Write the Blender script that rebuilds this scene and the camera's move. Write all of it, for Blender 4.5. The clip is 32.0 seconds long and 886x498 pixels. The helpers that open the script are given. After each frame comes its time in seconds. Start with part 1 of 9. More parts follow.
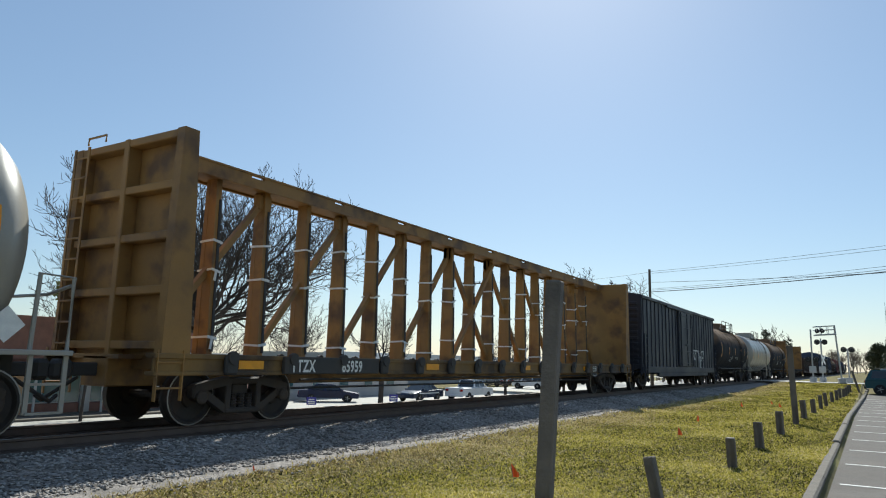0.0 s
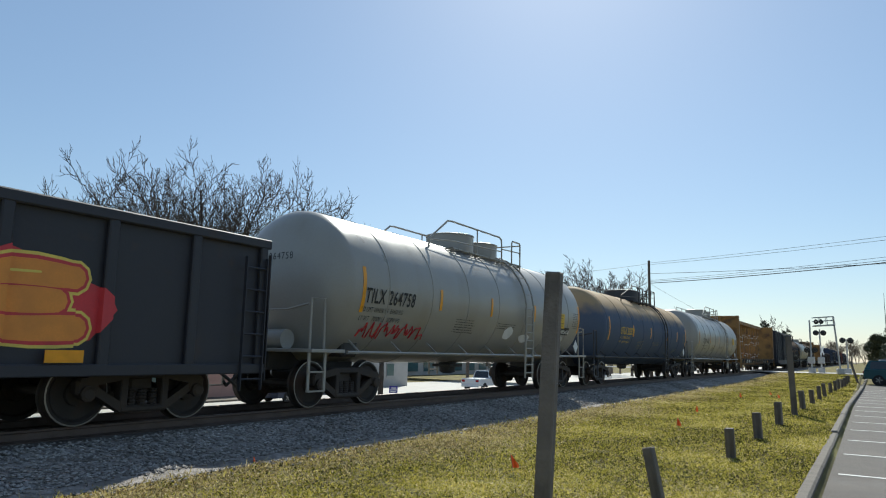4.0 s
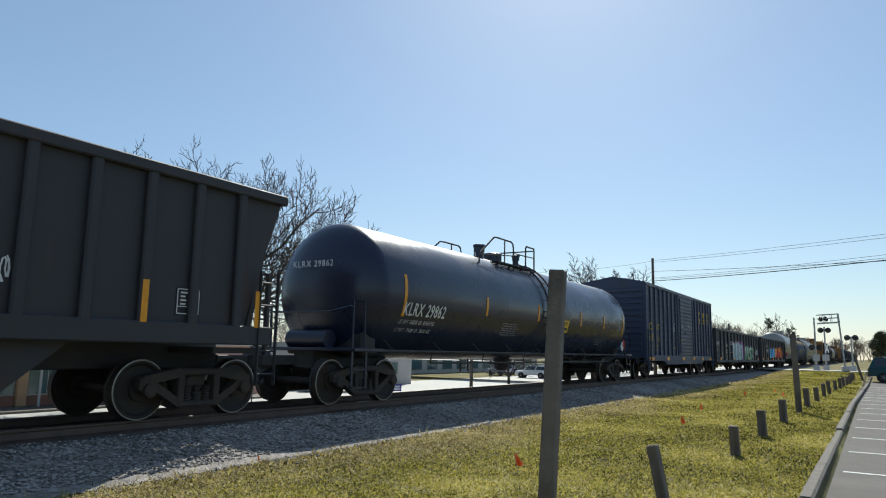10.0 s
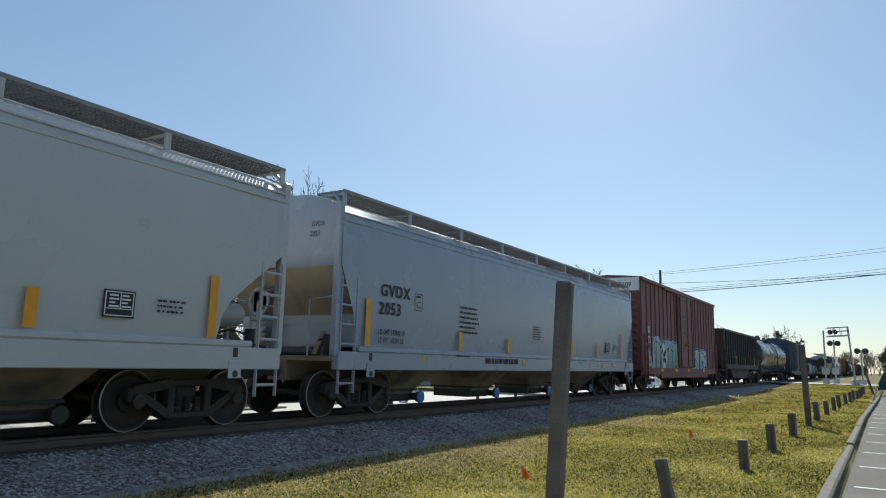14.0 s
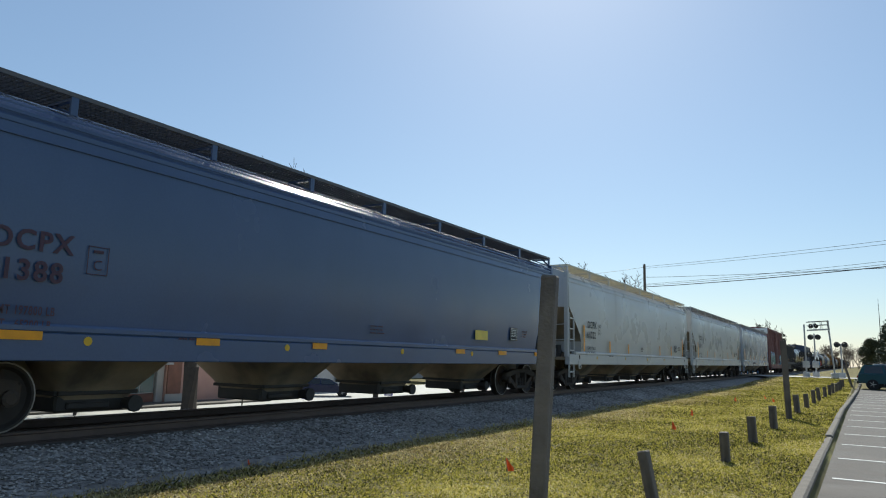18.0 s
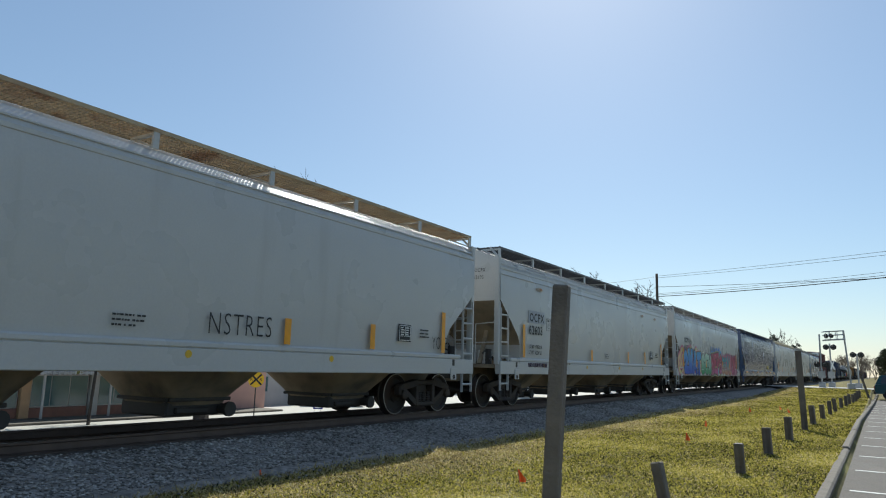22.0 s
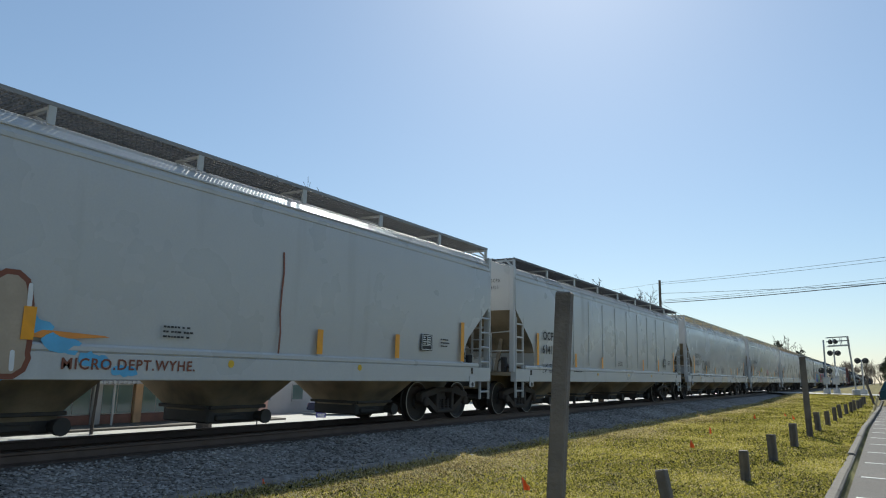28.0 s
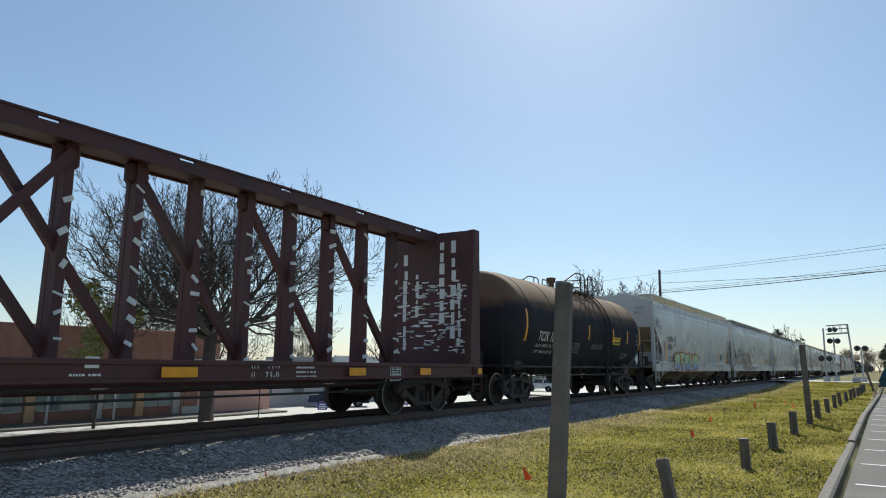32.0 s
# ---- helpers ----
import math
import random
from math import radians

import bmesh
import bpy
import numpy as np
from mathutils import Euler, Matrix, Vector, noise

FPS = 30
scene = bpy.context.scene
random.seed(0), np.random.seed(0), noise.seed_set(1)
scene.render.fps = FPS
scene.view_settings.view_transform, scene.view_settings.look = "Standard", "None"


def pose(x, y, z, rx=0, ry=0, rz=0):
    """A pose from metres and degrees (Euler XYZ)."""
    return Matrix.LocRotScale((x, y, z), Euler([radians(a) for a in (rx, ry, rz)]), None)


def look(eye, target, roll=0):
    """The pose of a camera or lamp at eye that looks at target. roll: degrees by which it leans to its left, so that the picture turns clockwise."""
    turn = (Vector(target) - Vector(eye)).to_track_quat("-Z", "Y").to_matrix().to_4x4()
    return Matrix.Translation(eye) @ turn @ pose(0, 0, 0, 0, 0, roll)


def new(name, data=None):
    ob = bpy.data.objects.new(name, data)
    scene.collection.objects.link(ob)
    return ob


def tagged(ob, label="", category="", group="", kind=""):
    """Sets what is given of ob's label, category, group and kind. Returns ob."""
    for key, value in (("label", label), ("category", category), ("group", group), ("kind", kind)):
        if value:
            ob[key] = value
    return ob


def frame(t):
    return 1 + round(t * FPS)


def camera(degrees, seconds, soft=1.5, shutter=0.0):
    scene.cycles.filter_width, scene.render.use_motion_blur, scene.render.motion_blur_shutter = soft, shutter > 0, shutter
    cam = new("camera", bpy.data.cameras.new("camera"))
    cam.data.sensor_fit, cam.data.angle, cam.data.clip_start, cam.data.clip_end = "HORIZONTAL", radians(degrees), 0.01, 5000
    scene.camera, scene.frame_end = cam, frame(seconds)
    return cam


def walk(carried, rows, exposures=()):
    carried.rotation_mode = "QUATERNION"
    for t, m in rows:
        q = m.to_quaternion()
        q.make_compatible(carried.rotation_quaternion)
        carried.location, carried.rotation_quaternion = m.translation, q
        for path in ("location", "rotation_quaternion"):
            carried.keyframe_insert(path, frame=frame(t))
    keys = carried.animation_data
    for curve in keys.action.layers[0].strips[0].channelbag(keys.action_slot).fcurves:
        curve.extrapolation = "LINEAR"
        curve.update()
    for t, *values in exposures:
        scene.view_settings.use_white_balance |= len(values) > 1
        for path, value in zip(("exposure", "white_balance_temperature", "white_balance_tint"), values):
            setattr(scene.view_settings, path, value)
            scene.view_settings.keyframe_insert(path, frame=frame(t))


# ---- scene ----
# metres; the track runs along +Y, the top of the rail is z = 0
EYE = (0.0, 0.0, 1.13)
PATH = [
    (0, 31.51, 9.28, -1.37), (0.5, 31.42, 9.52, -1.22), (1, 31.41, 9.61, -1.21), (1.5, 31.28, 9.50, -1.11),
    (2, 31.19, 9.17, -1.05), (2.5, 31.32, 8.84, -1.09), (3, 31.40, 8.59, -0.96), (3.5, 31.40, 8.52, -1.14),
    (5.5, 31.63, 9.11, -1.38), (6, 31.64, 9.01, -1.31), (6.5, 31.65, 8.87, -1.29), (7, 32.22, 8.81, -1.05),
    (7.5, 32.43, 8.71, -1.33), (8, 32.47, 8.58, -1.24), (8.5, 32.18, 8.67, -1.00), (9, 31.94, 8.77, -0.95),
    (9.5, 31.87, 8.75, -0.97), (10, 31.79, 8.44, -1.13), (10.5, 31.25, 7.74, -1.33), (11, 31.14, 7.39, -1.04),
    (11.5, 31.30, 7.35, -0.87), (12, 31.31, 7.54, -1.00), (12.5, 31.16, 7.85, -1.40), (13, 30.97, 8.26, -1.77),
    (13.5, 31.62, 8.76, -1.74), (14, 32.33, 9.37, -1.39), (14.5, 32.51, 9.49, -1.33), (15, 32.40, 9.58, -1.27),
    (15.5, 32.12, 9.69, -1.24), (17.5, 31.47, 9.44, -1.28), (18, 31.11, 8.84, -1.44), (18.5, 31.07, 8.83, -1.55),
    (19, 31.52, 8.90, -1.45), (19.5, 32.25, 9.10, -1.20), (20, 32.48, 9.36, -1.34), (20.5, 32.42, 9.57, -1.51),
    (21, 32.27, 9.80, -1.45), (21.5, 32.15, 9.90, -1.42), (22, 32.05, 9.63, -1.48), (22.5, 31.86, 9.58, -1.58),
    (23, 31.89, 9.52, -1.34), (23.5, 31.77, 9.38, -1.18), (24, 31.74, 9.50, -1.10), (24.5, 31.73, 9.79, -1.10),
    (25, 31.91, 10.26, -1.31), (25.5, 31.99, 10.69, -1.29), (27.5, 32.31, 10.35, -1.10), (28, 32.30, 10.25, -1.24),
    (28.5, 32.16, 10.09, -1.21), (29, 32.03, 9.80, -1.12), (29.5, 32.36, 9.53, -1.04), (30, 32.39, 9.39, -0.59),
    (30.5, 32.23, 9.34, -0.87), (31, 32.05, 9.40, -0.74), (31.5, 32.34, 9.20, -0.97), (32, 32.36, 9.55, -0.72),
]
cam = camera(65.67, 32.0, soft=1.1)
walk(cam, [(t, pose(*EYE, 90 + p, r, y)) for t, y, p, r in PATH], [(0.0, 0.38, 6320, 3.5), (32.0, 0.38, 6320, 3.5)])

# ---- world and sun ----
SUN_AZ, SUN_EL = 21.0, 40.0
world = bpy.data.worlds.new("world")
scene.world = world
world.use_nodes = True
wn = world.node_tree.nodes
sky = wn.new("ShaderNodeTexSky")
sky.sky_type = "NISHITA"
sky.sun_disc = False
sky.sun_elevation = radians(SUN_EL)
sky.sun_rotation = radians(-SUN_AZ)
sky.air_density, sky.dust_density, sky.ozone_density = 1.05, 0.4, 2.4
haze = wn.new("ShaderNodeMix")               # an even pale haze lies over the clear sky
haze.data_type = "RGBA"
haze.inputs[0].default_value = 0.31
haze.inputs[7].default_value = (3.1, 4.35, 6.5, 1.0)
world.node_tree.links.new(sky.outputs[0], haze.inputs[6])
world.node_tree.links.new(haze.outputs[2], wn["Background"].inputs[0])
wn["Background"].inputs[1].default_value = 0.084
sun_way = Vector((-math.sin(radians(SUN_AZ)) * math.cos(radians(SUN_EL)),
                  math.cos(radians(SUN_AZ)) * math.cos(radians(SUN_EL)), math.sin(radians(SUN_EL))))
sun = new("sun", bpy.data.lights.new("sun", "SUN"))
sun.data.energy, sun.data.angle, sun.data.color = 5.0, radians(0.53), (1.0, 0.95, 0.87)
sun.matrix_world = look(sun_way * 300, (0, 0, 0))


# ---- materials ----
def material(name, colour, rough=0.6, metal=0.0, vary=0.15, grain=6.0, fine=60.0, bump=0.15, dirt=None, dirt_at=0.55, dirt_scale=1.5,
             streak=0.0, each=0.0, spec=0.5, coat=0.0, lit_dust=None):
    """A surface: base colour with coarse and fine variation, patches or vertical streaks of dirt, and a fine relief."""
    m = bpy.data.materials.new(name)
    m.use_nodes = True
    n, l = m.node_tree.nodes, m.node_tree.links
    b = n["Principled BSDF"]
    b.inputs["Roughness"].default_value = rough
    b.inputs["Metallic"].default_value = metal
    b.inputs["Specular IOR Level"].default_value = spec
    b.inputs["Coat Weight"].default_value = coat
    tc = n.new("ShaderNodeTexCoord")

    def noise_at(scale, detail=4.0, stretch=(1, 1, 1)):
        mp = n.new("ShaderNodeMapping")
        mp.inputs["Scale"].default_value = stretch
        l.new(tc.outputs["Object"], mp.inputs[0])
        t = n.new("ShaderNodeTexNoise")
        t.inputs["Scale"].default_value, t.inputs["Detail"].default_value = scale, detail
        l.new(mp.outputs[0], t.inputs["Vector"])
        return t.outputs["Fac"]

    def ramp(fac, lo, hi, a, c):
        r = n.new("ShaderNodeMapRange")
        r.inputs["From Min"].default_value, r.inputs["From Max"].default_value = lo, hi
        r.inputs["To Min"].default_value, r.inputs["To Max"].default_value = a, c
        l.new(fac, r.inputs["Value"])
        return r.outputs[0]

    def mix(fac, a, c, how="MIX"):
        x = n.new("ShaderNodeMix")
        x.data_type, x.blend_type = "RGBA", how
        for sock, v in ((x.inputs[0], fac), (x.inputs[6], a), (x.inputs[7], c)):
            if hasattr(v, "links"):
                l.new(v, sock)
            else:
                sock.default_value = v if not isinstance(v, tuple) else (*v, 1.0)
        return x.outputs[2]

    dark = tuple(c * (1 - vary) for c in colour)
    light = tuple(min(1.0, c * (1 + vary)) for c in colour)
    coarse = noise_at(grain)
    col = mix(ramp(coarse, 0.3, 0.7, 0, 1), dark, light)
    fine_n = noise_at(fine, 3.0)
    col = mix(ramp(fine_n, 0.25, 0.75, 0.0, 0.35), col, tuple(c * 0.8 for c in colour))
    if dirt is not None:
        d = noise_at(dirt_scale, 6.0, (1, 1, 1) if not streak else (1, 1, streak))
        col = mix(ramp(d, dirt_at, dirt_at + 0.18, 0, 0.85), col, dirt)
    if lit_dust is not None:                      # dust and sunlit tone put into the upper side's colour: colour, from height, to height
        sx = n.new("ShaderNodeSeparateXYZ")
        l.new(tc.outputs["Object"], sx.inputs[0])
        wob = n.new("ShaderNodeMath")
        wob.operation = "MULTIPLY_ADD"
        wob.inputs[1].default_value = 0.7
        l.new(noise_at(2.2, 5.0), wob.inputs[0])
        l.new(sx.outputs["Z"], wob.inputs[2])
        col = mix(ramp(wob.outputs[0], lit_dust[1] + 0.35, lit_dust[2] + 0.35, 0, 0.9), col, lit_dust[0])
    if each:
        oi = n.new("ShaderNodeObjectInfo")
        col = mix(ramp(oi.outputs["Random"], 0, 1, 0.0, each), col, tuple(c * 0.45 for c in colour))
    l.new(col, b.inputs["Base Color"])
    l.new(ramp(coarse, 0.3, 0.7, max(0.02, rough - 0.08), min(1.0, rough + 0.1)), b.inputs["Roughness"])
    if bump:
        bp = n.new("ShaderNodeBump")
        bp.inputs["Strength"].default_value, bp.inputs["Distance"].default_value = bump, 0.02
        l.new(fine_n, bp.inputs["Height"])
        l.new(bp.outputs[0], b.inputs["Normal"])
    return m


# ---- mesh helpers ----
class Build:
    """Collects the faces of one mesh."""

    def __init__(self):
        self.v, self.f = [], []

    def add(self, vs, fs):
        k = len(self.v)
        self.v += [tuple(p) for p in vs]
        self.f += [tuple(k + i for i in q) for q in fs]
        return self

    def box(self, x0, x1, y0, y1, z0, z1, c=0.0, m=None):
        """A box; c: width of its chamfers."""
        if c <= 0:
            vs = [(x, y, z) for x in (x0, x1) for y in (y0, y1) for z in (z0, z1)]
            fs = [(0, 1, 3, 2), (4, 6, 7, 5), (0, 4, 5, 1), (2, 3, 7, 6), (0, 2, 6, 4), (1, 5, 7, 3)]
        else:
            mid = Vector(((x0 + x1) / 2, (y0 + y1) / 2, (z0 + z1) / 2))
            half = ((x1 - x0) / 2, (y1 - y0) / 2, (z1 - z0) / 2)
            c = min(c, *[h * 0.9 for h in half])
            vs, at = [], {}
            for sx in (-1, 1):
                for sy in (-1, 1):
                    for sz in (-1, 1):
                        s = (sx, sy, sz)
                        for k in range(3):
                            p = [mid[i] + s[i] * (half[i] - (0 if i == k else c)) for i in range(3)]
                            at[s + (k,)] = len(vs)
                            vs.append(tuple(p))
            fs = []
            for k in range(3):
                i, j = (k + 1) % 3, (k + 2) % 3
                for sk in (-1, 1):
                    q = []
                    for si, sj in ((-1, -1), (1, -1), (1, 1), (-1, 1)):
                        s = [0, 0, 0]
                        s[k], s[i], s[j] = sk, si, sj
                        q.append(at[tuple(s) + (k,)])
                    fs.append(tuple(q if sk > 0 else q[::-1]))
                for si in (-1, 1):
                    for sj in (-1, 1):
                        a, b2 = [0, 0, 0], [0, 0, 0]
                        a[k], a[i], a[j] = -1, si, sj
                        b2[k], b2[i], b2[j] = 1, si, sj
                        a, b2 = tuple(a), tuple(b2)
                        q = [at[a + (i,)], at[b2 + (i,)], at[b2 + (j,)], at[a + (j,)]]
                        fs.append(tuple(q if si * sj > 0 else q[::-1]))
            for s in [(a, b2, d) for a in (-1, 1) for b2 in (-1, 1) for d in (-1, 1)]:
                q = [at[s + (0,)], at[s + (1,)], at[s + (2,)]]
                fs.append(tuple(q if s[0] * s[1] * s[2] > 0 else q[::-1]))
        if m is not None:
            vs = [m @ Vector(p) for p in vs]
        return self.add(vs, fs)

    def tube(self, pts, r, n=6, caps=True):
        """A round bar along the points; r: one radius, or one for each point."""
        pts = [Vector(p) for p in pts]
        rs = r if isinstance(r, (list, tuple)) else [r] * len(pts)
        vs, fs = [], []
        for i, p in enumerate(pts):
            d = (pts[min(i + 1, len(pts) - 1)] - pts[max(i - 1, 0)])
            d = d.normalized() if d.length > 1e-9 else Vector((0, 0, 1))
            u = d.cross(Vector((0, 0, 1)))
            u = u.normalized() if u.length > 1e-3 else Vector((1, 0, 0))
            w = d.cross(u)
            for k in range(n):
                a = 2 * math.pi * k / n
                vs.append(p + (u * math.cos(a) + w * math.sin(a)) * rs[i])
        for i in range(len(pts) - 1):
            for k in range(n):
                k2 = (k + 1) % n
                fs.append((i * n + k, (i + 1) * n + k, (i + 1) * n + k2, i * n + k2))
        if caps:
            fs.append(tuple(range(n)))
            fs.append(tuple((len(pts) - 1) * n + k for k in reversed(range(n))))
        return self.add(vs, fs)

    def bar(self, p0, p1, w, h, up=(0, 0, 1)):
        """A straight bar of w by h between two points."""
        p0, p1 = Vector(p0), Vector(p1)
        d = (p1 - p0).normalized()
        u = d.cross(Vector(up))
        u = u.normalized() if u.length > 1e-3 else Vector((1, 0, 0))
        v = u.cross(d)
        vs = [p + u * (a * w / 2) + v * (b * h / 2) for p in (p0, p1) for a, b in ((-1, -1), (1, -1), (1, 1), (-1, 1))]
        return self.add(vs, [(3, 2, 1, 0), (4, 5, 6, 7), (0, 1, 5, 4), (1, 2, 6, 5), (2, 3, 7, 6), (3, 0, 4, 7)])

    def lathe(self, prof, n=32, axis="y", centre=(0, 0, 0)):
        """A turned body; prof: pairs (place along the axis, radius)."""
        vs, fs = [], []
        for s, r in prof:
            for k in range(n):
                a = 2 * math.pi * k / n
                c, d = math.cos(a) * r, math.sin(a) * r
                p = {"y": (c, s, d), "x": (s, c, d), "z": (c, d, s)}[axis]
                vs.append((p[0] + centre[0], p[1] + centre[1], p[2] + centre[2]))
        for i in range(len(prof) - 1):
            for k in range(n):
                k2 = (k + 1) % n
                fs.append((i * n + k, i * n + k2, (i + 1) * n + k2, (i + 1) * n + k))
        fs.append(tuple(reversed(range(n))))
        fs.append(tuple((len(prof) - 1) * n + k for k in range(n)))
        return self.add(vs, fs)

    def sweep(self, prof, y0, y1, axis="y", closed=True):
        """A profile (x, z) drawn out along y (or profile (y, z) along x)."""
        k = len(prof)
        vs = [((p, s, q) if axis == "y" else (s, p, q)) for s in (y0, y1) for p, q in prof]
        fs = [(i, (i + 1) % k, k + (i + 1) % k, k + i) for i in range(k if closed else k - 1)]
        if closed:
            fs += [tuple(reversed(range(k))), tuple(range(k, 2 * k))]
        return self.add(vs, fs)

    def sheet(self, rows, thick=None):
        """A grid of points, row by row."""
        w = len(rows[0])
        vs = [p for r in rows for p in r]
        fs = [(i * w + j, i * w + j + 1, (i + 1) * w + j + 1, (i + 1) * w + j) for i in range(len(rows) - 1) for j in range(w - 1)]
        return self.add(vs, fs)

    def mesh(self, name, mat, smooth=False):
        me = bpy.data.meshes.new(name)
        me.from_pydata(self.v, [], self.f)
        if smooth:
            bm = bmesh.new()
            bm.from_mesh(me)
            bmesh.ops.recalc_face_normals(bm, faces=bm.faces)
            for e in bm.edges:
                e.smooth = not (len(e.link_faces) == 2 and e.calc_face_angle(0) > 0.6)
            for f in bm.faces:
                f.smooth = True
            bm.to_mesh(me)
            bm.free()
        else:
            bm = bmesh.new()
            bm.from_mesh(me)
            bmesh.ops.recalc_face_normals(bm, faces=bm.faces)
            bm.to_mesh(me)
            bm.free()
        me.materials.append(mat)
        return me


def part(name, shape, mat, parent=None, label="", smooth=False, at=None):
    """One mesh object, under a thing or a part."""
    me = shape if isinstance(shape, bpy.types.Mesh) else shape.mesh(name, mat, smooth)
    ob = new(name, me)
    if parent is not None:
        ob.parent = parent
    if at is not None:
        ob.matrix_basis = at
    if label:
        ob["label"] = label
    return ob


def thing(name, label, category, at=None, group="", kind=""):
    """An empty that carries the parts of a thing."""
    ob = new(name)
    ob.empty_display_size = 0.2
    if at is not None:
        ob.matrix_basis = at
    return tagged(ob, label, category, group, kind)


TEXTS = {}


def text_mesh(body, size, bold=0.0, wide=1.0):
    """Flat letters from the built-in font, their lower left corner at the origin; shared between equal texts."""
    key = (body, size, bold, wide)
    if key not in TEXTS:
        cu = bpy.data.curves.new("letters", "FONT")
        cu.body, cu.size, cu.offset, cu.resolution_u = body, size, bold, 3
        cu.space_character = 1.14
        ob = bpy.data.objects.new("letters", cu)
        me = bpy.data.meshes.new_from_object(ob)
        if wide != 1.0:
            me.transform(Matrix.Diagonal((wide, 1, 1, 1)))
        bpy.data.objects.remove(ob)
        TEXTS[key] = me
    return TEXTS[key]


SIDE = Matrix(((0, 0, 1, 0), (1, 0, 0, 0), (0, 1, 0, 0), (0, 0, 0, 1)))   # letters on a side that faces +x
REAR = Matrix(((1, 0, 0, 0), (0, 0, -1, 0), (0, 1, 0, 0), (0, 0, 0, 1)))  # letters on an end that faces -y


def lettering(body, size, mat, parent, at, name="lettering", bold=0.0, wide=1.0, lean=None):
    me = text_mesh(body, size, bold, wide).copy()
    me.materials.clear()
    me.materials.append(mat)
    return part(name, me, mat, parent, at=at)


# ---- paints and surfaces of the train ----
RUST = (0.07, 0.035, 0.02)
GRIME = (0.05, 0.043, 0.036)
steel_dark = material("truck steel", (0.050, 0.040, 0.034), 0.75, 0.1, 0.3, 3, 40, 0.3, dirt=(0.07, 0.05, 0.035), dirt_at=0.5)
wheel_steel = material("wheel steel", (0.040, 0.034, 0.030), 0.65, 0.3, 0.3, 5, 50, 0.2, dirt=RUST, dirt_at=0.55)
rim_steel = material("worn wheel rim", (0.34, 0.32, 0.29), 0.45, 0.6, 0.1, 8, 60, 0.05)
frame_black = material("underframe black", (0.045, 0.042, 0.040), 0.7, 0.0, 0.3, 3, 40, 0.2, dirt=(0.06, 0.05, 0.04), dirt_at=0.55)
white_letters = material("white lettering", (0.75, 0.75, 0.72), 0.6, 0, 0.1, 8, 50, 0.02)
black_letters = material("black lettering", (0.02, 0.02, 0.022), 0.6, 0, 0.1, 8, 50, 0.02)
yellow_letters = material("yellow lettering", (0.72, 0.45, 0.03), 0.6, 0, 0.12, 8, 50, 0.02)
orange_letters = material("faded orange lettering", (0.35, 0.10, 0.03), 0.7, 0, 0.2, 8, 50, 0.02)
reflector = material("yellow reflective strip", (0.82, 0.34, 0.008), 0.4, 0, 0.12, 5, 40, 0.02, dirt=(0.3, 0.16, 0.03), dirt_at=0.66)
galvanised = material("galvanised grating", (0.27, 0.26, 0.25), 0.5, 0.5, 0.15, 6, 60, 0.1)

TRACK_X = -10.32
SPEED = 13.5
SHIFT = 0.7         # from the front end of a body to the coupling
WHEEL_R = 0.457
CARS = []          # (root, place along the track at 0 s, wheelsets)
SHARED = {}
RIBS = {}          # root name: (places of the ribs, half width, panel x, rib x)


def shared(key, make):
    if key not in SHARED:
        SHARED[key] = make()
    return SHARED[key]


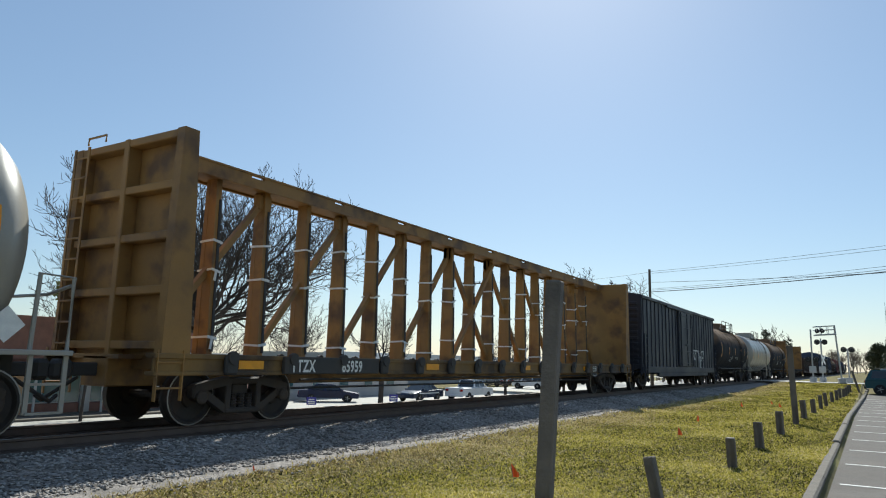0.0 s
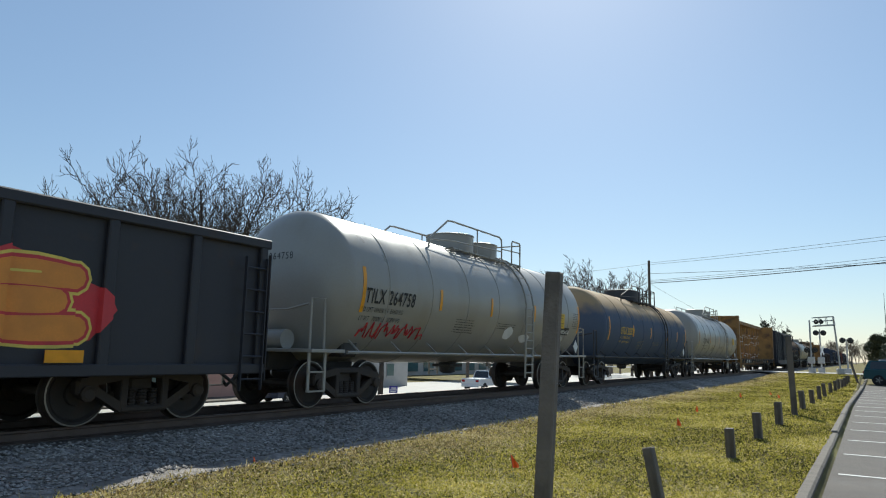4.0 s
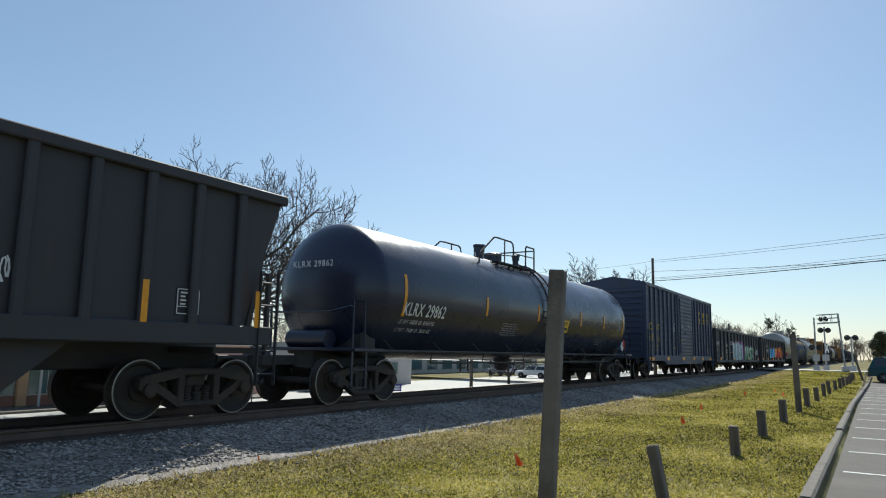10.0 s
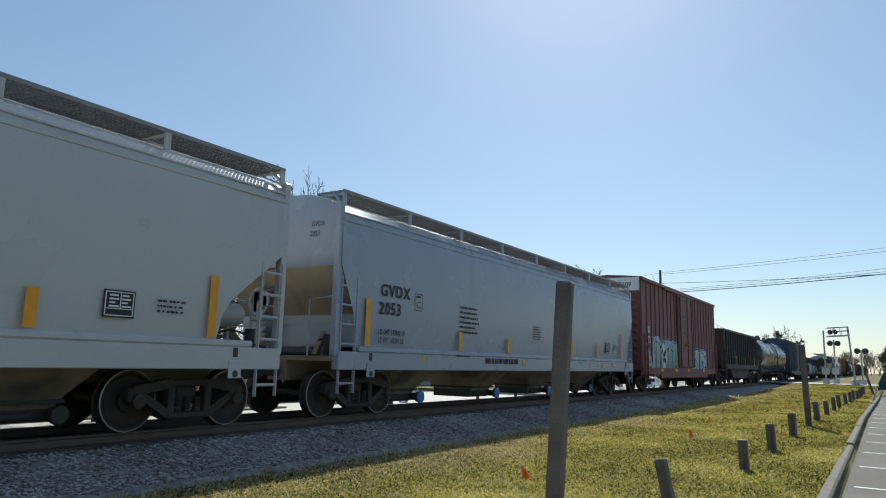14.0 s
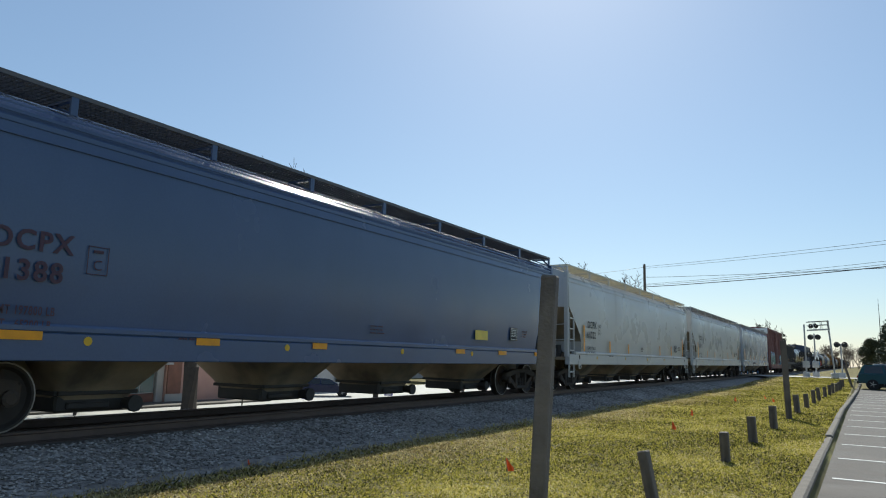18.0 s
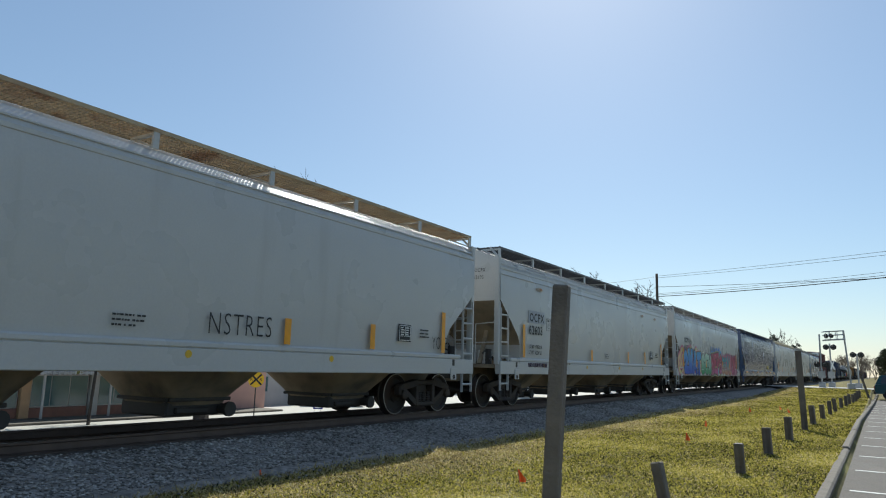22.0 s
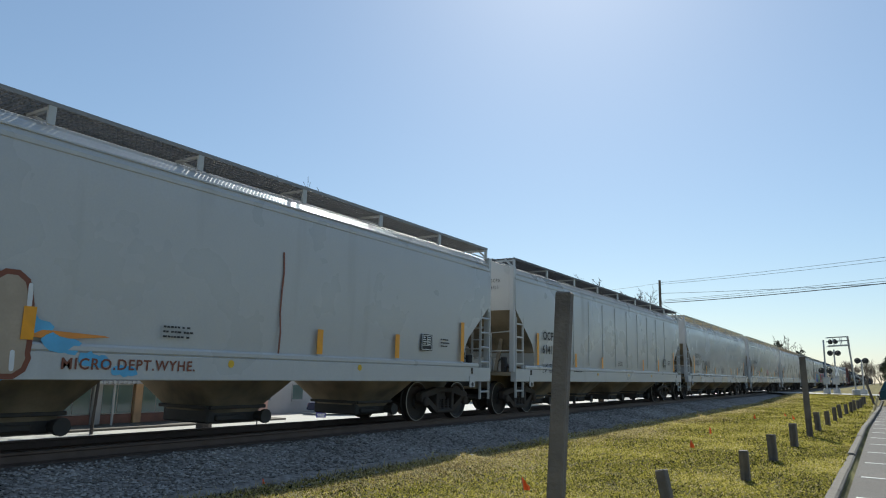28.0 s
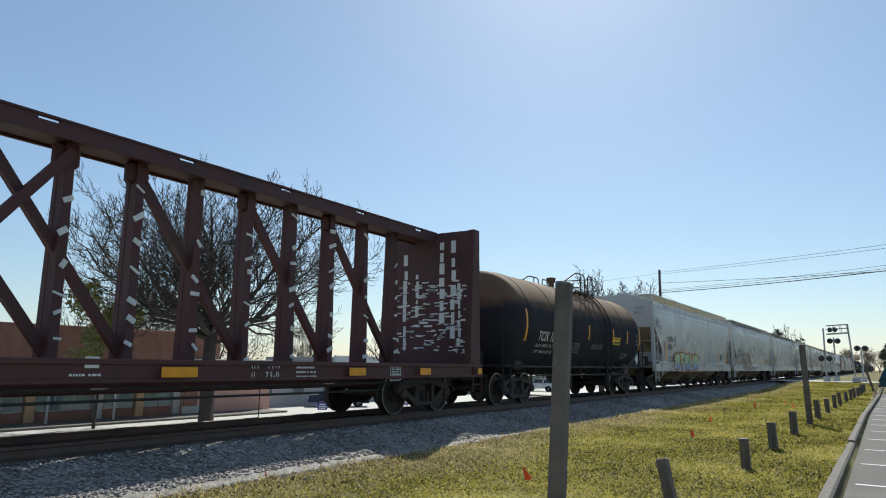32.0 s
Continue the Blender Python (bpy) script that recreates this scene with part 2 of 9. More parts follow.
def truck_meshes():
    out = {}
    b = Build()
    b.box(-0.98, 0.98, -0.2, 0.2, 0.42, 0.68, 0.04).box(-0.2, 0.2, -0.22, 0.22, 0.66, 0.78, 0.03)
    for s in (-1, 1):
        b.box(-0.7, 0.7, s * 0.45 - 0.05, s * 0.45 + 0.05, 0.36, 0.46, 0.01)
        for x in (-0.75, 0.75):
            b.box(x - 0.06, x + 0.06, s * 0.43 - 0.05, s * 0.43 + 0.05, 0.32, 0.56, 0.01)
    out["bolster"] = b.mesh("truck", steel_dark)
    b = Build()
    t = 0.09
    for s in (-1, 1):
        b.bar((0, s * 0.34, 0.72), (0, s * 1.0, 0.60), t * 2, 0.14)
        b.bar((0, s * 0.95, 0.60), (0, s * 0.36, 0.24), t * 1.8, 0.12)
        b.box(-t, t, s * 0.34 - 0.06, s * 0.34 + 0.06, 0.2, 0.74, 0.015)
        b.box(-t, t, s * 0.915 - 0.15, s * 0.915 + 0.15, 0.44, 0.66, 0.03)
        b.lathe([(-0.02, 0.11), (0.05, 0.11), (0.07, 0.07)], 10, "x", (t, s * 0.915, 0.457))
    b.box(-t, t, -0.4, 0.4, 0.66, 0.78, 0.03).box(-t * 1.1, t * 1.1, -0.4, 0.4, 0.17, 0.27, 0.03)
    for y in (-0.18, 0.0, 0.18):
        b.tube([(0, y, 0.26 + 0.022 * k) for k in range(12)], [0.075 if k % 2 else 0.06 for k in range(12)], 8)
    out["side"] = b.mesh("side_frame", steel_dark)
    b = Build()
    prof = [(-0.08, 0.085), (-0.06, 0.17), (-0.01, 0.18), (0.0, 0.36), (-0.045, 0.40), (-0.045, 0.435), (-0.04, 0.456), (0.08, 0.458),
            (0.1, 0.484), (0.12, 0.484), (0.125, 0.42), (0.08, 0.39), (0.05, 0.20), (0.1, 0.17), (0.11, 0.085)]
    for s in (-1, 1):
        b.lathe([(s * (0.815 - p), r) for p, r in prof], 28, "x")
    b.tube([(-1.05, 0, 0), (1.05, 0, 0)], 0.075, 10)
    me = b.mesh("wheelset", wheel_steel, True)
    me.materials.append(rim_steel)
    for p in me.polygons:
        c = p.center
        r = math.hypot(c.y, c.z)
        if 0.425 < r < 0.452 and abs(c.x) > 0.75 and len(p.vertices) == 4:
            p.material_index = 1
    out["wheelset"] = me
    b = Build()
    b.box(-0.09, 0.09, -0.55, 0.2, 0.78, 0.98, 0.02).box(-0.16, 0.16, 0.2, 0.46, 0.72, 1.03, 0.06)
    b.box(-0.2, -0.06, 0.4, 0.58, 0.74, 1.01, 0.05)
    b.tube([(0.25, -0.1, 0.75), (0.28, 0.2, 0.55), (0.2, 0.45, 0.42), (0.1, 0.6, 0.5)], 0.03, 6)
    out["coupler"] = b.mesh("coupler", frame_black)
    return out


def freight_car(name, label, u0, u1, centres, group=""):
    """The empty of a freight car between the couplings at u0 and u1, with its two trucks and couplers."""
    root = thing(name, label, "freight car", pose(TRACK_X, (u0 + u1) / 2 + SHIFT, 0), group or "cars of the freight train")
    tm = shared("truck", truck_meshes)
    sets = []
    for s in (-1, 1):
        tr = part("truck", tm["bolster"], None, root, at=pose(0, s * centres / 2, 0))
        for x in (-1.0, 1.0):
            part("side_frame", tm["side"], None, tr, at=pose(x, 0, 0, 0, 0, 0 if x > 0 else 180))
        for y in (-0.915, 0.915):
            sets.append(part("wheelset", tm["wheelset"], None, tr, at=pose(0, y, WHEEL_R)))
        part("coupler", tm["coupler"], None, root, at=pose(0, s * ((u1 - u0) / 2 - 0.5), 0, 0, 0, 0 if s > 0 else 180))
    CARS.append((root, (u0 + u1) / 2 + SHIFT, sets))
    return root


def ladder(b, x, y0, y1, z0, z1, n, r=0.018, axis="y"):
    """Two stiles and n rungs, in a plane of constant x (or, for axis x, of constant y)."""
    q = (lambda s, z: (x, s, z)) if axis == "y" else (lambda s, z: (s, x, z))
    for s in (y0, y1):
        b.bar(q(s, z0), q(s, z1), 0.06, 0.02)
    for k in range(n):
        z = z0 + (z1 - z0) * (k + 0.5) / n
        b.tube([q(y0, z), q(y1, z)], r, 5)
    return b


def strip(parent, x, y, z, w, h, mat=None, name="reflector"):
    part(name, Build().box(-0.004, 0.004, -w / 2, w / 2, -h / 2, h / 2), mat or reflector, parent, at=pose(x, y, z))


def bars(parent, x, y, z, rows, w, mat, pitch=0.09, name="marking", seed=1):
    """Small print that cannot be read: rows of short bars."""
    rnd = random.Random(seed)
    b = Build()
    for k in range(rows):
        s = 0.0
        while s < w * (0.7 + 0.3 * rnd.random()):
            q = 0.022 + 0.05 * rnd.random()
            b.box(-0.002, 0.002, s, s + q, -k * pitch - pitch * 0.4, -k * pitch)
            s += q + (0.014 if rnd.random() < 0.7 else 0.045)
    tagged(part(name, b, mat, parent, at=pose(x, y, z)), kind="stuff")


def stencil_box(parent, x, y, z, w=0.7, h=0.55, seed=0):
    """The black consolidated stencil panel with its white frame."""
    b = Build()
    for a0, a1, c0, c1 in ((0, w, 0, 0.014), (0, w, h - 0.014, h), (0, 0.014, 0, h), (w - 0.014, w, 0, h), (w * 0.52, w * 0.55, h * 0.3, h), (0, w, h * 0.28, h * 0.31)):
        b.box(0.004, 0.008, a0, a1, c0, c1)
    pl = part("stencil_panel", Build().box(-0.004, 0.004, -0.02, w + 0.02, -0.02, h + 0.02), black_letters, parent, at=pose(x, y, z))
    part("stencil_frame", b, white_letters, pl)
    b = Build()
    rnd = random.Random(seed)
    for k in range(4):
        for s in (0.06, w * 0.58):
            b.box(0.004, 0.008, s, s + w * (0.2 + 0.15 * rnd.random()), h * (0.36 + 0.15 * k), h * (0.43 + 0.15 * k))
    part("stencil_print", b, white_letters, pl)


# ---- tank car ----
def tank_car(u0, u1, paint, label, mark=None, number=None, ink=None, top_z=4.1, radius=1.62, top=None, fittings=None, rail=None, small=None,
             name="tank_car", placard=True, inset=0.75, dome_y=0.0, deck=(-1.5, 2.8), rails=(-2.6, -1.6, 1.5, 2.2, 2.8),
             domes=((0.0, 0.7, 0.42), (1.5, 0.7, 0.36)), valves=(), step_y=1.65, low_rail=False, seams=True, mark_u=0.0, mark_z=2.08):
    length = u1 - u0
    half = length / 2 - inset
    root = freight_car(name, label, u0, u1, length - 4.3)
    cz = top_z - radius
    R = radius
    h = half - 0.12
    prof = [(-h + 0.75 * (1 - math.sqrt(max(0, 1 - (r / R) ** 2))), r) for r in (0.02, R * .3, R * .55, R * .75, R * .88, R * .96, R * .99, R)]
    rings = []
    for y in [0.1 + 1.74 * i for i in range(-5, 6) if abs(0.1 + 1.74 * i) < half - 0.9]:
        rings += [(y - 0.02, R), (y - 0.012, R + 0.012), (y + 0.012, R + 0.012), (y + 0.02, R)] if seams else [(y, R)]
    prof = prof + rings + [(-p, r) for p, r in reversed(prof)]
    body = part("tank", Build().lathe(prof, 48, "y", (0, 0, cz)), paint, root, smooth=True)
    fit, ral = fittings or paint, rail or frame_black
    # underframe: stub sills, end platforms, side handrail
    for s in (-1, 1):
        b = Build()
        b.box(-0.28, 0.28, s * (half + 0.1) - (2.6 if s > 0 else 0), s * (half + 0.1) + (2.6 if s < 0 else 0), 0.72, 1.12, 0.02)
        b.box(-1.1, 1.1, s * (length - 4.3) / 2 - 0.25, s * (length - 4.3) / 2 + 0.25, 1.0, cz - R * 0.62, 0.05)
        part("stub_sill", b, frame_black, root)
    for s in (-1, 1):
        b = Build()
        b.box(-1.5, 1.5, min(s * (half - 0.75), s * (half + 0.22)), max(s * (half - 0.75), s * (half + 0.22)), 1.08, 1.15, 0.01)
        pl = part("end_platform", b, fit, root)
        b = Build()
        y = s * (half + 0.18)
        for x in (-1.4, 1.4):
            b.tube([(x, y, 1.12), (x, y, 2.1), (x * 0.97, y - s * 0.42, 2.12), (x * 0.97, y - s * 0.45, 1.12)], 0.03, 6)
            b.bar((x, y, 1.15), (x, y, 0.35), 0.03, 0.06)
            b.bar((x, y - s * 0.45, 1.15), (x, y - s * 0.45, 0.35), 0.03, 0.06)
            for z in (0.36, 0.72):
                b.box(x - 0.03, x + 0.03, min(y, y - s * 0.45), max(y, y - s * 0.45), z - 0.015, z + 0.015)
        b.tube([(-1.35, y, 2.0), (-0.8, y, 1.9), (0.8, y, 1.9), (1.35, y, 2.0)], 0.025, 6)
        part("handrail", b, fit, pl)
    b = Build()
    b.tube([(-0.55, -half + 0.1, 1.33), (0.55, -half + 0.1, 1.33)], 0.2, 12)
    part("air_tank", b, fit, root, smooth=True)
    b = Build()
    for s in (-1, 1):
        x = s * (R * 0.93)
        b.tube([(x, -half + 0.8, 1.1), (x, half - 0.8, 1.1)], 0.035, 6)
        for k in range(9):
            y = -half + 1.2 + (2 * half - 2.4) * k / 8
            b.tube([(x, y, 1.1), (x * 0.8, y, 1.34)], 0.02, 5)
    if low_rail:
        b.tube([(R * 0.9, -half * 0.7, 0.84), (R * 0.9, half * 0.7, 0.84)], 0.025, 6)
        for k in range(6):
            y = -half * 0.7 + half * 1.4 * k / 5
            b.tube([(R * 0.9, y, 0.84), (R * 0.93, y, 1.1)], 0.018, 5)
    part("side_rail", b, ral, root)
    # outlet under the middle
    b = Build()
    b.lathe([(0.55, 0.12), (0.6, 0.22), (0.75, 0.24), (1.1, 0.3)], 14, "z").box(-0.3, 0.3, -0.35, 0.35, 0.74, 0.82, 0.02)
    part("bottom_outlet", b, frame_black, root)
    # dome platform, its rails, the domes and valves
    zt = cz + R
    zd = zt - 0.2
    b = Build()
    d0, d1 = deck
    for s in (-1, 1):
        x0, x1 = sorted((s * 0.62, s * 1.02))
        for k in range(5):
            x = x0 + 0.04 + k * 0.08
            b.box(x - 0.02, x + 0.02, d0, d1, zd, zd + 0.035)
        for k in range(int((d1 - d0) / 0.3) + 1):
            b.box(x0, x1, d0 + 0.3 * k, d0 + 0.3 * k + 0.03, zd + 0.002, zd + 0.03)
        for k in range(4):
            y = d0 + 0.1 + (d1 - d0 - 0.2) * k / 3
            b.bar((s * 1.0, y, zd), (s * 0.85, y, cz + math.sqrt(R * R - 0.72) - 0.02), 0.05, 0.05)
    b.box(-0.62, 0.62, d1 - 0.35, d1, zd, zd + 0.035)
    platform = part("dome_platform", b, ral, root, at=pose(0, dome_y, 0))
    zr = zt + 0.54
    zf = cz + math.sqrt(R * R - 0.95 ** 2) - 0.02
    ra, rb, rc, rd, re = rails
    for x in (-0.95, 0.95):
        b = Build()
        b.tube([(x, ra, zf), (x, ra, zt - 0.1), (x, ra + 0.05, zt - 0.05), (x, rb - 0.1, zr - 0.02), (x, rb + 0.1, zr), (x, rc - 0.16, zr), (x, rc - 0.04, zr - 0.05), (x, rc, zr - 0.18), (x, rc, zf)], 0.026, 6)
        b.tube([(x, (rb + rc) / 2, zr), (x, (rb + rc) / 2, zd)], 0.022, 6)
        b.tube([(x, ra + 0.02, zt - 0.1), (x, rb + 0.2, zt + 0.02), (x, rc, zt + 0.12)], 0.018, 6)
        part("platform_rail", b, ral, platform)
        b = Build()
        b.tube([(x, rd, zd), (x, rd, zr - 0.06), (x, rd + 0.06, zr + 0.01), (x, re - 0.03, zr + 0.01), (x, re, zr - 0.05), (x, re, zf)], 0.026, 6)
        b.tube([(x, rc, zt + 0.2), (x, re, zt + 0.24)], 0.018, 6)
        part("platform_rail", b, ral, platform)
    part("platform_rail", Build().tube([(-0.95, re, zr - 0.06), (0.95, re, zr - 0.06)], 0.022, 6), ral, platform)
    for y, r, tall in domes:
        z1 = zt + tall
        b = Build().lathe([(zt - 0.3, r), (z1 - 0.04, r), (z1 - 0.03, r + 0.02), (z1, r + 0.02), (z1 + 0.02, r * 0.93), (z1 + 0.035, 0.03)], 28, "z", (0, y, 0))
        part("dome", b, fit if fittings else paint, platform, smooth=True)
    for x, y, r, tall in valves:
        b = Build().lathe([(zt - 0.25, r * 0.7), (zt + tall * 0.4, r * 0.7), (zt + tall * 0.42, r), (zt + tall * 0.8, r), (zt + tall * 0.82, r * 1.15), (zt + tall, r * 1.1), (zt + tall + 0.03, 0.03)], 14, "z", (x, y, 0))
        part("relief_valve", b, fit, platform, smooth=True)
    # side ladders
    for s in (-1, 1):
        b = Build()
        pts = []
        for k in range(15):
            a = math.radians(-62 + 134 * k / 14)
            pts.append((s * (R + 0.1) * math.cos(a), cz + (R + 0.1) * math.sin(a)))
        pts = [(pts[0][0], 0.45)] + [p for p in pts if p[1] > 0.6]
        pts = [(s * (R + 0.06), 0.45), (s * (R + 0.1), cz)] + [p for p in pts if p[1] > cz]
        for y in (step_y, step_y + 0.5):
            b.tube([(x, y, z) for x, z in pts], 0.03, 6)
        for k in range(9):
            z = 0.6 + k * (cz - 0.6) / 8
            b.tube([(s * (R + 0.08), step_y, z), (s * (R + 0.08), step_y + 0.5, z)], 0.02, 5)
        for x, z in pts[3:-1:2]:
            b.tube([(x, step_y, z), (x, step_y + 0.5, z)], 0.016, 5)
        part("ladder", b, ral if fittings else fit, root, at=pose(0, dome_y, 0))

    def on(y, dz, lift=0.006):
        """The pose on the near flank at height dz above the tank's axis."""
        a = math.asin(dz / R)
        return pose(0, 0, cz) @ pose(0, y, 0) @ pose(0, 0, 0, 0, -math.degrees(a), 0) @ pose(R + lift, 0, 0)

    for k, y in enumerate((-half * 0.84, -half * 0.42, -half * 0.05, half * 0.35, half * 0.62, half * 0.88)):
        bb = Build()
        n = 6
        tall = 0.95 if k in (0, 5) else 0.5
        for j in range(n):
            a0, a1 = [(-0.1 + tall * (q / n - 0.5)) / R for q in (j, j + 1)]
            r2 = R + 0.008
            bb.add([(r2 * math.cos(a), yy, cz + r2 * math.sin(a)) for a in (a0, a1) for yy in (y - 0.055, y + 0.055)], [(0, 1, 3, 2)])
        part("reflector", bb, reflector, root)
    if mark:
        ym = mark_u - root.matrix_basis.translation.y
        lettering(mark + " " + number, 0.43, ink, root, on(ym - 0.05, mark_z - cz) @ SIDE, bold=0.008, wide=0.7)
        lettering("LD LMT 184000 LB  83450 KG", 0.15, ink, root, on(ym - 0.1, mark_z - 0.19 - cz) @ SIDE, wide=0.68)
        lettering("LT WT   79000 LB  35850 KG", 0.15, ink, root, on(ym - 0.1, mark_z - 0.37 - cz) @ SIDE, wide=0.68)
        lettering(mark + " " + number, 0.2, ink, root, pose(-0.55, -half + 0.03, cz + 0.45) @ REAR)
    bb = Build()
    rnd = random.Random(4)
    for (yy, dz, rows, w) in ((-half * 0.3, -0.5, 6, 1.1), (half * 0.8, 0.1, 9, 0.7), (half * 0.02, -0.5, 3, 1.3), (half * 0.58, -0.75, 4, 0.8)):
        for k in range(rows):
            s = 0.0
            a = math.asin((dz - 0.062 * k) / R)
            while s < w * (0.75 + 0.25 * rnd.random()):
                q = 0.015 + 0.04 * rnd.random()
                r2 = R + 0.006
                a2 = math.asin((dz - 0.062 * k - 0.02) / R)
                bb.add([(r2 * math.cos(c), y2, cz + r2 * math.sin(c)) for c in (a2, a) for y2 in (yy + s, yy + s + q)], [(0, 1, 3, 2)])
                s += q + (0.012 if rnd.random() < 0.75 else 0.05)
    tagged(part("small_print", bb, small or ink or white_letters, root), kind="stuff")
    if placard:
        pw = part("placard", Build().box(-0.004, 0.004, -0.16, 0.16, -0.16, 0.16), white_letters, root, at=pose(R * 0.86, half - 0.6, 1.45) @ pose(0, 0, 0, 45, 0, 0))
    return root, on, half, cz, R


# ---- covered hopper ----
def hopper_body(L, W=1.58, eave=4.19, low=1.38, cut=1.5, rise=2.95):
    """The body of a covered hopper: bulging sides, ridged roof, slope sheets at the ends."""
    b = Build()
    side = [(0.0, 0.965), (0.2, 0.99), (0.5, 1.0), (0.75, 0.997), (0.88, 0.985), (0.94, 0.955), (0.98, 0.905), (1.0, 0.85)]
    secs = []
    h = L / 2
    lip = low + 0.28 * (rise - low)
    ys = [(-h, rise), (-h + cut * 0.5, (rise + lip) / 2 + 0.03), (-h + cut * 0.86, lip + 0.2), (-h + cut * 0.97, lip - 0.05), (-h + cut, low + 0.15), (-h + cut + 0.03, low)]
    k = 8
    ends = len(ys)
    ys += [(-h + cut + 0.03 + (L - 2 * cut - 0.06) * i / k, low) for i in range(1, k)]
    ys += [(-y, z) for y, z in reversed(ys[:ends])]
    for y, z0 in ys:
        ring = []
        for s, w in side:
            z = z0 + (eave - z0) * s
            real = (z - low) / (eave - low)
            ww = np.interp(real, [q for q, _ in side], [w2 for _, w2 in side])
            ring.append((W * float(ww), y, z))
        ring.append((0.75, y, eave + 0.24))
        ring.append((0.0, y, eave + 0.3))
        full = ring + [(-x, yy, z) for x, yy, z in reversed(ring[:-1])]
        secs.append(full)
    n = len(secs[0])
    vs = [p for s in secs for p in s]
    fs = [(i * n + j, i * n + (j + 1) % n, (i + 1) * n + (j + 1) % n, (i + 1) * n + j) for i in range(len(secs) - 1) for j in range(n)]
    fs += [tuple(range(n)), tuple((len(secs) - 1) * n + j for j in reversed(range(n)))]
    return b.add(vs, fs)


def grating(L, z, x0, x1):
    b = Build()
    for s in (-1, 1):
        for x in (x0, x1):
            b.box(s * x - 0.015, s * x + 0.015, -L / 2, L / 2, z - 0.03, z + 0.03)
        k = int(L / 0.075)
        for i in range(k):
            y = -L / 2 + (i + 0.5) * L / k
            a, c = sorted((s * x0, s * x1))
            b.box(a, c, y - 0.009, y + 0.009, z - 0.018, z + 0.022)
        for i in range(5):
            x = s * (x0 + (x1 - x0) * (i + 1) / 6)
            b.box(x - 0.006, x + 0.006, -L / 2, L / 2, z - 0.018, z + 0.02)
    return b


def covered_hopper(u0, u1, paint, label, mark, number, ink=None, walk_mat=None, belly=None, seams=0, eave=4.19, seed=1,
                   sill=None, name="covered_hopper", walk_z=0.26, zmark=2.26, pad=None, cut=1.3, cap=None, grooves=False, flat_marks=False, gap=0.44, shift=0.0, bay_at=(-5.75, -1.85, 1.85, 5.75)):
    length = u1 - u0
    L = length - 1.5
    h = L / 2
    W = 1.6
    ink, walk_mat, belly, sill = ink or black_letters, walk_mat or galvanised, belly or paint, sill or paint
    root = freight_car(name, label, u0, u1, length - 4.2)
    body = part("body", hopper_body(L, W, eave, cut=cut), paint, root, smooth=True)
    body.data.materials.append(belly)          # dusty slope sheets
    for p in body.data.polygons:
        if p.normal.z < -0.25:
            p.material_index = 1
    for s in (-1, 1):
        x0, x1 = sorted((s * 1.44, s * (W + 0.015)))
        beam = part("side_sill", Build().box(x0, x1, -h, h, 0.94, 1.29, 0.012), sill, root)
        part("sill_flange", Build().box(x0, x1 + (0.004 if s > 0 else 0), -h + 0.62, h - 0.62, 1.285, 1.4, 0.03), sill, beam)
    for s in (-1, 1):
        b = Build()
        y0, y1 = sorted((s * h, s * (h - 1.9)))
        b.box(-0.27, 0.27, min(y0, y1 - 3.2 * (s > 0)), max(y1, y0 + 3.2 * (s < 0)) if s < 0 else y1, 0.7, 1.12, 0.02)
        b.box(-1.44, 1.44, y0, y1, 1.1, 1.2)
        b.box(-0.35, 0.35, s * (h - 1.45) - 0.1, s * (h - 1.45) + 0.1, 1.2, 2.2, 0.01)
        for x in (-0.9, 0.9):
            b.bar((x, s * (h - 0.1), 1.2), (x * 0.7, s * (h - 1.0), 2.2), 0.1, 0.1)
        part("end_frame", b, belly, root)
    # roof edge rail and hatches
    b = Build()
    for s in (-1, 1):
        b.box(s * W * 0.975 - 0.03, s * W * 0.975 + 0.03, -h, h, eave - 0.36, eave - 0.28, 0.01)
    part("roof_rail", b, paint, root)
    if grooves:
        for z in (eave - 0.5, eave - 0.22, eave - 0.12):
            part("side_crease", Build().box(W * 0.985, W + 0.008 - 0.1 * (z > eave - 0.4) * (z - eave + 0.4), -h + 0.06, h - 0.06, z - 0.012, z + 0.012, 0.004), paint, root)
    # added lip, sloped to catch the sun as the shoulder's bright line
    for s in (-1, 1):
        lip = W * 0.955
        part("roof_edge", Build().sweep([(s * (lip - 0.08), eave - 0.2), (s * (lip + 0.03), eave - 0.2), (s * (lip + 0.03), eave - 0.175), (s * (lip - 0.05), eave - 0.1), (s * (lip - 0.1), eave - 0.1)], -h + 0.05, h - 0.05), paint, root)
    b = Build()
    b.box(-0.32, 0.32, -h + 0.8, h - 0.8, eave + 0.28, eave + 0.42, 0.02)
    k = int(L / 1.2)
    for i in range(k):
        y = -h + 0.9 + (L - 1.8) * i / (k - 1)
        b.box(-0.38, 0.38, y - 0.04, y + 0.04, eave + 0.4, eave + 0.46)
    part("hatch_trough", b, paint, root)
    # running boards on brackets
    zw = eave + walk_z
    part("running_board", shared(("grate", round(L, 2), zw, walk_mat.name), lambda: grating(L - 0.1, zw, 0.8, 1.5).mesh("running_board", walk_mat)), None, root)
    b = Build()
    n = int(L / 2.2)
    for s in (-1, 1):
        for i in range(n + 1):
            y = -h + 0.1 + (L - 0.2) * i / n
            b.box(s * 1.49 - 0.02, s * 1.49 + 0.02, y - 0.05, y + 0.05, eave - 0.02, zw - 0.02)
            b.bar((s * 1.48, y, zw - 0.05), (s * 0.9, y, zw - 0.05), 0.06, 0.04)
            b.bar((s * 1.48, y, eave), (s * 0.95, y, zw - 0.05), 0.04, 0.03)
    tagged(part("board_bracket", b, paint, root), kind="stuff")
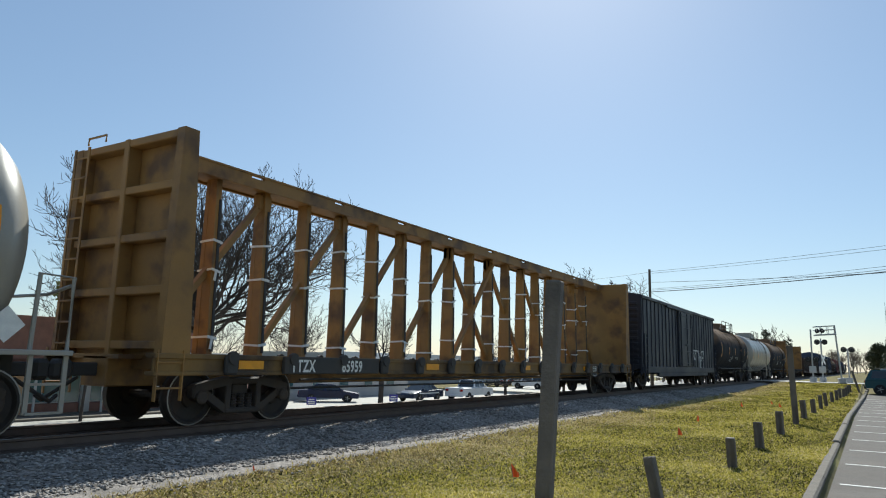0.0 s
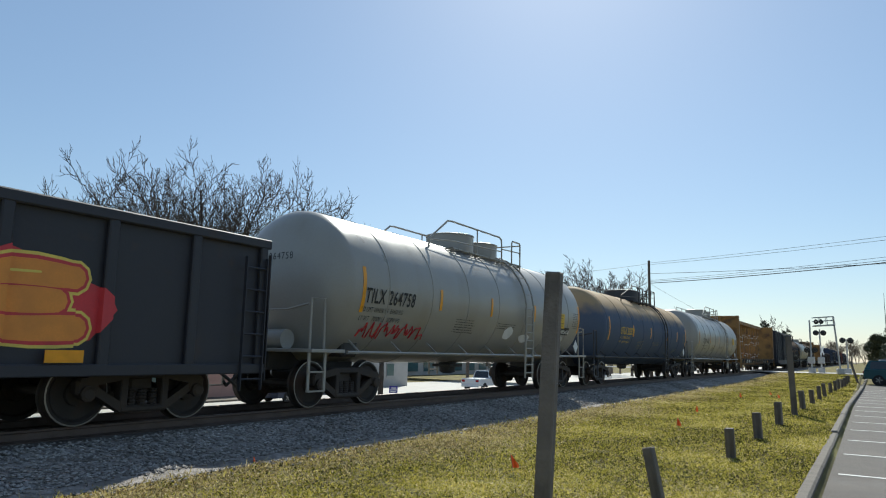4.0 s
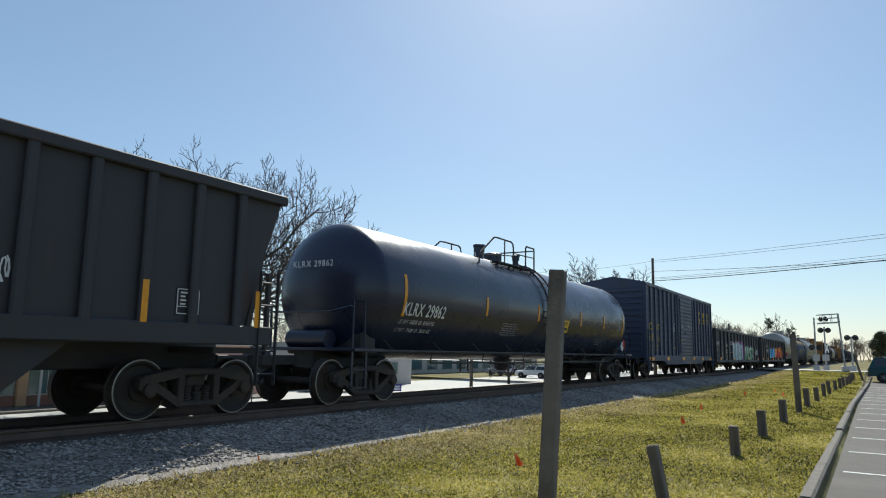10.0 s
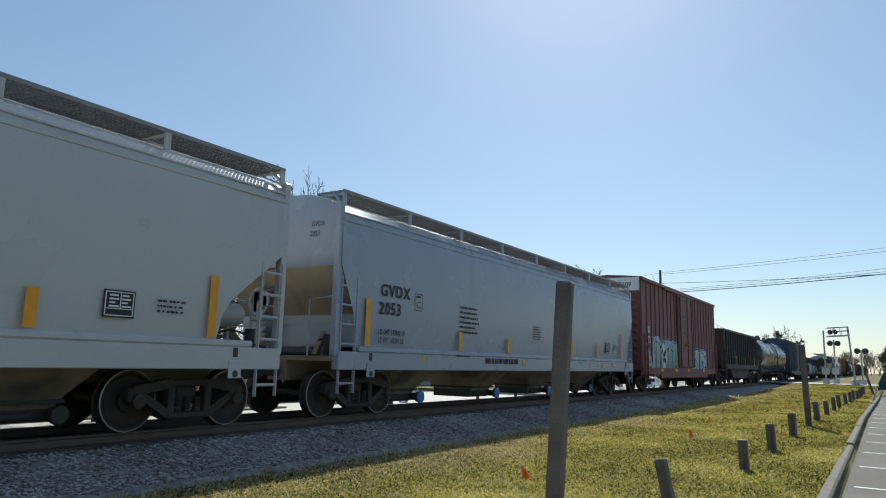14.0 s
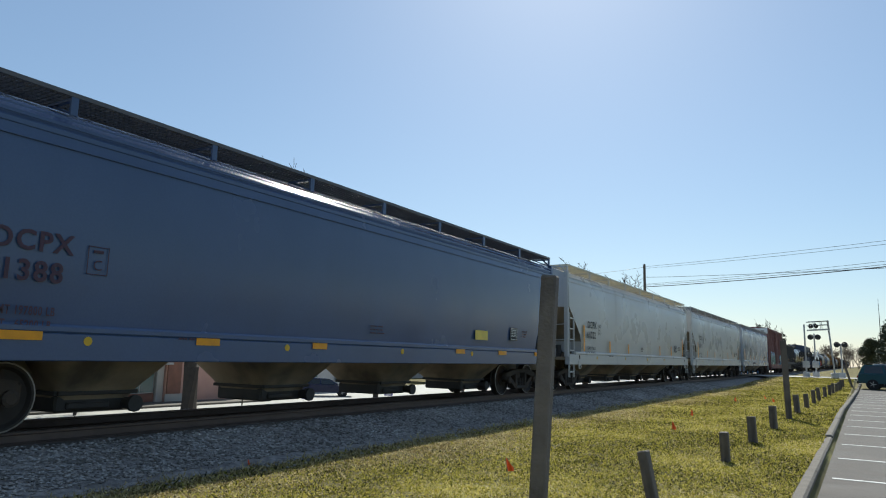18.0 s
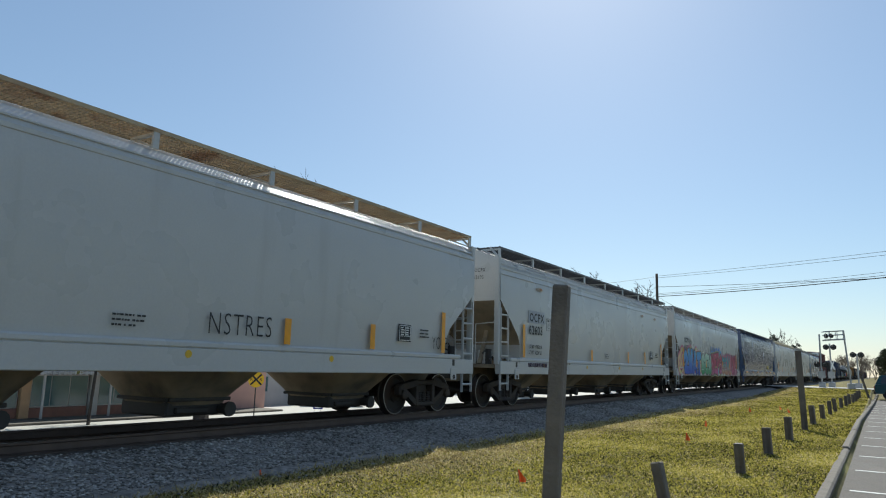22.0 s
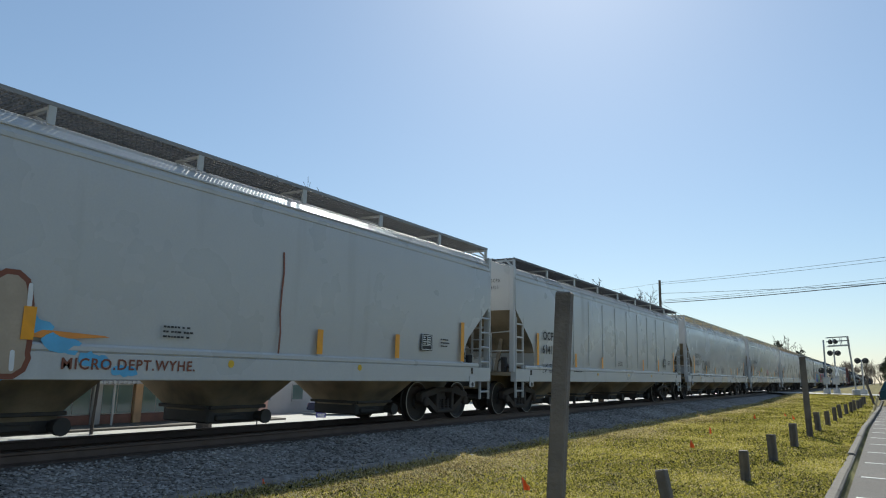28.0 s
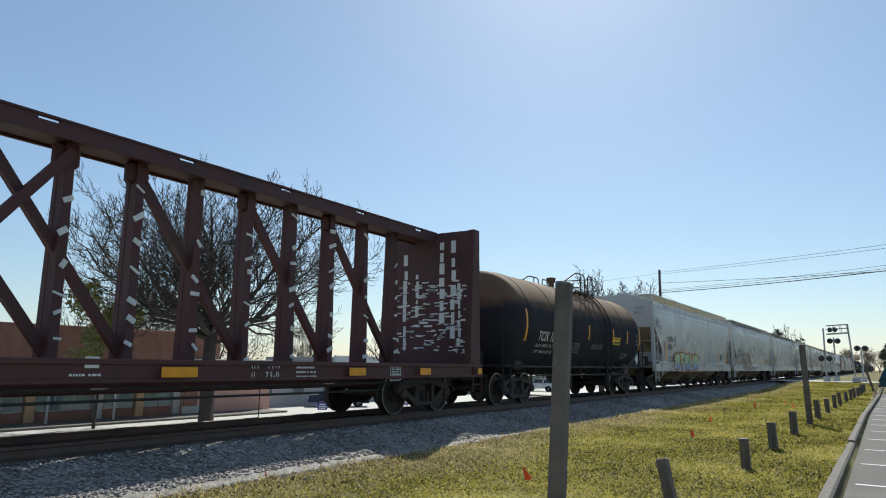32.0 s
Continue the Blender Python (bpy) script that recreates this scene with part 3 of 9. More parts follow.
    # end frames: corner posts, ladders, handrails
    for s in (-1, 1):
        for x in (-1.5, 1.5):
            b = Build()
            b.box(x - 0.07, x + 0.07, s * h - 0.07, s * h + 0.07, 1.2, eave + 0.02, 0.012)
            b.bar((x, s * h, eave - 0.02), (x * 0.8, s * (h - 0.1), zw + 0.02), 0.05, 0.05)
            part("corner_post", b, paint, root)
            b = Build()
            ladder(b, x * 1.05, s * (h - 0.5), s * (h - 0.05), 0.5, 2.75, 6, r=0.026)
            part("side_ladder", b, paint, root)
            b = Build()
            b.tube([(x, s * (h + 0.02), 2.35), (x * 0.55, s * (h + 0.02), 2.3), (x * 0.55, s * (h + 0.02), 1.2)], 0.02, 5)
            b.tube([(x, s * (h + 0.02), 1.8), (x * 0.55, s * (h + 0.02), 1.78)], 0.018, 5)
            part("handrail", b, paint, root)
        if s > 0:
            b = Build()
            ladder(b, h + 0.04, 1.02, 1.47, 1.2, eave, 9, axis="x")
            part("end_ladder", b, paint, root)
        b = Build()
        b.tube([(-0.75, s * (h - 0.85), 1.42), (0.3, s * (h - 0.85), 1.42)], 0.21, 12)
        b.lathe([(-0.62, 0.05), (-0.58, 0.17), (-0.5, 0.21), (0.5, 0.21), (0.58, 0.17), (0.62, 0.05)], 16, "y", (0.8 * s, s * (h - 0.85), 1.86))
        b.bar((0.8 * s, s * (h - 0.5), 1.2), (0.8 * s, s * (h - 0.5), 1.7), 0.08, 0.06)
        part("air_reservoir", b, paint, root, smooth=True)
        b = Build()
        for q, (xx, zz) in enumerate(((1.2, 1.32), (1.0, 1.5), (-0.3, 1.7))):
            b.tube([(xx, s * (h - 0.1), zz), (xx - 0.1, s * (h - 0.5), zz + 0.1), (xx - 0.3, s * (h - 1.0), zz - 0.05)], 0.022, 5)
        b.tube([(1.1, s * (h - 0.25), 1.2), (1.1, s * (h - 0.25), 1.62)], 0.09, 10)
        part("brake_pipe", b, frame_black, root)
        b = Build()
        b.box(0.45, 0.8, s * (h - 0.9) - 0.15, s * (h - 0.9) + 0.15, 1.2, 1.6, 0.03)
        if s < 0:
            part("brake_gear", b, paint, root)
            b = Build()
            b.lathe([(0, 0.3), (0.03, 0.3), (0.03, 0.24), (0.0, 0.24)], 20, "y", (-0.7, -h + 0.05, 2.3))
            b.tube([(-0.7, -h + 0.05, 1.2), (-0.7, -h + 0.05, 2.3)], 0.03, 6)
        part("brake_wheel" if s < 0 else "brake_gear", b, paint, root, smooth=True)
    # hopper bottoms and gates
    for y in bay_at:
        b = Build()
        rows = []
        for z, x, w in ((1.2, 1.3, 1.2), (0.96, 1.16, 0.94), (0.78, 1.0, 0.8), (0.62, 0.82, 0.7), (0.47, 0.66, 0.62), (0.34, 0.58, 0.58)):
            r = min(x, w) * 0.22
            rows.append([(sx * (x - r * (1 - math.cos(q))), y + sy * (w - r * (1 - math.sin(q))), z)
                         for sx, sy, qs in ((1, -1, (1.571, 0.785, 0)), (1, 1, (0, 0.785, 1.571)), (-1, 1, (1.571, 0.785, 0)), (-1, -1, (0, 0.785, 1.571))) for q in qs])
        n = len(rows[0])
        b.add([p for r in rows for p in r], [tuple(range(n)), tuple((len(rows) - 1) * n + j for j in reversed(range(n)))]
              + [(i * n + j, i * n + (j + 1) % n, (i + 1) * n + (j + 1) % n, (i + 1) * n + j) for i in range(len(rows) - 1) for j in range(n)])
        bay = part("hopper_bay", b, belly, root, smooth=True)
        b = Build()
        for sy in (-1, 1):
            b.box(-0.66, 0.66, y + sy * 0.62 - 0.04, y + sy * 0.62 + 0.04, 0.44, 0.5, 0.01)
        b.box(0.62, 0.7, y - 0.62, y + 0.62, 0.44, 0.5, 0.01)
        part("bay_flange", b, frame_black, bay)
        b = Build()
        b.box(-0.6, 0.6, y - 0.6, y + 0.5, 0.2, 0.45, 0.03)
        b.box(-0.5, 0.66, y - 0.45, y + 0.2, 0.24, 0.34, 0.02)
        b.tube([(-0.8, y + 0.5, 0.3), (0.8, y + 0.5, 0.3)], 0.09, 10)
        b.tube([(0.78, y + 0.5, 0.3), (0.85, y + 0.5, 0.3)], 0.125, 12)
        part("outlet_gate", b, frame_black, bay)
        if cap:
            part("outlet_cap", Build().lathe([(0.85, 0.15), (0.89, 0.15), (0.9, 0.02)], 14, "x", (0, y + 0.5, 0.3)), cap, bay)
    # brackets with a hole, near each end of the sill
    for s in (-1, 1):
        pad_y = s * (h - 0.98)
        part("jacking_pad", Build().box(W + 0.012, W + 0.037, pad_y - 0.13, pad_y + 0.13, 0.8, 1.08, 0.02), sill, root)
        part("lifting_eye", Build().lathe([(0.034, 0.055), (0.042, 0.055)], 14, "x", (W, pad_y, 0.87)), frame_black, root)
        part("sill_slot", Build().box(W + 0.012, W + 0.022, pad_y - 0.05, pad_y + 0.05, 1.13, 1.28, 0.03), frame_black, root)
    for dy in (2.9, 6.6, 10.2, 13.4):
        part("inspection_dot", Build().lathe([(0.018, 0.06), (0.022, 0.06)], 12, "x", (W, -h + dy, 1.2)), yellow_letters, root)
    if seams:
        for i in range(seams):
            y = -h + 2.2 + (L - 4.4) * (i + 0.5) / seams
            part("side_seam", Build().box(W * 0.995, W + 0.012, y - 0.02, y + 0.02, 1.5, eave - 0.45), paint, root)
    # marks
    X = W + 0.012
    for k, (y, tall) in enumerate(((-h + 1.42, 0.95), (-h + 4.45, 0.45), (-h + 7.05, 0.4), (h - 6.6, 0.45), (h - 4.2, 0.5), (h - 1.5, 0.95))):
        if flat_marks:
            part("reflector", Build().box(-0.003, 0.003, -tall / 2, tall / 2, -0.055, 0.055), reflector, root, at=pose(X + 0.02, y + 0.4, 1.25))
            continue
        q = part("reflector", Build().box(-0.003, 0.003, -0.075, 0.075, -tall / 2, tall / 2), reflector, root, at=pose(X + 0.026, y + (shift if k == 0 else 0), 1.42 + tall / 2))
    if pad:
        part("repaint_patch", Build().box(-0.002, 0.002, -0.06, 1.12, -0.05, 0.32), pad, root, at=pose(X, -h + 1.82, zmark))
    lettering(mark, 0.35, ink, root, pose(X + 0.004, -h + shift + 1.84, zmark) @ SIDE, bold=0.008, wide=1.0)
    lettering(number, 0.36, ink, root, pose(X + 0.004, -h + shift + 1.80, zmark - gap) @ SIDE, bold=0.008, wide=0.98)
    lettering("LD LMT 197800 LB", 0.15, ink, root, pose(X + 0.004, -h + shift + 1.8, zmark - gap - 0.42) @ SIDE, bold=0.004, wide=0.68)
    lettering("LT WT   65200 LB", 0.15, ink, root, pose(X + 0.004, -h + shift + 1.8, zmark - gap - 0.59) @ SIDE, bold=0.004, wide=0.68)
    lettering(mark, 0.15, ink, root, pose(0.75, -h - 0.012, eave - 0.42) @ REAR, wide=0.8)
    lettering(number, 0.15, ink, root, pose(0.72, -h - 0.012, eave - 0.62) @ REAR, wide=0.8)
    bars(root, X, h - 2.45, 1.92, 3, 0.42, ink, 0.075, seed=seed)
    if number == "2053":
        bars(root, X, -h * 0.05, 2.25, 6, 0.55, ink, 0.072, seed=seed + 5)
    elif number != "61327":
        bars(root, X, -h * 0.05, 1.72, 3, 0.55, ink, 0.07, seed=seed + 5)
    bars(root, X + 0.02, -h + 4.3, 1.3, 1, 0.8, ink, 0.08, seed=seed + 9)
    stencil_box(root, X, h - 3.25, 1.64, 0.42, 0.33, seed)
    b = Build()
    for a0, a1, c0, c1 in ((0, .3, 0, .011), (0, .3, .369, .38), (0, .011, 0, .38), (.289, .3, 0, .38), (.08, .22, .29, .33)):
        b.box(0, 0.004, a0, a1, c0, c1)
    pm = part("plate_mark", b, ink, root, at=pose(X, -h + 3.08 + shift, zmark - 0.22))
    lettering("C", 0.2, ink, pm, pose(0.004, 0.08, 0.06) @ SIDE)
    return root, h, X


# ---- box car ----
def box_car(u0, u1, paint, label, eave, kind, name="box_car", ridge=0.28, trim=None):
    length = u1 - u0
    L = length - 1.55
    h, W = L / 2, 1.52
    root = freight_car(name, label, u0, u1, length - 5.0)
    z0 = 1.0
    part("body", Build().sweep([(-W, z0), (W, z0), (W, eave), (W * 0.55, eave + ridge * 0.5), (0, eave + ridge), (-W * 0.55, eave + ridge * 0.5), (-W, eave)], -h, h), paint, root)
    # side posts
    door0, door1 = (-1.6, 1.75) if kind == "ribbed" else (-1.55, 1.6)
    posts = Build()
    n = 8 if kind == "ribbed" else 9
    ys = [-h + 0.1 + (door0 - 0.25 + h - 0.1) * i / (n - 1) for i in range(n)] + [door1 + 0.25 + (h - 0.1 - door1 - 0.25) * i / (n - 1) for i in range(n)]
    if kind == "plain":
        ys = [-1.95 - 0.7 * i for i in range(12) if -1.95 - 0.7 * i > -h + 0.3] + [1.9 + 0.72 * i for i in range(12) if 1.9 + 0.72 * i < h - 0.3]
        ys += [-h + 0.09, h - 0.09]
    pw = 0.085 if kind == "ribbed" else 0.05
    deep = 0.085 if kind == "ribbed" else 0.04
    RIBS[root.name] = (ys, pw, W + (0.034 if kind == "ribbed" else 0.004), W + deep + 0.004)
    post = Build().box(W, W + deep, -pw, pw, z0 + 0.05, eave - 0.12, 0.015).mesh("side_post", paint)
    for y in ys:
        part("side_post", post, None, root, at=pose(0, y, 0))
        part("side_post", post, None, root, at=pose(0, y, 0, 0, 0, 180))
    if kind == "ribbed":
        for i in range(len(ys) - 1):
            if ys[i] < door0 < ys[i + 1]:
                continue
            for s in (-1, 1):
                b = Build()
                a, c = sorted((s * W, s * (W + 0.03)))
                for k in range(11):
                    z = z0 + 0.3 + k * (eave - z0 - 0.55) / 10
                    b.box(a, c, ys[i] + pw, ys[i + 1] - pw, z - 0.02, z + 0.05, 0.01)
                b.box(a, c - 0.022 if s > 0 else c, ys[i] + pw, ys[i + 1] - pw, z0 + 0.2, eave - 0.15)
                part("side_panel", b, paint, root)
    for s in (-1, 1):
        x0, x1 = sorted((s * (W - 0.02), s * (W + 0.1)))
        part("top_chord", Build().box(x0, x1, -h, h, eave - 0.13, eave + 0.02, 0.015), paint, root)
        b = Build()
        b.box(x0, x1, -h, h, 0.86 if kind == "ribbed" else 0.82, 1.12, 0.015)
        if kind == "ribbed":
            b.add([(x, y, z) for x in (x0, x1) for y, z in ((-h + 3.0, 0.87), (h - 3.0, 0.87), (h - 3.6, 0.68), (-h + 3.6, 0.68))],
                  [(0, 1, 2, 3), (7, 6, 5, 4), (0, 3, 7, 4), (1, 5, 6, 2), (3, 2, 6, 7), (0, 4, 5, 1)])
        else:
            b.box(x0, x1, -h + 2.75, h - 2.75, 0.64, 0.83, 0.02)
        part("side_sill", b, paint, root)
    # doors
    for s in (-1, 1):
        x0, x1 = sorted((s * (W + 0.01), s * (W + 0.11)))
        door = part("door", Build().box(x0, x1, door0, door1, 1.16, eave - 0.2, 0.02), paint, root)
        b = Build()
        a, c = sorted((s * (W + 0.11), s * (W + 0.15)))
        k = 15 if kind == "ribbed" else 5
        for i in range(k):
            z = 1.3 + (eave - 1.75) * i / (k - 1)
            if kind == "ribbed":
                b.box(a, c, door0 + 0.12, door1 - 0.12, z, z + 0.1, 0.025)
            else:
                b.box(a, c, door0 + 0.05, door1 - 0.05, z, z + 0.05, 0.01)
        if kind != "ribbed":
            for y in (door0 + 0.35, 0.3, door1 - 0.35):
                b.box(a, c, y - 0.03, y + 0.03, 1.2, eave - 0.25, 0.01)
        part("door_rib", b, paint, door)
        b = Build()
        for y in (door0 + 0.2, door1 - 0.2):
            b.tube([(s * (W + 0.17), y, 1.2), (s * (W + 0.17), y, eave - 0.3)], 0.025, 6)
        b.box(min(s * (W + .15), s * (W + .2)), max(s * (W + .15), s * (W + .2)), -0.35, 0.3, 2.3, 2.38, 0.01)
        part("door_rod", b, paint, door)
        part("door_track", Build().box(x0, x1 + 0.03 if s > 0 else x1, door0 - 2.6 * (kind != "ribbed"), door1 + 0.1, eave - 0.2, eave - 0.12, 0.01), paint, root)
    # corrugated ends
    for s in (-1, 1):
        b = Build()
        y0, y1 = sorted((s * h, s * (h + 0.07)))
        k = 11
        for i in range(k):
            z = z0 + 0.25 + (eave - z0 - 0.7) * i / (k - 1)
            b.box(-W + 0.12, W - 0.12, y0, y1, z, z + 0.16, 0.05)
        part("end_corrugation", b, paint, root)
        for x in (-1.35, 1.35):
            b = Build()
            ladder(b, s * (h + 0.1), x - 0.2, x + 0.2, 0.7, 2.3, 5, axis="x")
            part("end_ladder", b, paint, root)
            b = Build()
            ladder(b, math.copysign(W + 0.13, x), s * (h - 0.55), s * (h - 0.1), 0.45, 2.3 if kind == "ribbed" else 2.6, 6)
            part("side_ladder", b, paint, root)
        part("grab_rail", Build().tube([(-1.3, s * (h + 0.15), 2.0), (1.3, s * (h + 0.15), 2.0)], 0.02, 5), paint, root)
        part("crossover_platform", Build().box(-1.3, 1.3, y0 - 0.02, y1 + 0.25 if s > 0 else y1, 0.95, 1.0), frame_black, root)
    b = Build()
    k = 13
    for i in range(k):
        y = -h + 0.2 + (L - 0.4) * i / (k - 1)
        for s in (-1, 1):
            b.bar((s * W, y, eave + 0.02), (s * W * 0.55, y, eave + ridge * 0.5 + 0.02), 0.1, 0.05)
            b.bar((s * W * 0.55, y, eave + ridge * 0.5 + 0.02), (0, y, eave + ridge + 0.02), 0.1, 0.05)
    part("roof_rib", b, trim or paint, root)
    b = Build()
    b.box(-0.3, 0.3, -h, h, 0.7, 1.0, 0.02)
    for i in range(5):
        y = -h * 0.55 + h * 1.1 * i / 4
        b.box(-1.4, 1.4, y - 0.06, y + 0.06, 0.8, 1.0)
    b.tube([(0.5, -1.2, 0.75), (0.5, 0.4, 0.75)], 0.2, 10)
    part("underframe", b, frame_black, root)
    return root, h, W + 0.09


# ---- gondola and open hopper ----
def gondola(u0, u1, paint, label, top=2.95, name="gondola"):
    length = u1 - u0
    L = length - 1.5
    h, W = L / 2, 1.52
    root = freight_car(name, label, u0, u1, length - 5.2)
    z0 = 0.84
    for s in (-1, 1):
        a, c = sorted((s * (W - 0.05), s * W))
        part("side_wall", Build().box(a, c, -h, h, z0, top), paint, root)
        part("end_wall", Build().box(-W + 0.05, W - 0.05, s * h - (0.05 if s > 0 else 0), s * h + (0.05 if s < 0 else 0), z0, top), paint, root)
    part("floor", Build().box(-W + 0.05, W - 0.05, -h + 0.05, h - 0.05, 1.05, 1.13), paint, root)
    k = 15
    pitch = (min(L, 19.9) - 0.24) / (k - 1)
    at_y = [-h + 0.12] + [h - 0.12 - pitch * (k - 1 - i) for i in range(1, k)]
    RIBS[root.name] = (at_y, 0.08, W + 0.004, W + 0.094)
    post = Build().box(W, W + 0.09, -0.08, 0.08, z0 - 0.05, top - 0.1, 0.02).mesh("side_post", paint)
    for y in at_y:
        part("side_post", post, None, root, at=pose(0, y, 0))
        part("side_post", post, None, root, at=pose(0, y, 0, 0, 0, 180))
    b = Build()
    for s in (-1, 1):
        a, c = sorted((s * (W - 0.1), s * (W + 0.1)))
        b.box(a, c, -h - 0.03, h + 0.03, top - 0.12, top + 0.04, 0.02)
        y0, y1 = sorted((s * (h - 0.08), s * (h + 0.08)))
        b.box(-W + 0.1, W - 0.1, y0, y1, top - 0.12, top + 0.04, 0.02)
    part("top_chord", b, paint, root)
    for s in (-1, 1):
        a, c = sorted((s * (W - 0.02), s * (W + 0.1)))
        part("side_sill", Build().box(a, c, -h, h, 0.72, 0.88, 0.015), paint, root)
        b = Build()
        y0, y1 = sorted((s * h, s * (h + 0.06)))
        for i in range(4):
            z = z0 + 0.25 + (top - z0 - 0.5) * i / 3
            b.box(-W + 0.1, W - 0.1, y0, y1, z - 0.08, z + 0.08, 0.04)
        part("end_corrugation", b, paint, root)
        for x in (-1.3, 1.3):
            b = Build()
            ladder(b, s * (h + 0.1), x - 0.2, x + 0.2, 0.6, top - 0.2, 6, axis="x")
            part("end_ladder", b, paint, root)
            if s * x > 0:                             # side ladders stand at two opposite corners
                b = Build()
                ladder(b, math.copysign(W + 0.12, x), s * (h - 0.55), s * (h - 0.1), 0.45, top - 0.3, 6)
                part("side_ladder", b, paint, root)
    b = Build()
    b.box(-0.3, 0.3, -h, h, 0.68, 1.05, 0.02)
    b.add([(x, y, z) for x in (-0.32, 0.32) for y, z in ((-h + 3.4, 0.7), (h - 3.4, 0.7), (h - 5.0, 0.5), (-h + 5.0, 0.5))],
          [(0, 1, 2, 3), (7, 6, 5, 4), (0, 3, 7, 4), (1, 5, 6, 2), (3, 2, 6, 7), (0, 4, 5, 1)])
    part("underframe", b, frame_black, root)
    for i in range(7):
        y = -h * 0.6 + h * 1.2 * i / 6
        part("cross_bearer", Build().box(-1.45, 1.45, y - 0.06, y + 0.06, 0.78, 1.05), frame_black, root)
    part("air_tank", Build().tube([(0.7, -0.8, 0.66), (0.7, 0.5, 0.66)], 0.2, 12), frame_black, root, smooth=True)
    return root, h, W + 0.004


def open_hopper(u0, u1, paint, label, top=3.73, name="open_hopper"):
    length = u1 - u0
    L = length - 2.1
    h, W = L / 2, 1.54
    root = freight_car(name, label, u0, u1, length - 4.4)
    z0 = 1.45
    b = Build()
    for s in (-1, 1):
        a, c = sorted((s * (W - 0.05), s * W))
        b.add([(x, y, z) for x in (a, c) for y, z in ((-h + 0.75, z0), (h - 0.75, z0), (h, top), (-h, top))],
              [(0, 1, 2, 3), (7, 6, 5, 4), (0, 3, 7, 4), (1, 5, 6, 2), (3, 2, 6, 7), (0, 4, 5, 1)])
        b.bar((0, s * (h - 0.03), top), (0, s * (h - 0.72), z0), 2 * W - 0.1, 0.06, up=(0, 1, 0))
    b.box(-W + 0.05, W - 0.05, -h + 1.0, h - 1.0, top - 0.75, top - 0.7)
    part("body", b, paint, root)
    b = Build()
    b.add([(x, y, z) for x in (-1.35, 1.35) for y, z in ((-h + 3.2, 1.4), (h - 3.2, 1.4), (h - 4.3, 0.52), (-h + 4.3, 0.52))],
          [(0, 1, 2, 3), (7, 6, 5, 4), (0, 3, 7, 4), (1, 5, 6, 2), (3, 2, 6, 7), (0, 4, 5, 1)])
    b.box(-0.3, 0.3, -h + 0.2, h - 0.2, 0.75, 1.2, 0.02)
    part("tub", b, paint, root)
    k = 16
    post = Build().box(W, W + 0.1, -0.08, 0.08, z0 - 0.02, top - 0.1, 0.025).mesh("side_post", paint)
    for i in range(k):
        y = -h + 0.95 + (L - 1.9) * i / (k - 1)
        part("side_post", post, None, root, at=pose(0, y, 0))
        part("side_post", post, None, root, at=pose(0, y, 0, 0, 0, 180))
    b = Build()
    for s in (-1, 1):
        a, c = sorted((s * (W - 0.1), s * (W + 0.12)))
        b.box(a, c, -h - 0.03, h + 0.03, top - 0.12, top + 0.05, 0.02)
        y0, y1 = sorted((s * (h - 0.1), s * (h + 0.06)))
        b.box(-W + 0.1, W - 0.1, y0, y1, top - 0.12, top + 0.05, 0.02)
    part("top_chord", b, paint, root)
    for s in (-1, 1):
        a, c = sorted((s * (W - 0.12), s * (W + 0.1)))
        part("side_sill", Build().box(a, c, -h + 0.2, h - 0.2, 1.16, 1.47, 0.02), paint, root)
        b = Build()
        for x in (-1.4, 1.4):
            b.bar((x, s * (h - 0.6), 1.2), (x, s * (h - 0.15), top - 0.1), 0.12, 0.1)
            b.bar((x, s * (h - 0.1), 1.0), (x, s * (h - 0.1), 2.4), 0.08, 0.06)
            ladder(b, math.copysign(W + 0.1, x), s * (h - 0.5), s * (h - 0.1), 0.5, 2.4, 5)
        for z in (1.9, 2.4):
            b.tube([(-1.4, s * (h - 0.05), z), (1.4, s * (h - 0.05), z)], 0.022, 5)
        b.box(-1.4, 1.4, min(s * (h - 1.2), s * h), max(s * (h - 1.2), s * h), 1.02, 1.12)
        part("end_frame", b, paint, root)
    return root, h, W + 0.004


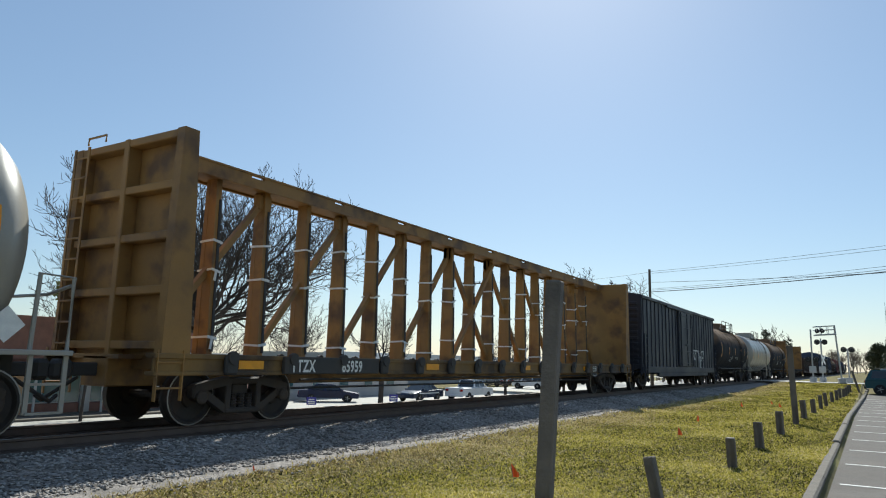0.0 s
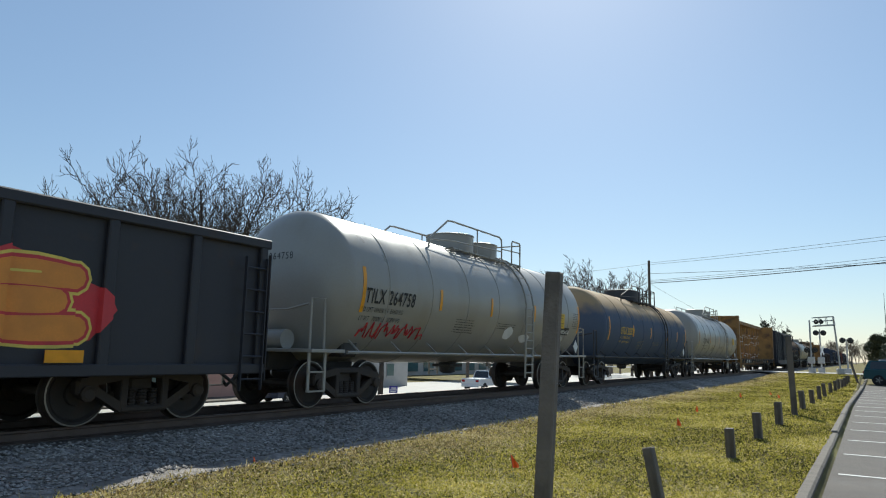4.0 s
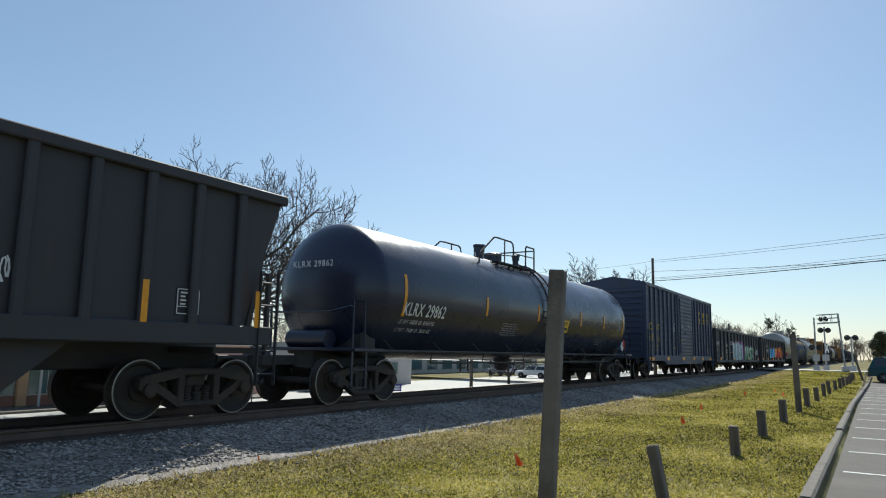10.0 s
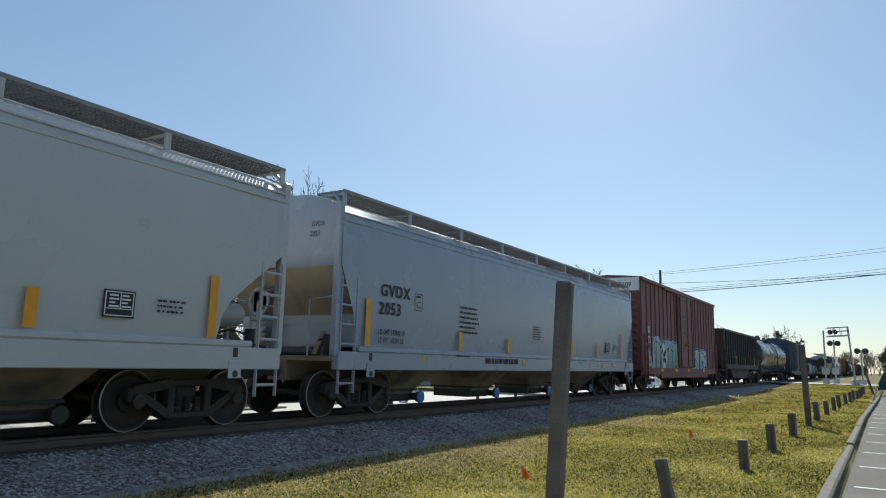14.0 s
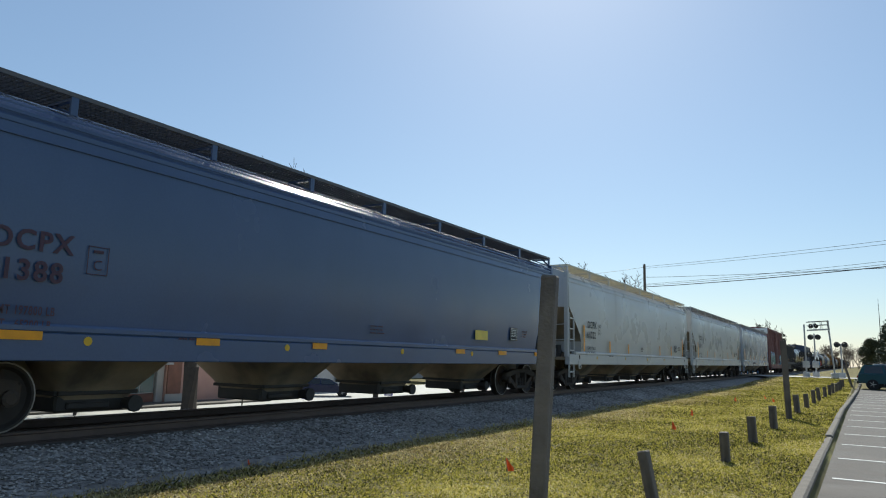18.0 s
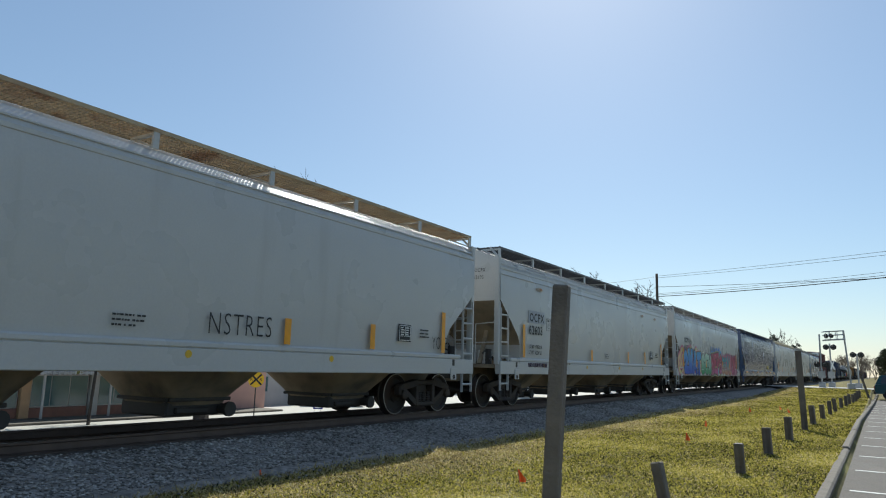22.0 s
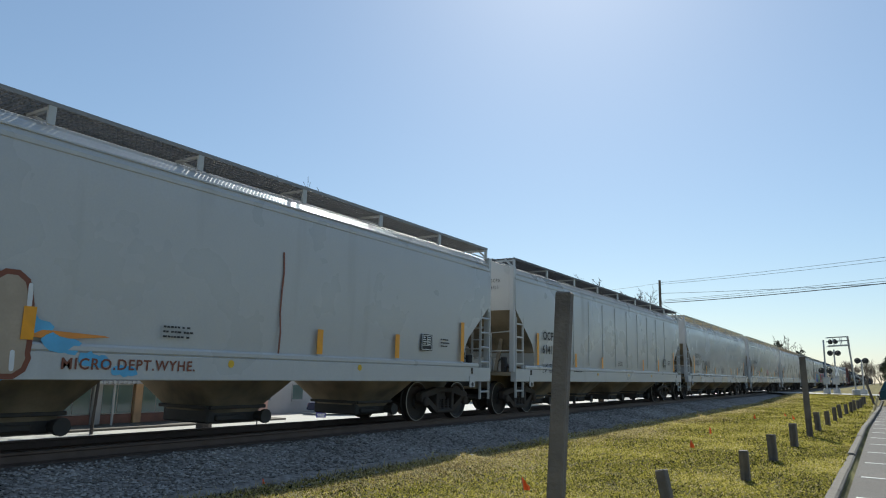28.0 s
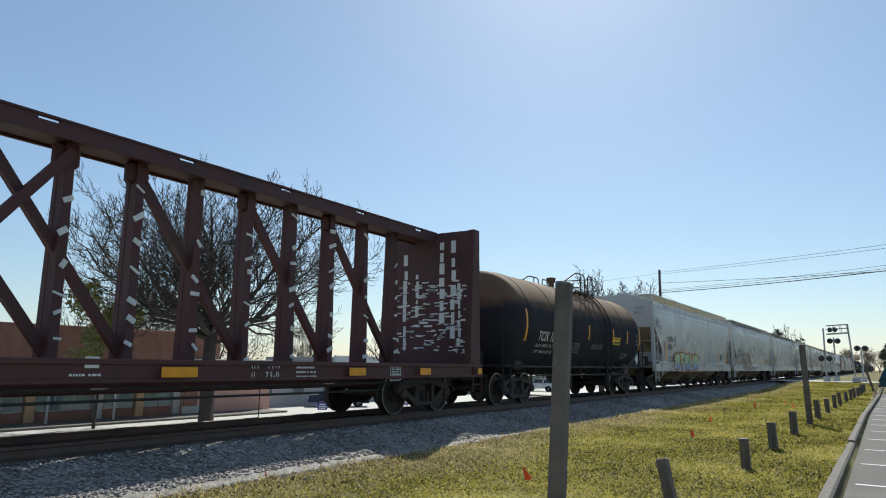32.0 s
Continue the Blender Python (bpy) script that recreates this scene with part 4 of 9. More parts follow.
# ---- centre beam flat ----
def centre_beam(u0, u1, paint, label, yellow=True, name="centerbeam_flatcar", wrap=None, sill_paint=None):
    length = u1 - u0
    L = length - 1.4
    h, W = L / 2, 1.45
    root = freight_car(name, label, u0, u1, length - 5.6)
    deck, top = 1.1, 4.64
    for s in (-1, 1):
        b = Build()
        a, c = sorted((s * (W - 0.06), s * W))
        b.box(a, c, -h, h, 0.86, deck + 0.02, 0.012)
        a, c = sorted((s * (W - 0.2), s * (W + 0.03)))
        b.box(a, c, -h, h, deck - 0.03, deck + 0.05, 0.01).box(a, c, -h, h, 0.82, 0.88, 0.01)
        part("side_sill", b, sill_paint or paint, root)
    b = Build()
    b.box(-0.33, 0.33, -h, h, 0.62, 1.1, 0.02)
    k = 17
    for i in range(k):
        y = -h + 0.5 + (L - 1.0) * i / (k - 1)
        b.box(-W + 0.06, W - 0.06, y - 0.09, y + 0.09, 0.9, deck)
    b.box(-0.6, 0.6, -h, h, deck - 0.05, deck + 0.02)
    part("underframe", b, paint, root)
    winch = Build().box(W, W + 0.1, -0.13, 0.13, 0.83, deck + 0.03, 0.03).lathe([(0, 0.11), (0.08, 0.11)], 8, "x", (W + 0.05, 0, deck)).mesh("winch", frame_black)
    for i in range(16):
        y = -h + 1.4 + (L - 2.8) * i / 15
        if yellow:
            part("winch", winch, None, root, at=pose(0, y, 0))
        part("winch", winch, None, root, at=pose(0, y, 0, 0, 0, 180))
    for x, z in ((1.05, 0.72), (0.8, 0.55)):
        part("brake_pipe", Build().tube([(x, -h + 3.5, z), (x, h - 3.5, z)], 0.025, 6), frame_black, root)
    # bulkheads at both ends
    for s in (-1, 1):
        b = Build()
        y = s * (h - 0.35)
        e = s * 0.16
        zb = top + 0.02
        ww = 1.37
        for x in (-ww, ww):
            b.add([(x + q, yy, z) for q in (-0.09, 0.09) for yy, z in ((y - e * 1.7, deck), (y + e * 1.5, deck), (y + e, zb), (y - e * 0.7, zb))],
                  [(0, 1, 2, 3), (7, 6, 5, 4), (0, 3, 7, 4), (1, 5, 6, 2), (3, 2, 6, 7), (0, 4, 5, 1)])
        y0, y1 = sorted((y - e * 0.9, y - e * 0.5))
        b.box(-ww, ww, y0, y1, deck, zb - 0.02)
        bh = part("bulkhead", b, paint, root)
        for z in (deck + 0.1, deck + 0.95, deck + 1.8, deck + 2.6, zb - 0.14):
            y0, y1 = sorted((y - e * 0.5, y + e * 1.0))
            part("bulkhead_beam", Build().box(-ww + 0.09, ww - 0.09, y0, y1, z, z + 0.13, 0.015), paint, bh)
        for x in ((0.0,) if yellow else (-0.45, 0.45)):
            y0, y1 = sorted((y - e * 0.5, y + e * 1.1))
            part("bulkhead_post", Build().box(x - 0.07, x + 0.07, y0, y1, deck, zb, 0.015), paint, bh)
        b = Build()
        ladder(b, s * (h - 0.1), s * 1.35, s * 0.95, deck, top, 10, axis="x")
        for x in (-1.3, 1.3):
            ladder(b, x * 1.12, s * (h - 0.5), s * (h - 0.05), 0.45, 1.2, 2)
        b.tube([(-0.9, s * (h - 0.05), top), (-0.9, s * (h - 0.05), top + 0.12), (-0.4, s * (h - 0.05), top + 0.12), (-0.4, s * (h - 0.05), top)], 0.02, 5)
        part("bulkhead_ladder", b, paint, bh)
    # centre truss
    hi = h - 0.6
    n = 18
    pitch = 1.225 if yellow else 1.19
    b = Build()
    b.box(-0.3, 0.3, -hi, hi, top - 0.24, top - 0.18, 0.01)
    for x in (-0.33, 0.33):
        b.box(x - 0.03, x + 0.03, -hi, hi, top - 0.28, top - 0.09).box(x - 0.05, x + 0.05, -hi, hi, top - 0.035, top)
        last = -hi
        for i in range(-5, 5):
            y = pitch * (2 * i + 0.6)
            if last < y - 0.16 and y + 0.16 < hi:
                b.box(x - 0.03, x + 0.03, last, y - 0.16, top - 0.09, top - 0.035)
                last = y + 0.16
        b.box(x - 0.03, x + 0.03, last, hi, top - 0.09, top - 0.035)
    part("top_beam", b, paint, root)
    hi = pitch * n / 2
    post_w, post_x = (0.064, 0.2) if yellow else (0.075, 0.2)
    for i in range(1, n):
        y = -hi + pitch * i
        b = Build()
        for s in (-1, 1):
            b.add([(s * x, y + q, z) for q in (-post_w, post_w) for x, z in ((0.06, deck), (post_x, deck), (post_x * 0.66, top - 0.1), (0.05, top - 0.1))],
                  [(0, 1, 2, 3), (7, 6, 5, 4), (0, 3, 7, 4), (1, 5, 6, 2), (3, 2, 6, 7), (0, 4, 5, 1)])
        b.box(-0.06, 0.06, y - post_w * 0.9, y + post_w * 0.9, deck, top - 0.1)
        post = part("truss_post", b, paint, root)
        if yellow:                                   # the post's shaded channel, put on its near face as a black strip
            zt = top - 0.62
            f = 1 - 0.34 * (zt - deck) / (top - 0.1 - deck)
            part("rub_strip", Build().add([(x * k + o, y + q, z) for q in (post_w * 0.2, post_w * 1.12) for o, k, z, x in ((0.002, 1, deck + 0.1, post_x), (0.016, 1, deck + 0.1, post_x), (0.016, f, zt, post_x), (0.002, f, zt, post_x))],
                 [(0, 1, 2, 3), (7, 6, 5, 4), (0, 3, 7, 4), (1, 5, 6, 2), (3, 2, 6, 7), (0, 4, 5, 1)]), frame_black, post)
        if wrap and yellow:                          # straps tied round the posts
            rnd = random.Random(i * 7)
            bb = Build()
            for f in (0.13, 0.47, 0.66):
                z = deck + (top - deck) * (f + rnd.uniform(-0.07, 0.05))
                x = post_x * (1 - 0.34 * (z - deck) / (top - deck)) + 0.028
                t = rnd.uniform(-0.025, 0.035)
                bb.bar((x, y - post_w - 0.012, z - t), (x, y + post_w + 0.06, z + t), 0.014, rnd.uniform(0.03, 0.06))
                bb.bar((x, y - post_w - 0.012, z - t), (-x, y - post_w - 0.012, z), 0.014, 0.04)
                if rnd.random() < 0.35:
                    bb.bar((x + 0.004, y + 0.02, z), (x + 0.004, y - 0.01, z - rnd.uniform(0.1, 0.3)), 0.05, 0.012, up=(1, 0, 0))
            tagged(part("strap", bb, wrap, post), kind="stuff")
        elif wrap:
            rnd = random.Random(i * 7)
            bb = Build()
            for k in range(7):
                z = deck + 0.2 + 0.46 * k + rnd.uniform(-0.16, 0.16)
                if rnd.random() < 0.3 * (k > 4):
                    continue
                f = (z - deck) / (top - deck)
                x = post_x * (1 - 0.34 * f)
                tilt = rnd.uniform(-0.06, 0.06)
                w0, w1 = rnd.uniform(0.0, 1.4) * post_w, rnd.uniform(0.4, 1.4) * post_w
                bb.bar((x + 0.012, y - w0, z - tilt), (x + 0.012, y + w1, z + tilt), 0.02, rnd.uniform(0.025, 0.1))
            tagged(part("strap_scrap", bb, wrap, post), kind="stuff")
    # braces fall towards the ends, two bays each, and cross in the middle
    if yellow:
        spans = [(-hi + pitch * i, -hi + pitch * (i + 2), i + 1 < n / 2) for i in range(0, n, 2)] + [(-pitch, pitch, True)]
    else:
        spans = [(pitch * i, pitch * (i + 2), False) for i in (0, 2, 4, 6)] + [(-pitch * (i + 2), -pitch * i, True) for i in (0, 2, 4, 6)] + [(-pitch, pitch, True), (-pitch, pitch, False)]
    for y0, y1, up in spans:
        za, zb = (deck + 0.1, top - 0.4) if up else (top - 0.4, deck + 0.1)
        b = Build()
        off = 0.16 if abs(y0 + y1) < 0.1 and up else 0.0          # the crossing pair passes side by side
        b.bar((off, y0, za), (off, y1, zb), 0.12, 0.115 if yellow else 0.15)
        b.box(-0.09, 0.09, (y1 if up else y0) - 0.2, (y1 if up else y0) + 0.2, top - 0.62, top - 0.25, 0.05)
        part("truss_brace", b, paint, root)
    return root, h, W + 0.004


# ---- surfaces of the place ----
def ground_material():
    m = material("grass ground", (0.13, 0.11, 0.045), 0.95, 0, 0.35, 0.9, 14, 0.8, dirt=(0.33, 0.29, 0.11), dirt_at=0.52, dirt_scale=0.45, spec=0.1)
    return m


grass_ground = ground_material()
ballast_mat = material("ballast stone", (0.27, 0.245, 0.225), 0.9, 0, 0.5, 9, 30, 1.0, dirt=(0.16, 0.145, 0.125), dirt_at=0.55, dirt_scale=2.0, spec=0.2)
concrete = material("concrete road", (0.43, 0.415, 0.375), 0.85, 0, 0.12, 0.8, 30, 0.2, dirt=(0.30, 0.28, 0.25), dirt_at=0.6, dirt_scale=0.5)
asphalt = material("worn parking asphalt", (0.088, 0.078, 0.07), 0.9, 0, 0.35, 1.5, 60, 0.5, dirt=(0.125, 0.11, 0.097), dirt_at=0.55, dirt_scale=0.6)
kerb_mat = material("kerb concrete", (0.135, 0.118, 0.097), 0.9, 0, 0.35, 4, 50, 0.6, dirt=(0.13, 0.12, 0.1), dirt_at=0.55, dirt_scale=3.0)
line_white = material("worn white line", (0.6, 0.6, 0.57), 0.8, 0, 0.2, 5, 40, 0.1, dirt=(0.2, 0.2, 0.19), dirt_at=0.58, dirt_scale=4)
rail_steel = material("rail steel", (0.13, 0.095, 0.078), 0.6, 0.5, 0.25, 4, 40, 0.2)
tie_wood = material("tie wood", (0.085, 0.068, 0.055), 0.9, 0, 0.3, 4, 30, 0.5, each=0.5)
post_wood = material("weathered post wood", (0.18, 0.152, 0.125), 0.85, 0, 0.35, 3, 30, 0.8, dirt=(0.075, 0.062, 0.05), dirt_at=0.5, dirt_scale=6, streak=0.15, each=0.3)
oily = material("oil-stained track bed", (0.15, 0.128, 0.11), 0.95, 0, 0.4, 6, 30, 1.0, dirt=(0.07, 0.06, 0.05), dirt_at=0.5, dirt_scale=3.0, spec=0.2)
bark = material("grey bark", (0.055, 0.045, 0.038), 0.9, 0, 0.3, 3, 20, 0.5)


def ground_z(x, y):
    """Height of the ground: verge, rise to the crossing, bank behind the track."""
    near = -0.45 + 0.42 * min(1.0, max(0.0, (y - 52) / 22.0))
    if x > -7.0:
        z = near
    elif x > -9.0:
        z = near + (-0.42 - near) * (-7.0 - x) / 2.0
    elif x > -12.6:
        z = -0.42
    elif x > -17.0:
        z = -0.42 + (-2.33 + 0.42) * (-12.6 - x) / 4.4
    else:
        z = -2.33
    if -7.0 < x < -1.0 and -8.0 < y < 60.0:
        ease = min(1.0, (-1.0 - x) / 0.6, (x + 7.0) / 0.6)
        z += ease * (0.035 * noise.noise((x * 0.8, y * 0.6, 2.0)) + 0.016 * noise.noise((x * 2.6, y * 2.2, 7.0)))
    if x > -0.7:
        z -= 0.12 * min(1, (x + 0.7) / 0.1)
    return z


xs = [-2500, -600, -200, -90, -60, -45, -36, -30, -24, -20, -17, -15.5, -14, -12.6, -11, -9, -8] + [-7 + 0.25 * k for k in range(24)] + [-1.0, -0.85, -0.7, -0.6, 2, 6, 12, 30, 80, 250, 700, 2500]
ys = [-400, -120, -40, -15, -8] + [-7 + 0.4 * k for k in range(110)] + [38, 40, 43, 46, 49, 52, 58, 64, 70, 74, 80, 100, 130, 180, 260, 400, 700, 1300, 3000]
b = Build()
b.sheet([[(x, y, ground_z(x, y) - 0.004) for x in xs] for y in ys])
ground = part("ground", b, grass_ground, smooth=False)
tagged(ground, "mown green and straw-coloured grass verge and flat land", "ground", kind="structure")

# ballast bed, rails and ties
def ballast_section(y):
    e = -7.5 + 0.12 * noise.noise((0.3 * y, 1.7, 0.0)) + 0.05 * noise.noise((1.3 * y, 5.7, 0.0))
    return [(-14.0, -1.1), (-12.4, -0.24), (-11.35, -0.16), (-11.15, -0.21), (-9.5, -0.21), (-9.32, -0.165), (-8.9, -0.17), (-8.5, -0.24), (-7.9, -0.36), (e + 0.25, -0.44), (e, -0.47)]


b = Build()
b.sheet([[(x, y, z + (0.02 * noise.noise((x * 3, y * 3, 0)) if -0.4 > z or z > -0.3 else 0.0)) for x, z in ballast_section(y)]
         for y in [-60 + 2 * k for k in range(28)] + [-4 + 0.4 * k for k in range(120)] + [44 + 4 * k for k in range(20)] + [130 + 40 * k for k in range(40)]])
tagged(part("ballast", b, ballast_mat), "grey crushed stone ballast of the railway track", "ballast", kind="structure")
b = Build()
b.sheet([[(x, y, z) for x, z in ((-11.6, -0.15), (-11.3, -0.14), (-11.1, -0.192), (-9.55, -0.192), (-9.3, -0.145), (-9.05, -0.15), (-8.88 + 0.06 * noise.noise((1.1 * y, 0, 0)), -0.2))] for y in [-30 + 0.8 * k for k in range(180)]])
tagged(part("track_bed", b, oily), "dark oil-stained stone between the rails", "ballast", kind="structure")
track = thing("track", "steel rails on dark wooden ties in grey ballast", "railway track", kind="structure")
for s in (-0.755, 0.755):
    b = Build()
    prof = [(-0.075, -0.17), (0.075, -0.17), (0.075, -0.155), (0.012, -0.13), (0.012, -0.045), (0.037, -0.03), (0.037, -0.004), (0.028, 0.0), (-0.028, 0.0), (-0.037, -0.004), (-0.037, -0.03), (-0.012, -0.045), (-0.012, -0.13), (-0.075, -0.155)]
    b.sweep([(TRACK_X + s + x, z) for x, z in prof], -120, 1600)
    part("rail", b, rail_steel, track)
tie = Build().box(-1.3, 1.3, -0.115, 0.115, -0.33, -0.172, 0.015).mesh("tie", tie_wood)
for k in range(230):
    part("tie", tie, None, track, at=pose(TRACK_X + random.uniform(-0.04, 0.04), -6 + 0.5 * k, random.uniform(-0.008, 0), 0, 0, random.uniform(-0.8, 0.8)))

# parking lot, kerb and painted lines
b = Build()
b.sheet([[(x, y, ground_z(1, y) + 0.004) for x in (-0.66, 5.5, 14)] for y in (-30, 0, 20, 40, 52, 57)])
tagged(part("parking_lot", b, asphalt), "worn grey asphalt parking lot with white bay lines", "parking lot", kind="structure")
kerb_shape = Build().box(-0.08, 0.08, 0.006, 2.994, -0.3, 0.02, 0.03).mesh("kerb_stone", kerb_mat)
kerb = thing("kerb", "grey concrete kerb beside the grass verge", "kerb", kind="structure")
for k in range(26):
    y = -12 + 3 * k
    part("kerb_stone", kerb_shape, None, kerb, at=pose(-0.75 + (0.4 * max(0, (y - 30) / 30) if y > 30 else 0), y, -0.44 + (ground_z(-3, y) + 0.45), 0, 0, -0.75 if y > 28 else 0))
lines = Build().box(-0.05, 4.9, -0.05, 0.05, -0.001, 0.003).mesh("bay_line", line_white)
for k in range(18):
    y = 4.3 + 2.7 * k
    ob = part("bay_line", lines, None, at=pose(-0.45, y, ground_z(1, y) + 0.006, 0, 0, 0))
    tagged(ob, "worn white painted bay line on asphalt", "road marking", "parking bay lines", "structure")

# street behind the track
b = Build()
b.sheet([[(x, y, -2.32) for x in (-45.0, -35.3, -30, -17.5)] for y in (-80, 0, 20, 40, 80, 160, 400)])
tagged(part("road", b, concrete), "pale sunlit concrete street behind the railway", "road", kind="structure")
b = Build().box(-40.0, -35.7, -60, 36, -2.4, -2.2, 0.02)
tagged(part("pavement", b, kerb_mat), "pale concrete pavement in front of the shops", "pavement", kind="structure")


# ---- loose stones and grass blades ----
def stones():
    rnd = np.random.default_rng(5)
    n = 42000
    y = 1.0 + 46 * rnd.random(n) ** 2.0
    x = -9.25 + 2.4 * rnd.random(n) ** 0.9
    keep = rnd.random(n) < np.clip((-7.0 - x) / 0.8, 0.025, 1)
    x, y = x[keep], y[keep]
    base = np.array([(1, 0, 0), (0, 1, 0), (-1, 0, 0), (0, -1, 0), (0, 0, 0.5), (0, 0, -0.6)])
    tri = [(0, 1, 4), (1, 2, 4), (2, 3, 4), (3, 0, 4), (1, 0, 5), (2, 1, 5), (3, 2, 5), (0, 3, 5)]
    vs, fs = [], []
    for k in range(len(x)):
        q = ballast_section(y[k])
        z = float(np.interp(x[k], [p[0] for p in q], [p[1] for p in q]))
        s = rnd.uniform(0.012, 0.034) * (1 + y[k] / 60)
        a = rnd.uniform(0, 6.28)
        c, d = math.cos(a), math.sin(a)
        w = base * rnd.uniform(0.6, 1.35, (6, 3)) * s
        w = np.stack([w[:, 0] * c - w[:, 1] * d, w[:, 0] * d + w[:, 1] * c, w[:, 2]], 1) + (x[k], y[k], max(z, -0.45) + 0.35 * s)
        o = len(vs)
        vs += w.tolist()
        fs += [(i + o, j + o, l + o) for i, j, l in tri]
    me = bpy.data.meshes.new("ballast_stones")
    me.from_pydata(vs, [], fs)
    me.materials.append(stone_mat)
    return tagged(new("ballast_stones", me), "loose grey crushed stones along the ballast shoulder", "stones", kind="stuff")


def island_material(name, colours, rough=0.9, translucent=0.0):
    """Colour picked piece by piece, and patch by patch over the ground."""
    m = bpy.data.materials.new(name)
    m.use_nodes = True
    n, l = m.node_tree.nodes, m.node_tree.links
    geo = n.new("ShaderNodeNewGeometry")
    tc = n.new("ShaderNodeTexCoord")
    t = n.new("ShaderNodeTexNoise")
    t.inputs["Scale"].default_value, t.inputs["Detail"].default_value = 0.45, 6.0
    l.new(tc.outputs["Object"], t.inputs["Vector"])
    add = n.new("ShaderNodeMath")
    add.operation = "MULTIPLY_ADD"
    add.inputs[1].default_value, add.inputs[2].default_value = 0.9, -0.22
    l.new(geo.outputs["Random Per Island"], add.inputs[0])
    sm = n.new("ShaderNodeMath")
    sm.operation = "ADD"
    l.new(add.outputs[0], sm.inputs[0])
    mr = n.new("ShaderNodeMapRange")
    mr.inputs["From Min"].default_value, mr.inputs["From Max"].default_value = 0.38, 0.68
    mr.inputs["To Min"].default_value, mr.inputs["To Max"].default_value = 0.0, 0.4
    l.new(t.outputs["Fac"], mr.inputs["Value"])
    l.new(mr.outputs[0], sm.inputs[1])
    r = n.new("ShaderNodeValToRGB")
    e = r.color_ramp.elements
    for k, c in enumerate(colours):
        p = k / (len(colours) - 1)
        el = e[k] if k < 2 else e.new(p)
        el.position, el.color = p, (*c, 1)
    l.new(sm.outputs[0], r.inputs[0])
    bs = n["Principled BSDF"]
    bs.inputs["Roughness"].default_value = rough
    bs.inputs["Specular IOR Level"].default_value = 0.15
    l.new(r.outputs[0], bs.inputs["Base Color"])
    if translucent:
        tr = n.new("ShaderNodeBsdfTranslucent")
        l.new(r.outputs[0], tr.inputs[0])
        mx = n.new("ShaderNodeMixShader")
        mx.inputs[0].default_value = translucent
        l.new(bs.outputs[0], mx.inputs[1])
        l.new(tr.outputs[0], mx.inputs[2])
        l.new(mx.outputs[0], n["Material Output"].inputs[0])
    return m


def grass_blades():
    rnd = np.random.default_rng(9)
    n = 470000
    d = 4.5 * (76 / 4.5) ** rnd.random(n)
    x = rnd.uniform(-7.9, -0.8, n)
    y = np.sqrt(np.maximum(d * d - x * x, 0.5))
    near = rnd.random(n) < 0.12
    y = np.where(near, rnd.uniform(-7.0, 6.0, n), y)
    d = np.where(near, np.maximum(4.0, np.hypot(x, y)), d)
    edge = np.array([-7.5 + 0.34 * noise.noise((0.45 * q, 3.1, 0)) + 0.22 * noise.noise((1.9 * q, 8.1, 0)) + 0.12 * noise.noise((6 * q, 4 * p, 0)) for p, q in zip(x, y)])
    thin = np.clip((edge + 0.12 - x) / 0.24, 0, 1)
    keep = (rnd.random(n) > thin * 0.985) & (y < 72.5)
    x, y, d = x[keep], y[keep], d[keep]
    n = len(x)
    tall = rnd.uniform(0.014, 0.042, n) * (1 + 0.6 * (rnd.random(n) > 0.93)) * (1 + d / 60) * (1 + 1.1 * ((x < -6.9) & (rnd.random(n) > 0.75)))
    wide = (0.0035 + 0.00075 * d) * rnd.uniform(0.7, 1.3, n)
    a = rnd.uniform(0, 6.283, n)
    low = rnd.random(n) < 0.66
    tall = np.where(low, tall * 0.5, tall * 0.85)
    wide = np.where(low, wide * 1.7, wide)
    lx, ly = rnd.normal(0, 0.5, n) * np.where(low, 0.06, tall), rnd.normal(0, 0.5, n) * np.where(low, 0.06, tall)
    z = np.array([ground_z(p, q) for p, q in zip(x, y)]) - 0.006
    ca, sa = np.cos(a) * wide, np.sin(a) * wide
    vs = np.stack([np.stack([x - ca, y - sa, z], 1), np.stack([x + ca, y + sa, z], 1), np.stack([x + lx, y + ly, z + tall], 1)], 1).reshape(-1, 3)
    me = bpy.data.meshes.new("grass")
    me.vertices.add(3 * n)
    me.vertices.foreach_set("co", vs.astype(np.float32).ravel())
    me.loops.add(3 * n)
    me.loops.foreach_set("vertex_index", np.arange(3 * n, dtype=np.int32))
    me.polygons.add(n)
    me.polygons.foreach_set("loop_start", np.arange(0, 3 * n, 3, dtype=np.int32))
    me.update(calc_edges=True)
    me.materials.append(island_material("grass blade", ((0.030, 0.034, 0.011), (0.27, 0.25, 0.040), (0.51, 0.44, 0.09), (0.69, 0.58, 0.23)), 0.8, 0.4))
    me.materials.append(island_material("straw blade", ((0.20, 0.15, 0.065), (0.46, 0.37, 0.17), (0.60, 0.50, 0.27), (0.70, 0.60, 0.37)), 0.85, 0.35))
    dry = rnd.random(n) < np.clip((-4.9 - x) / 2.2 + 0.22 * np.sin(y * 0.7), 0.12, 0.85)
    me.polygons.foreach_set("material_index", dry.astype(np.int32))
    return tagged(new("grass", me), "short mown green and straw-yellow grass blades", "grass", kind="stuff")


stone_mat = island_material("crushed stone", ((0.15, 0.135, 0.12), (0.29, 0.265, 0.245), (0.37, 0.345, 0.318), (0.50, 0.47, 0.435)))
stones()
grass_blades()


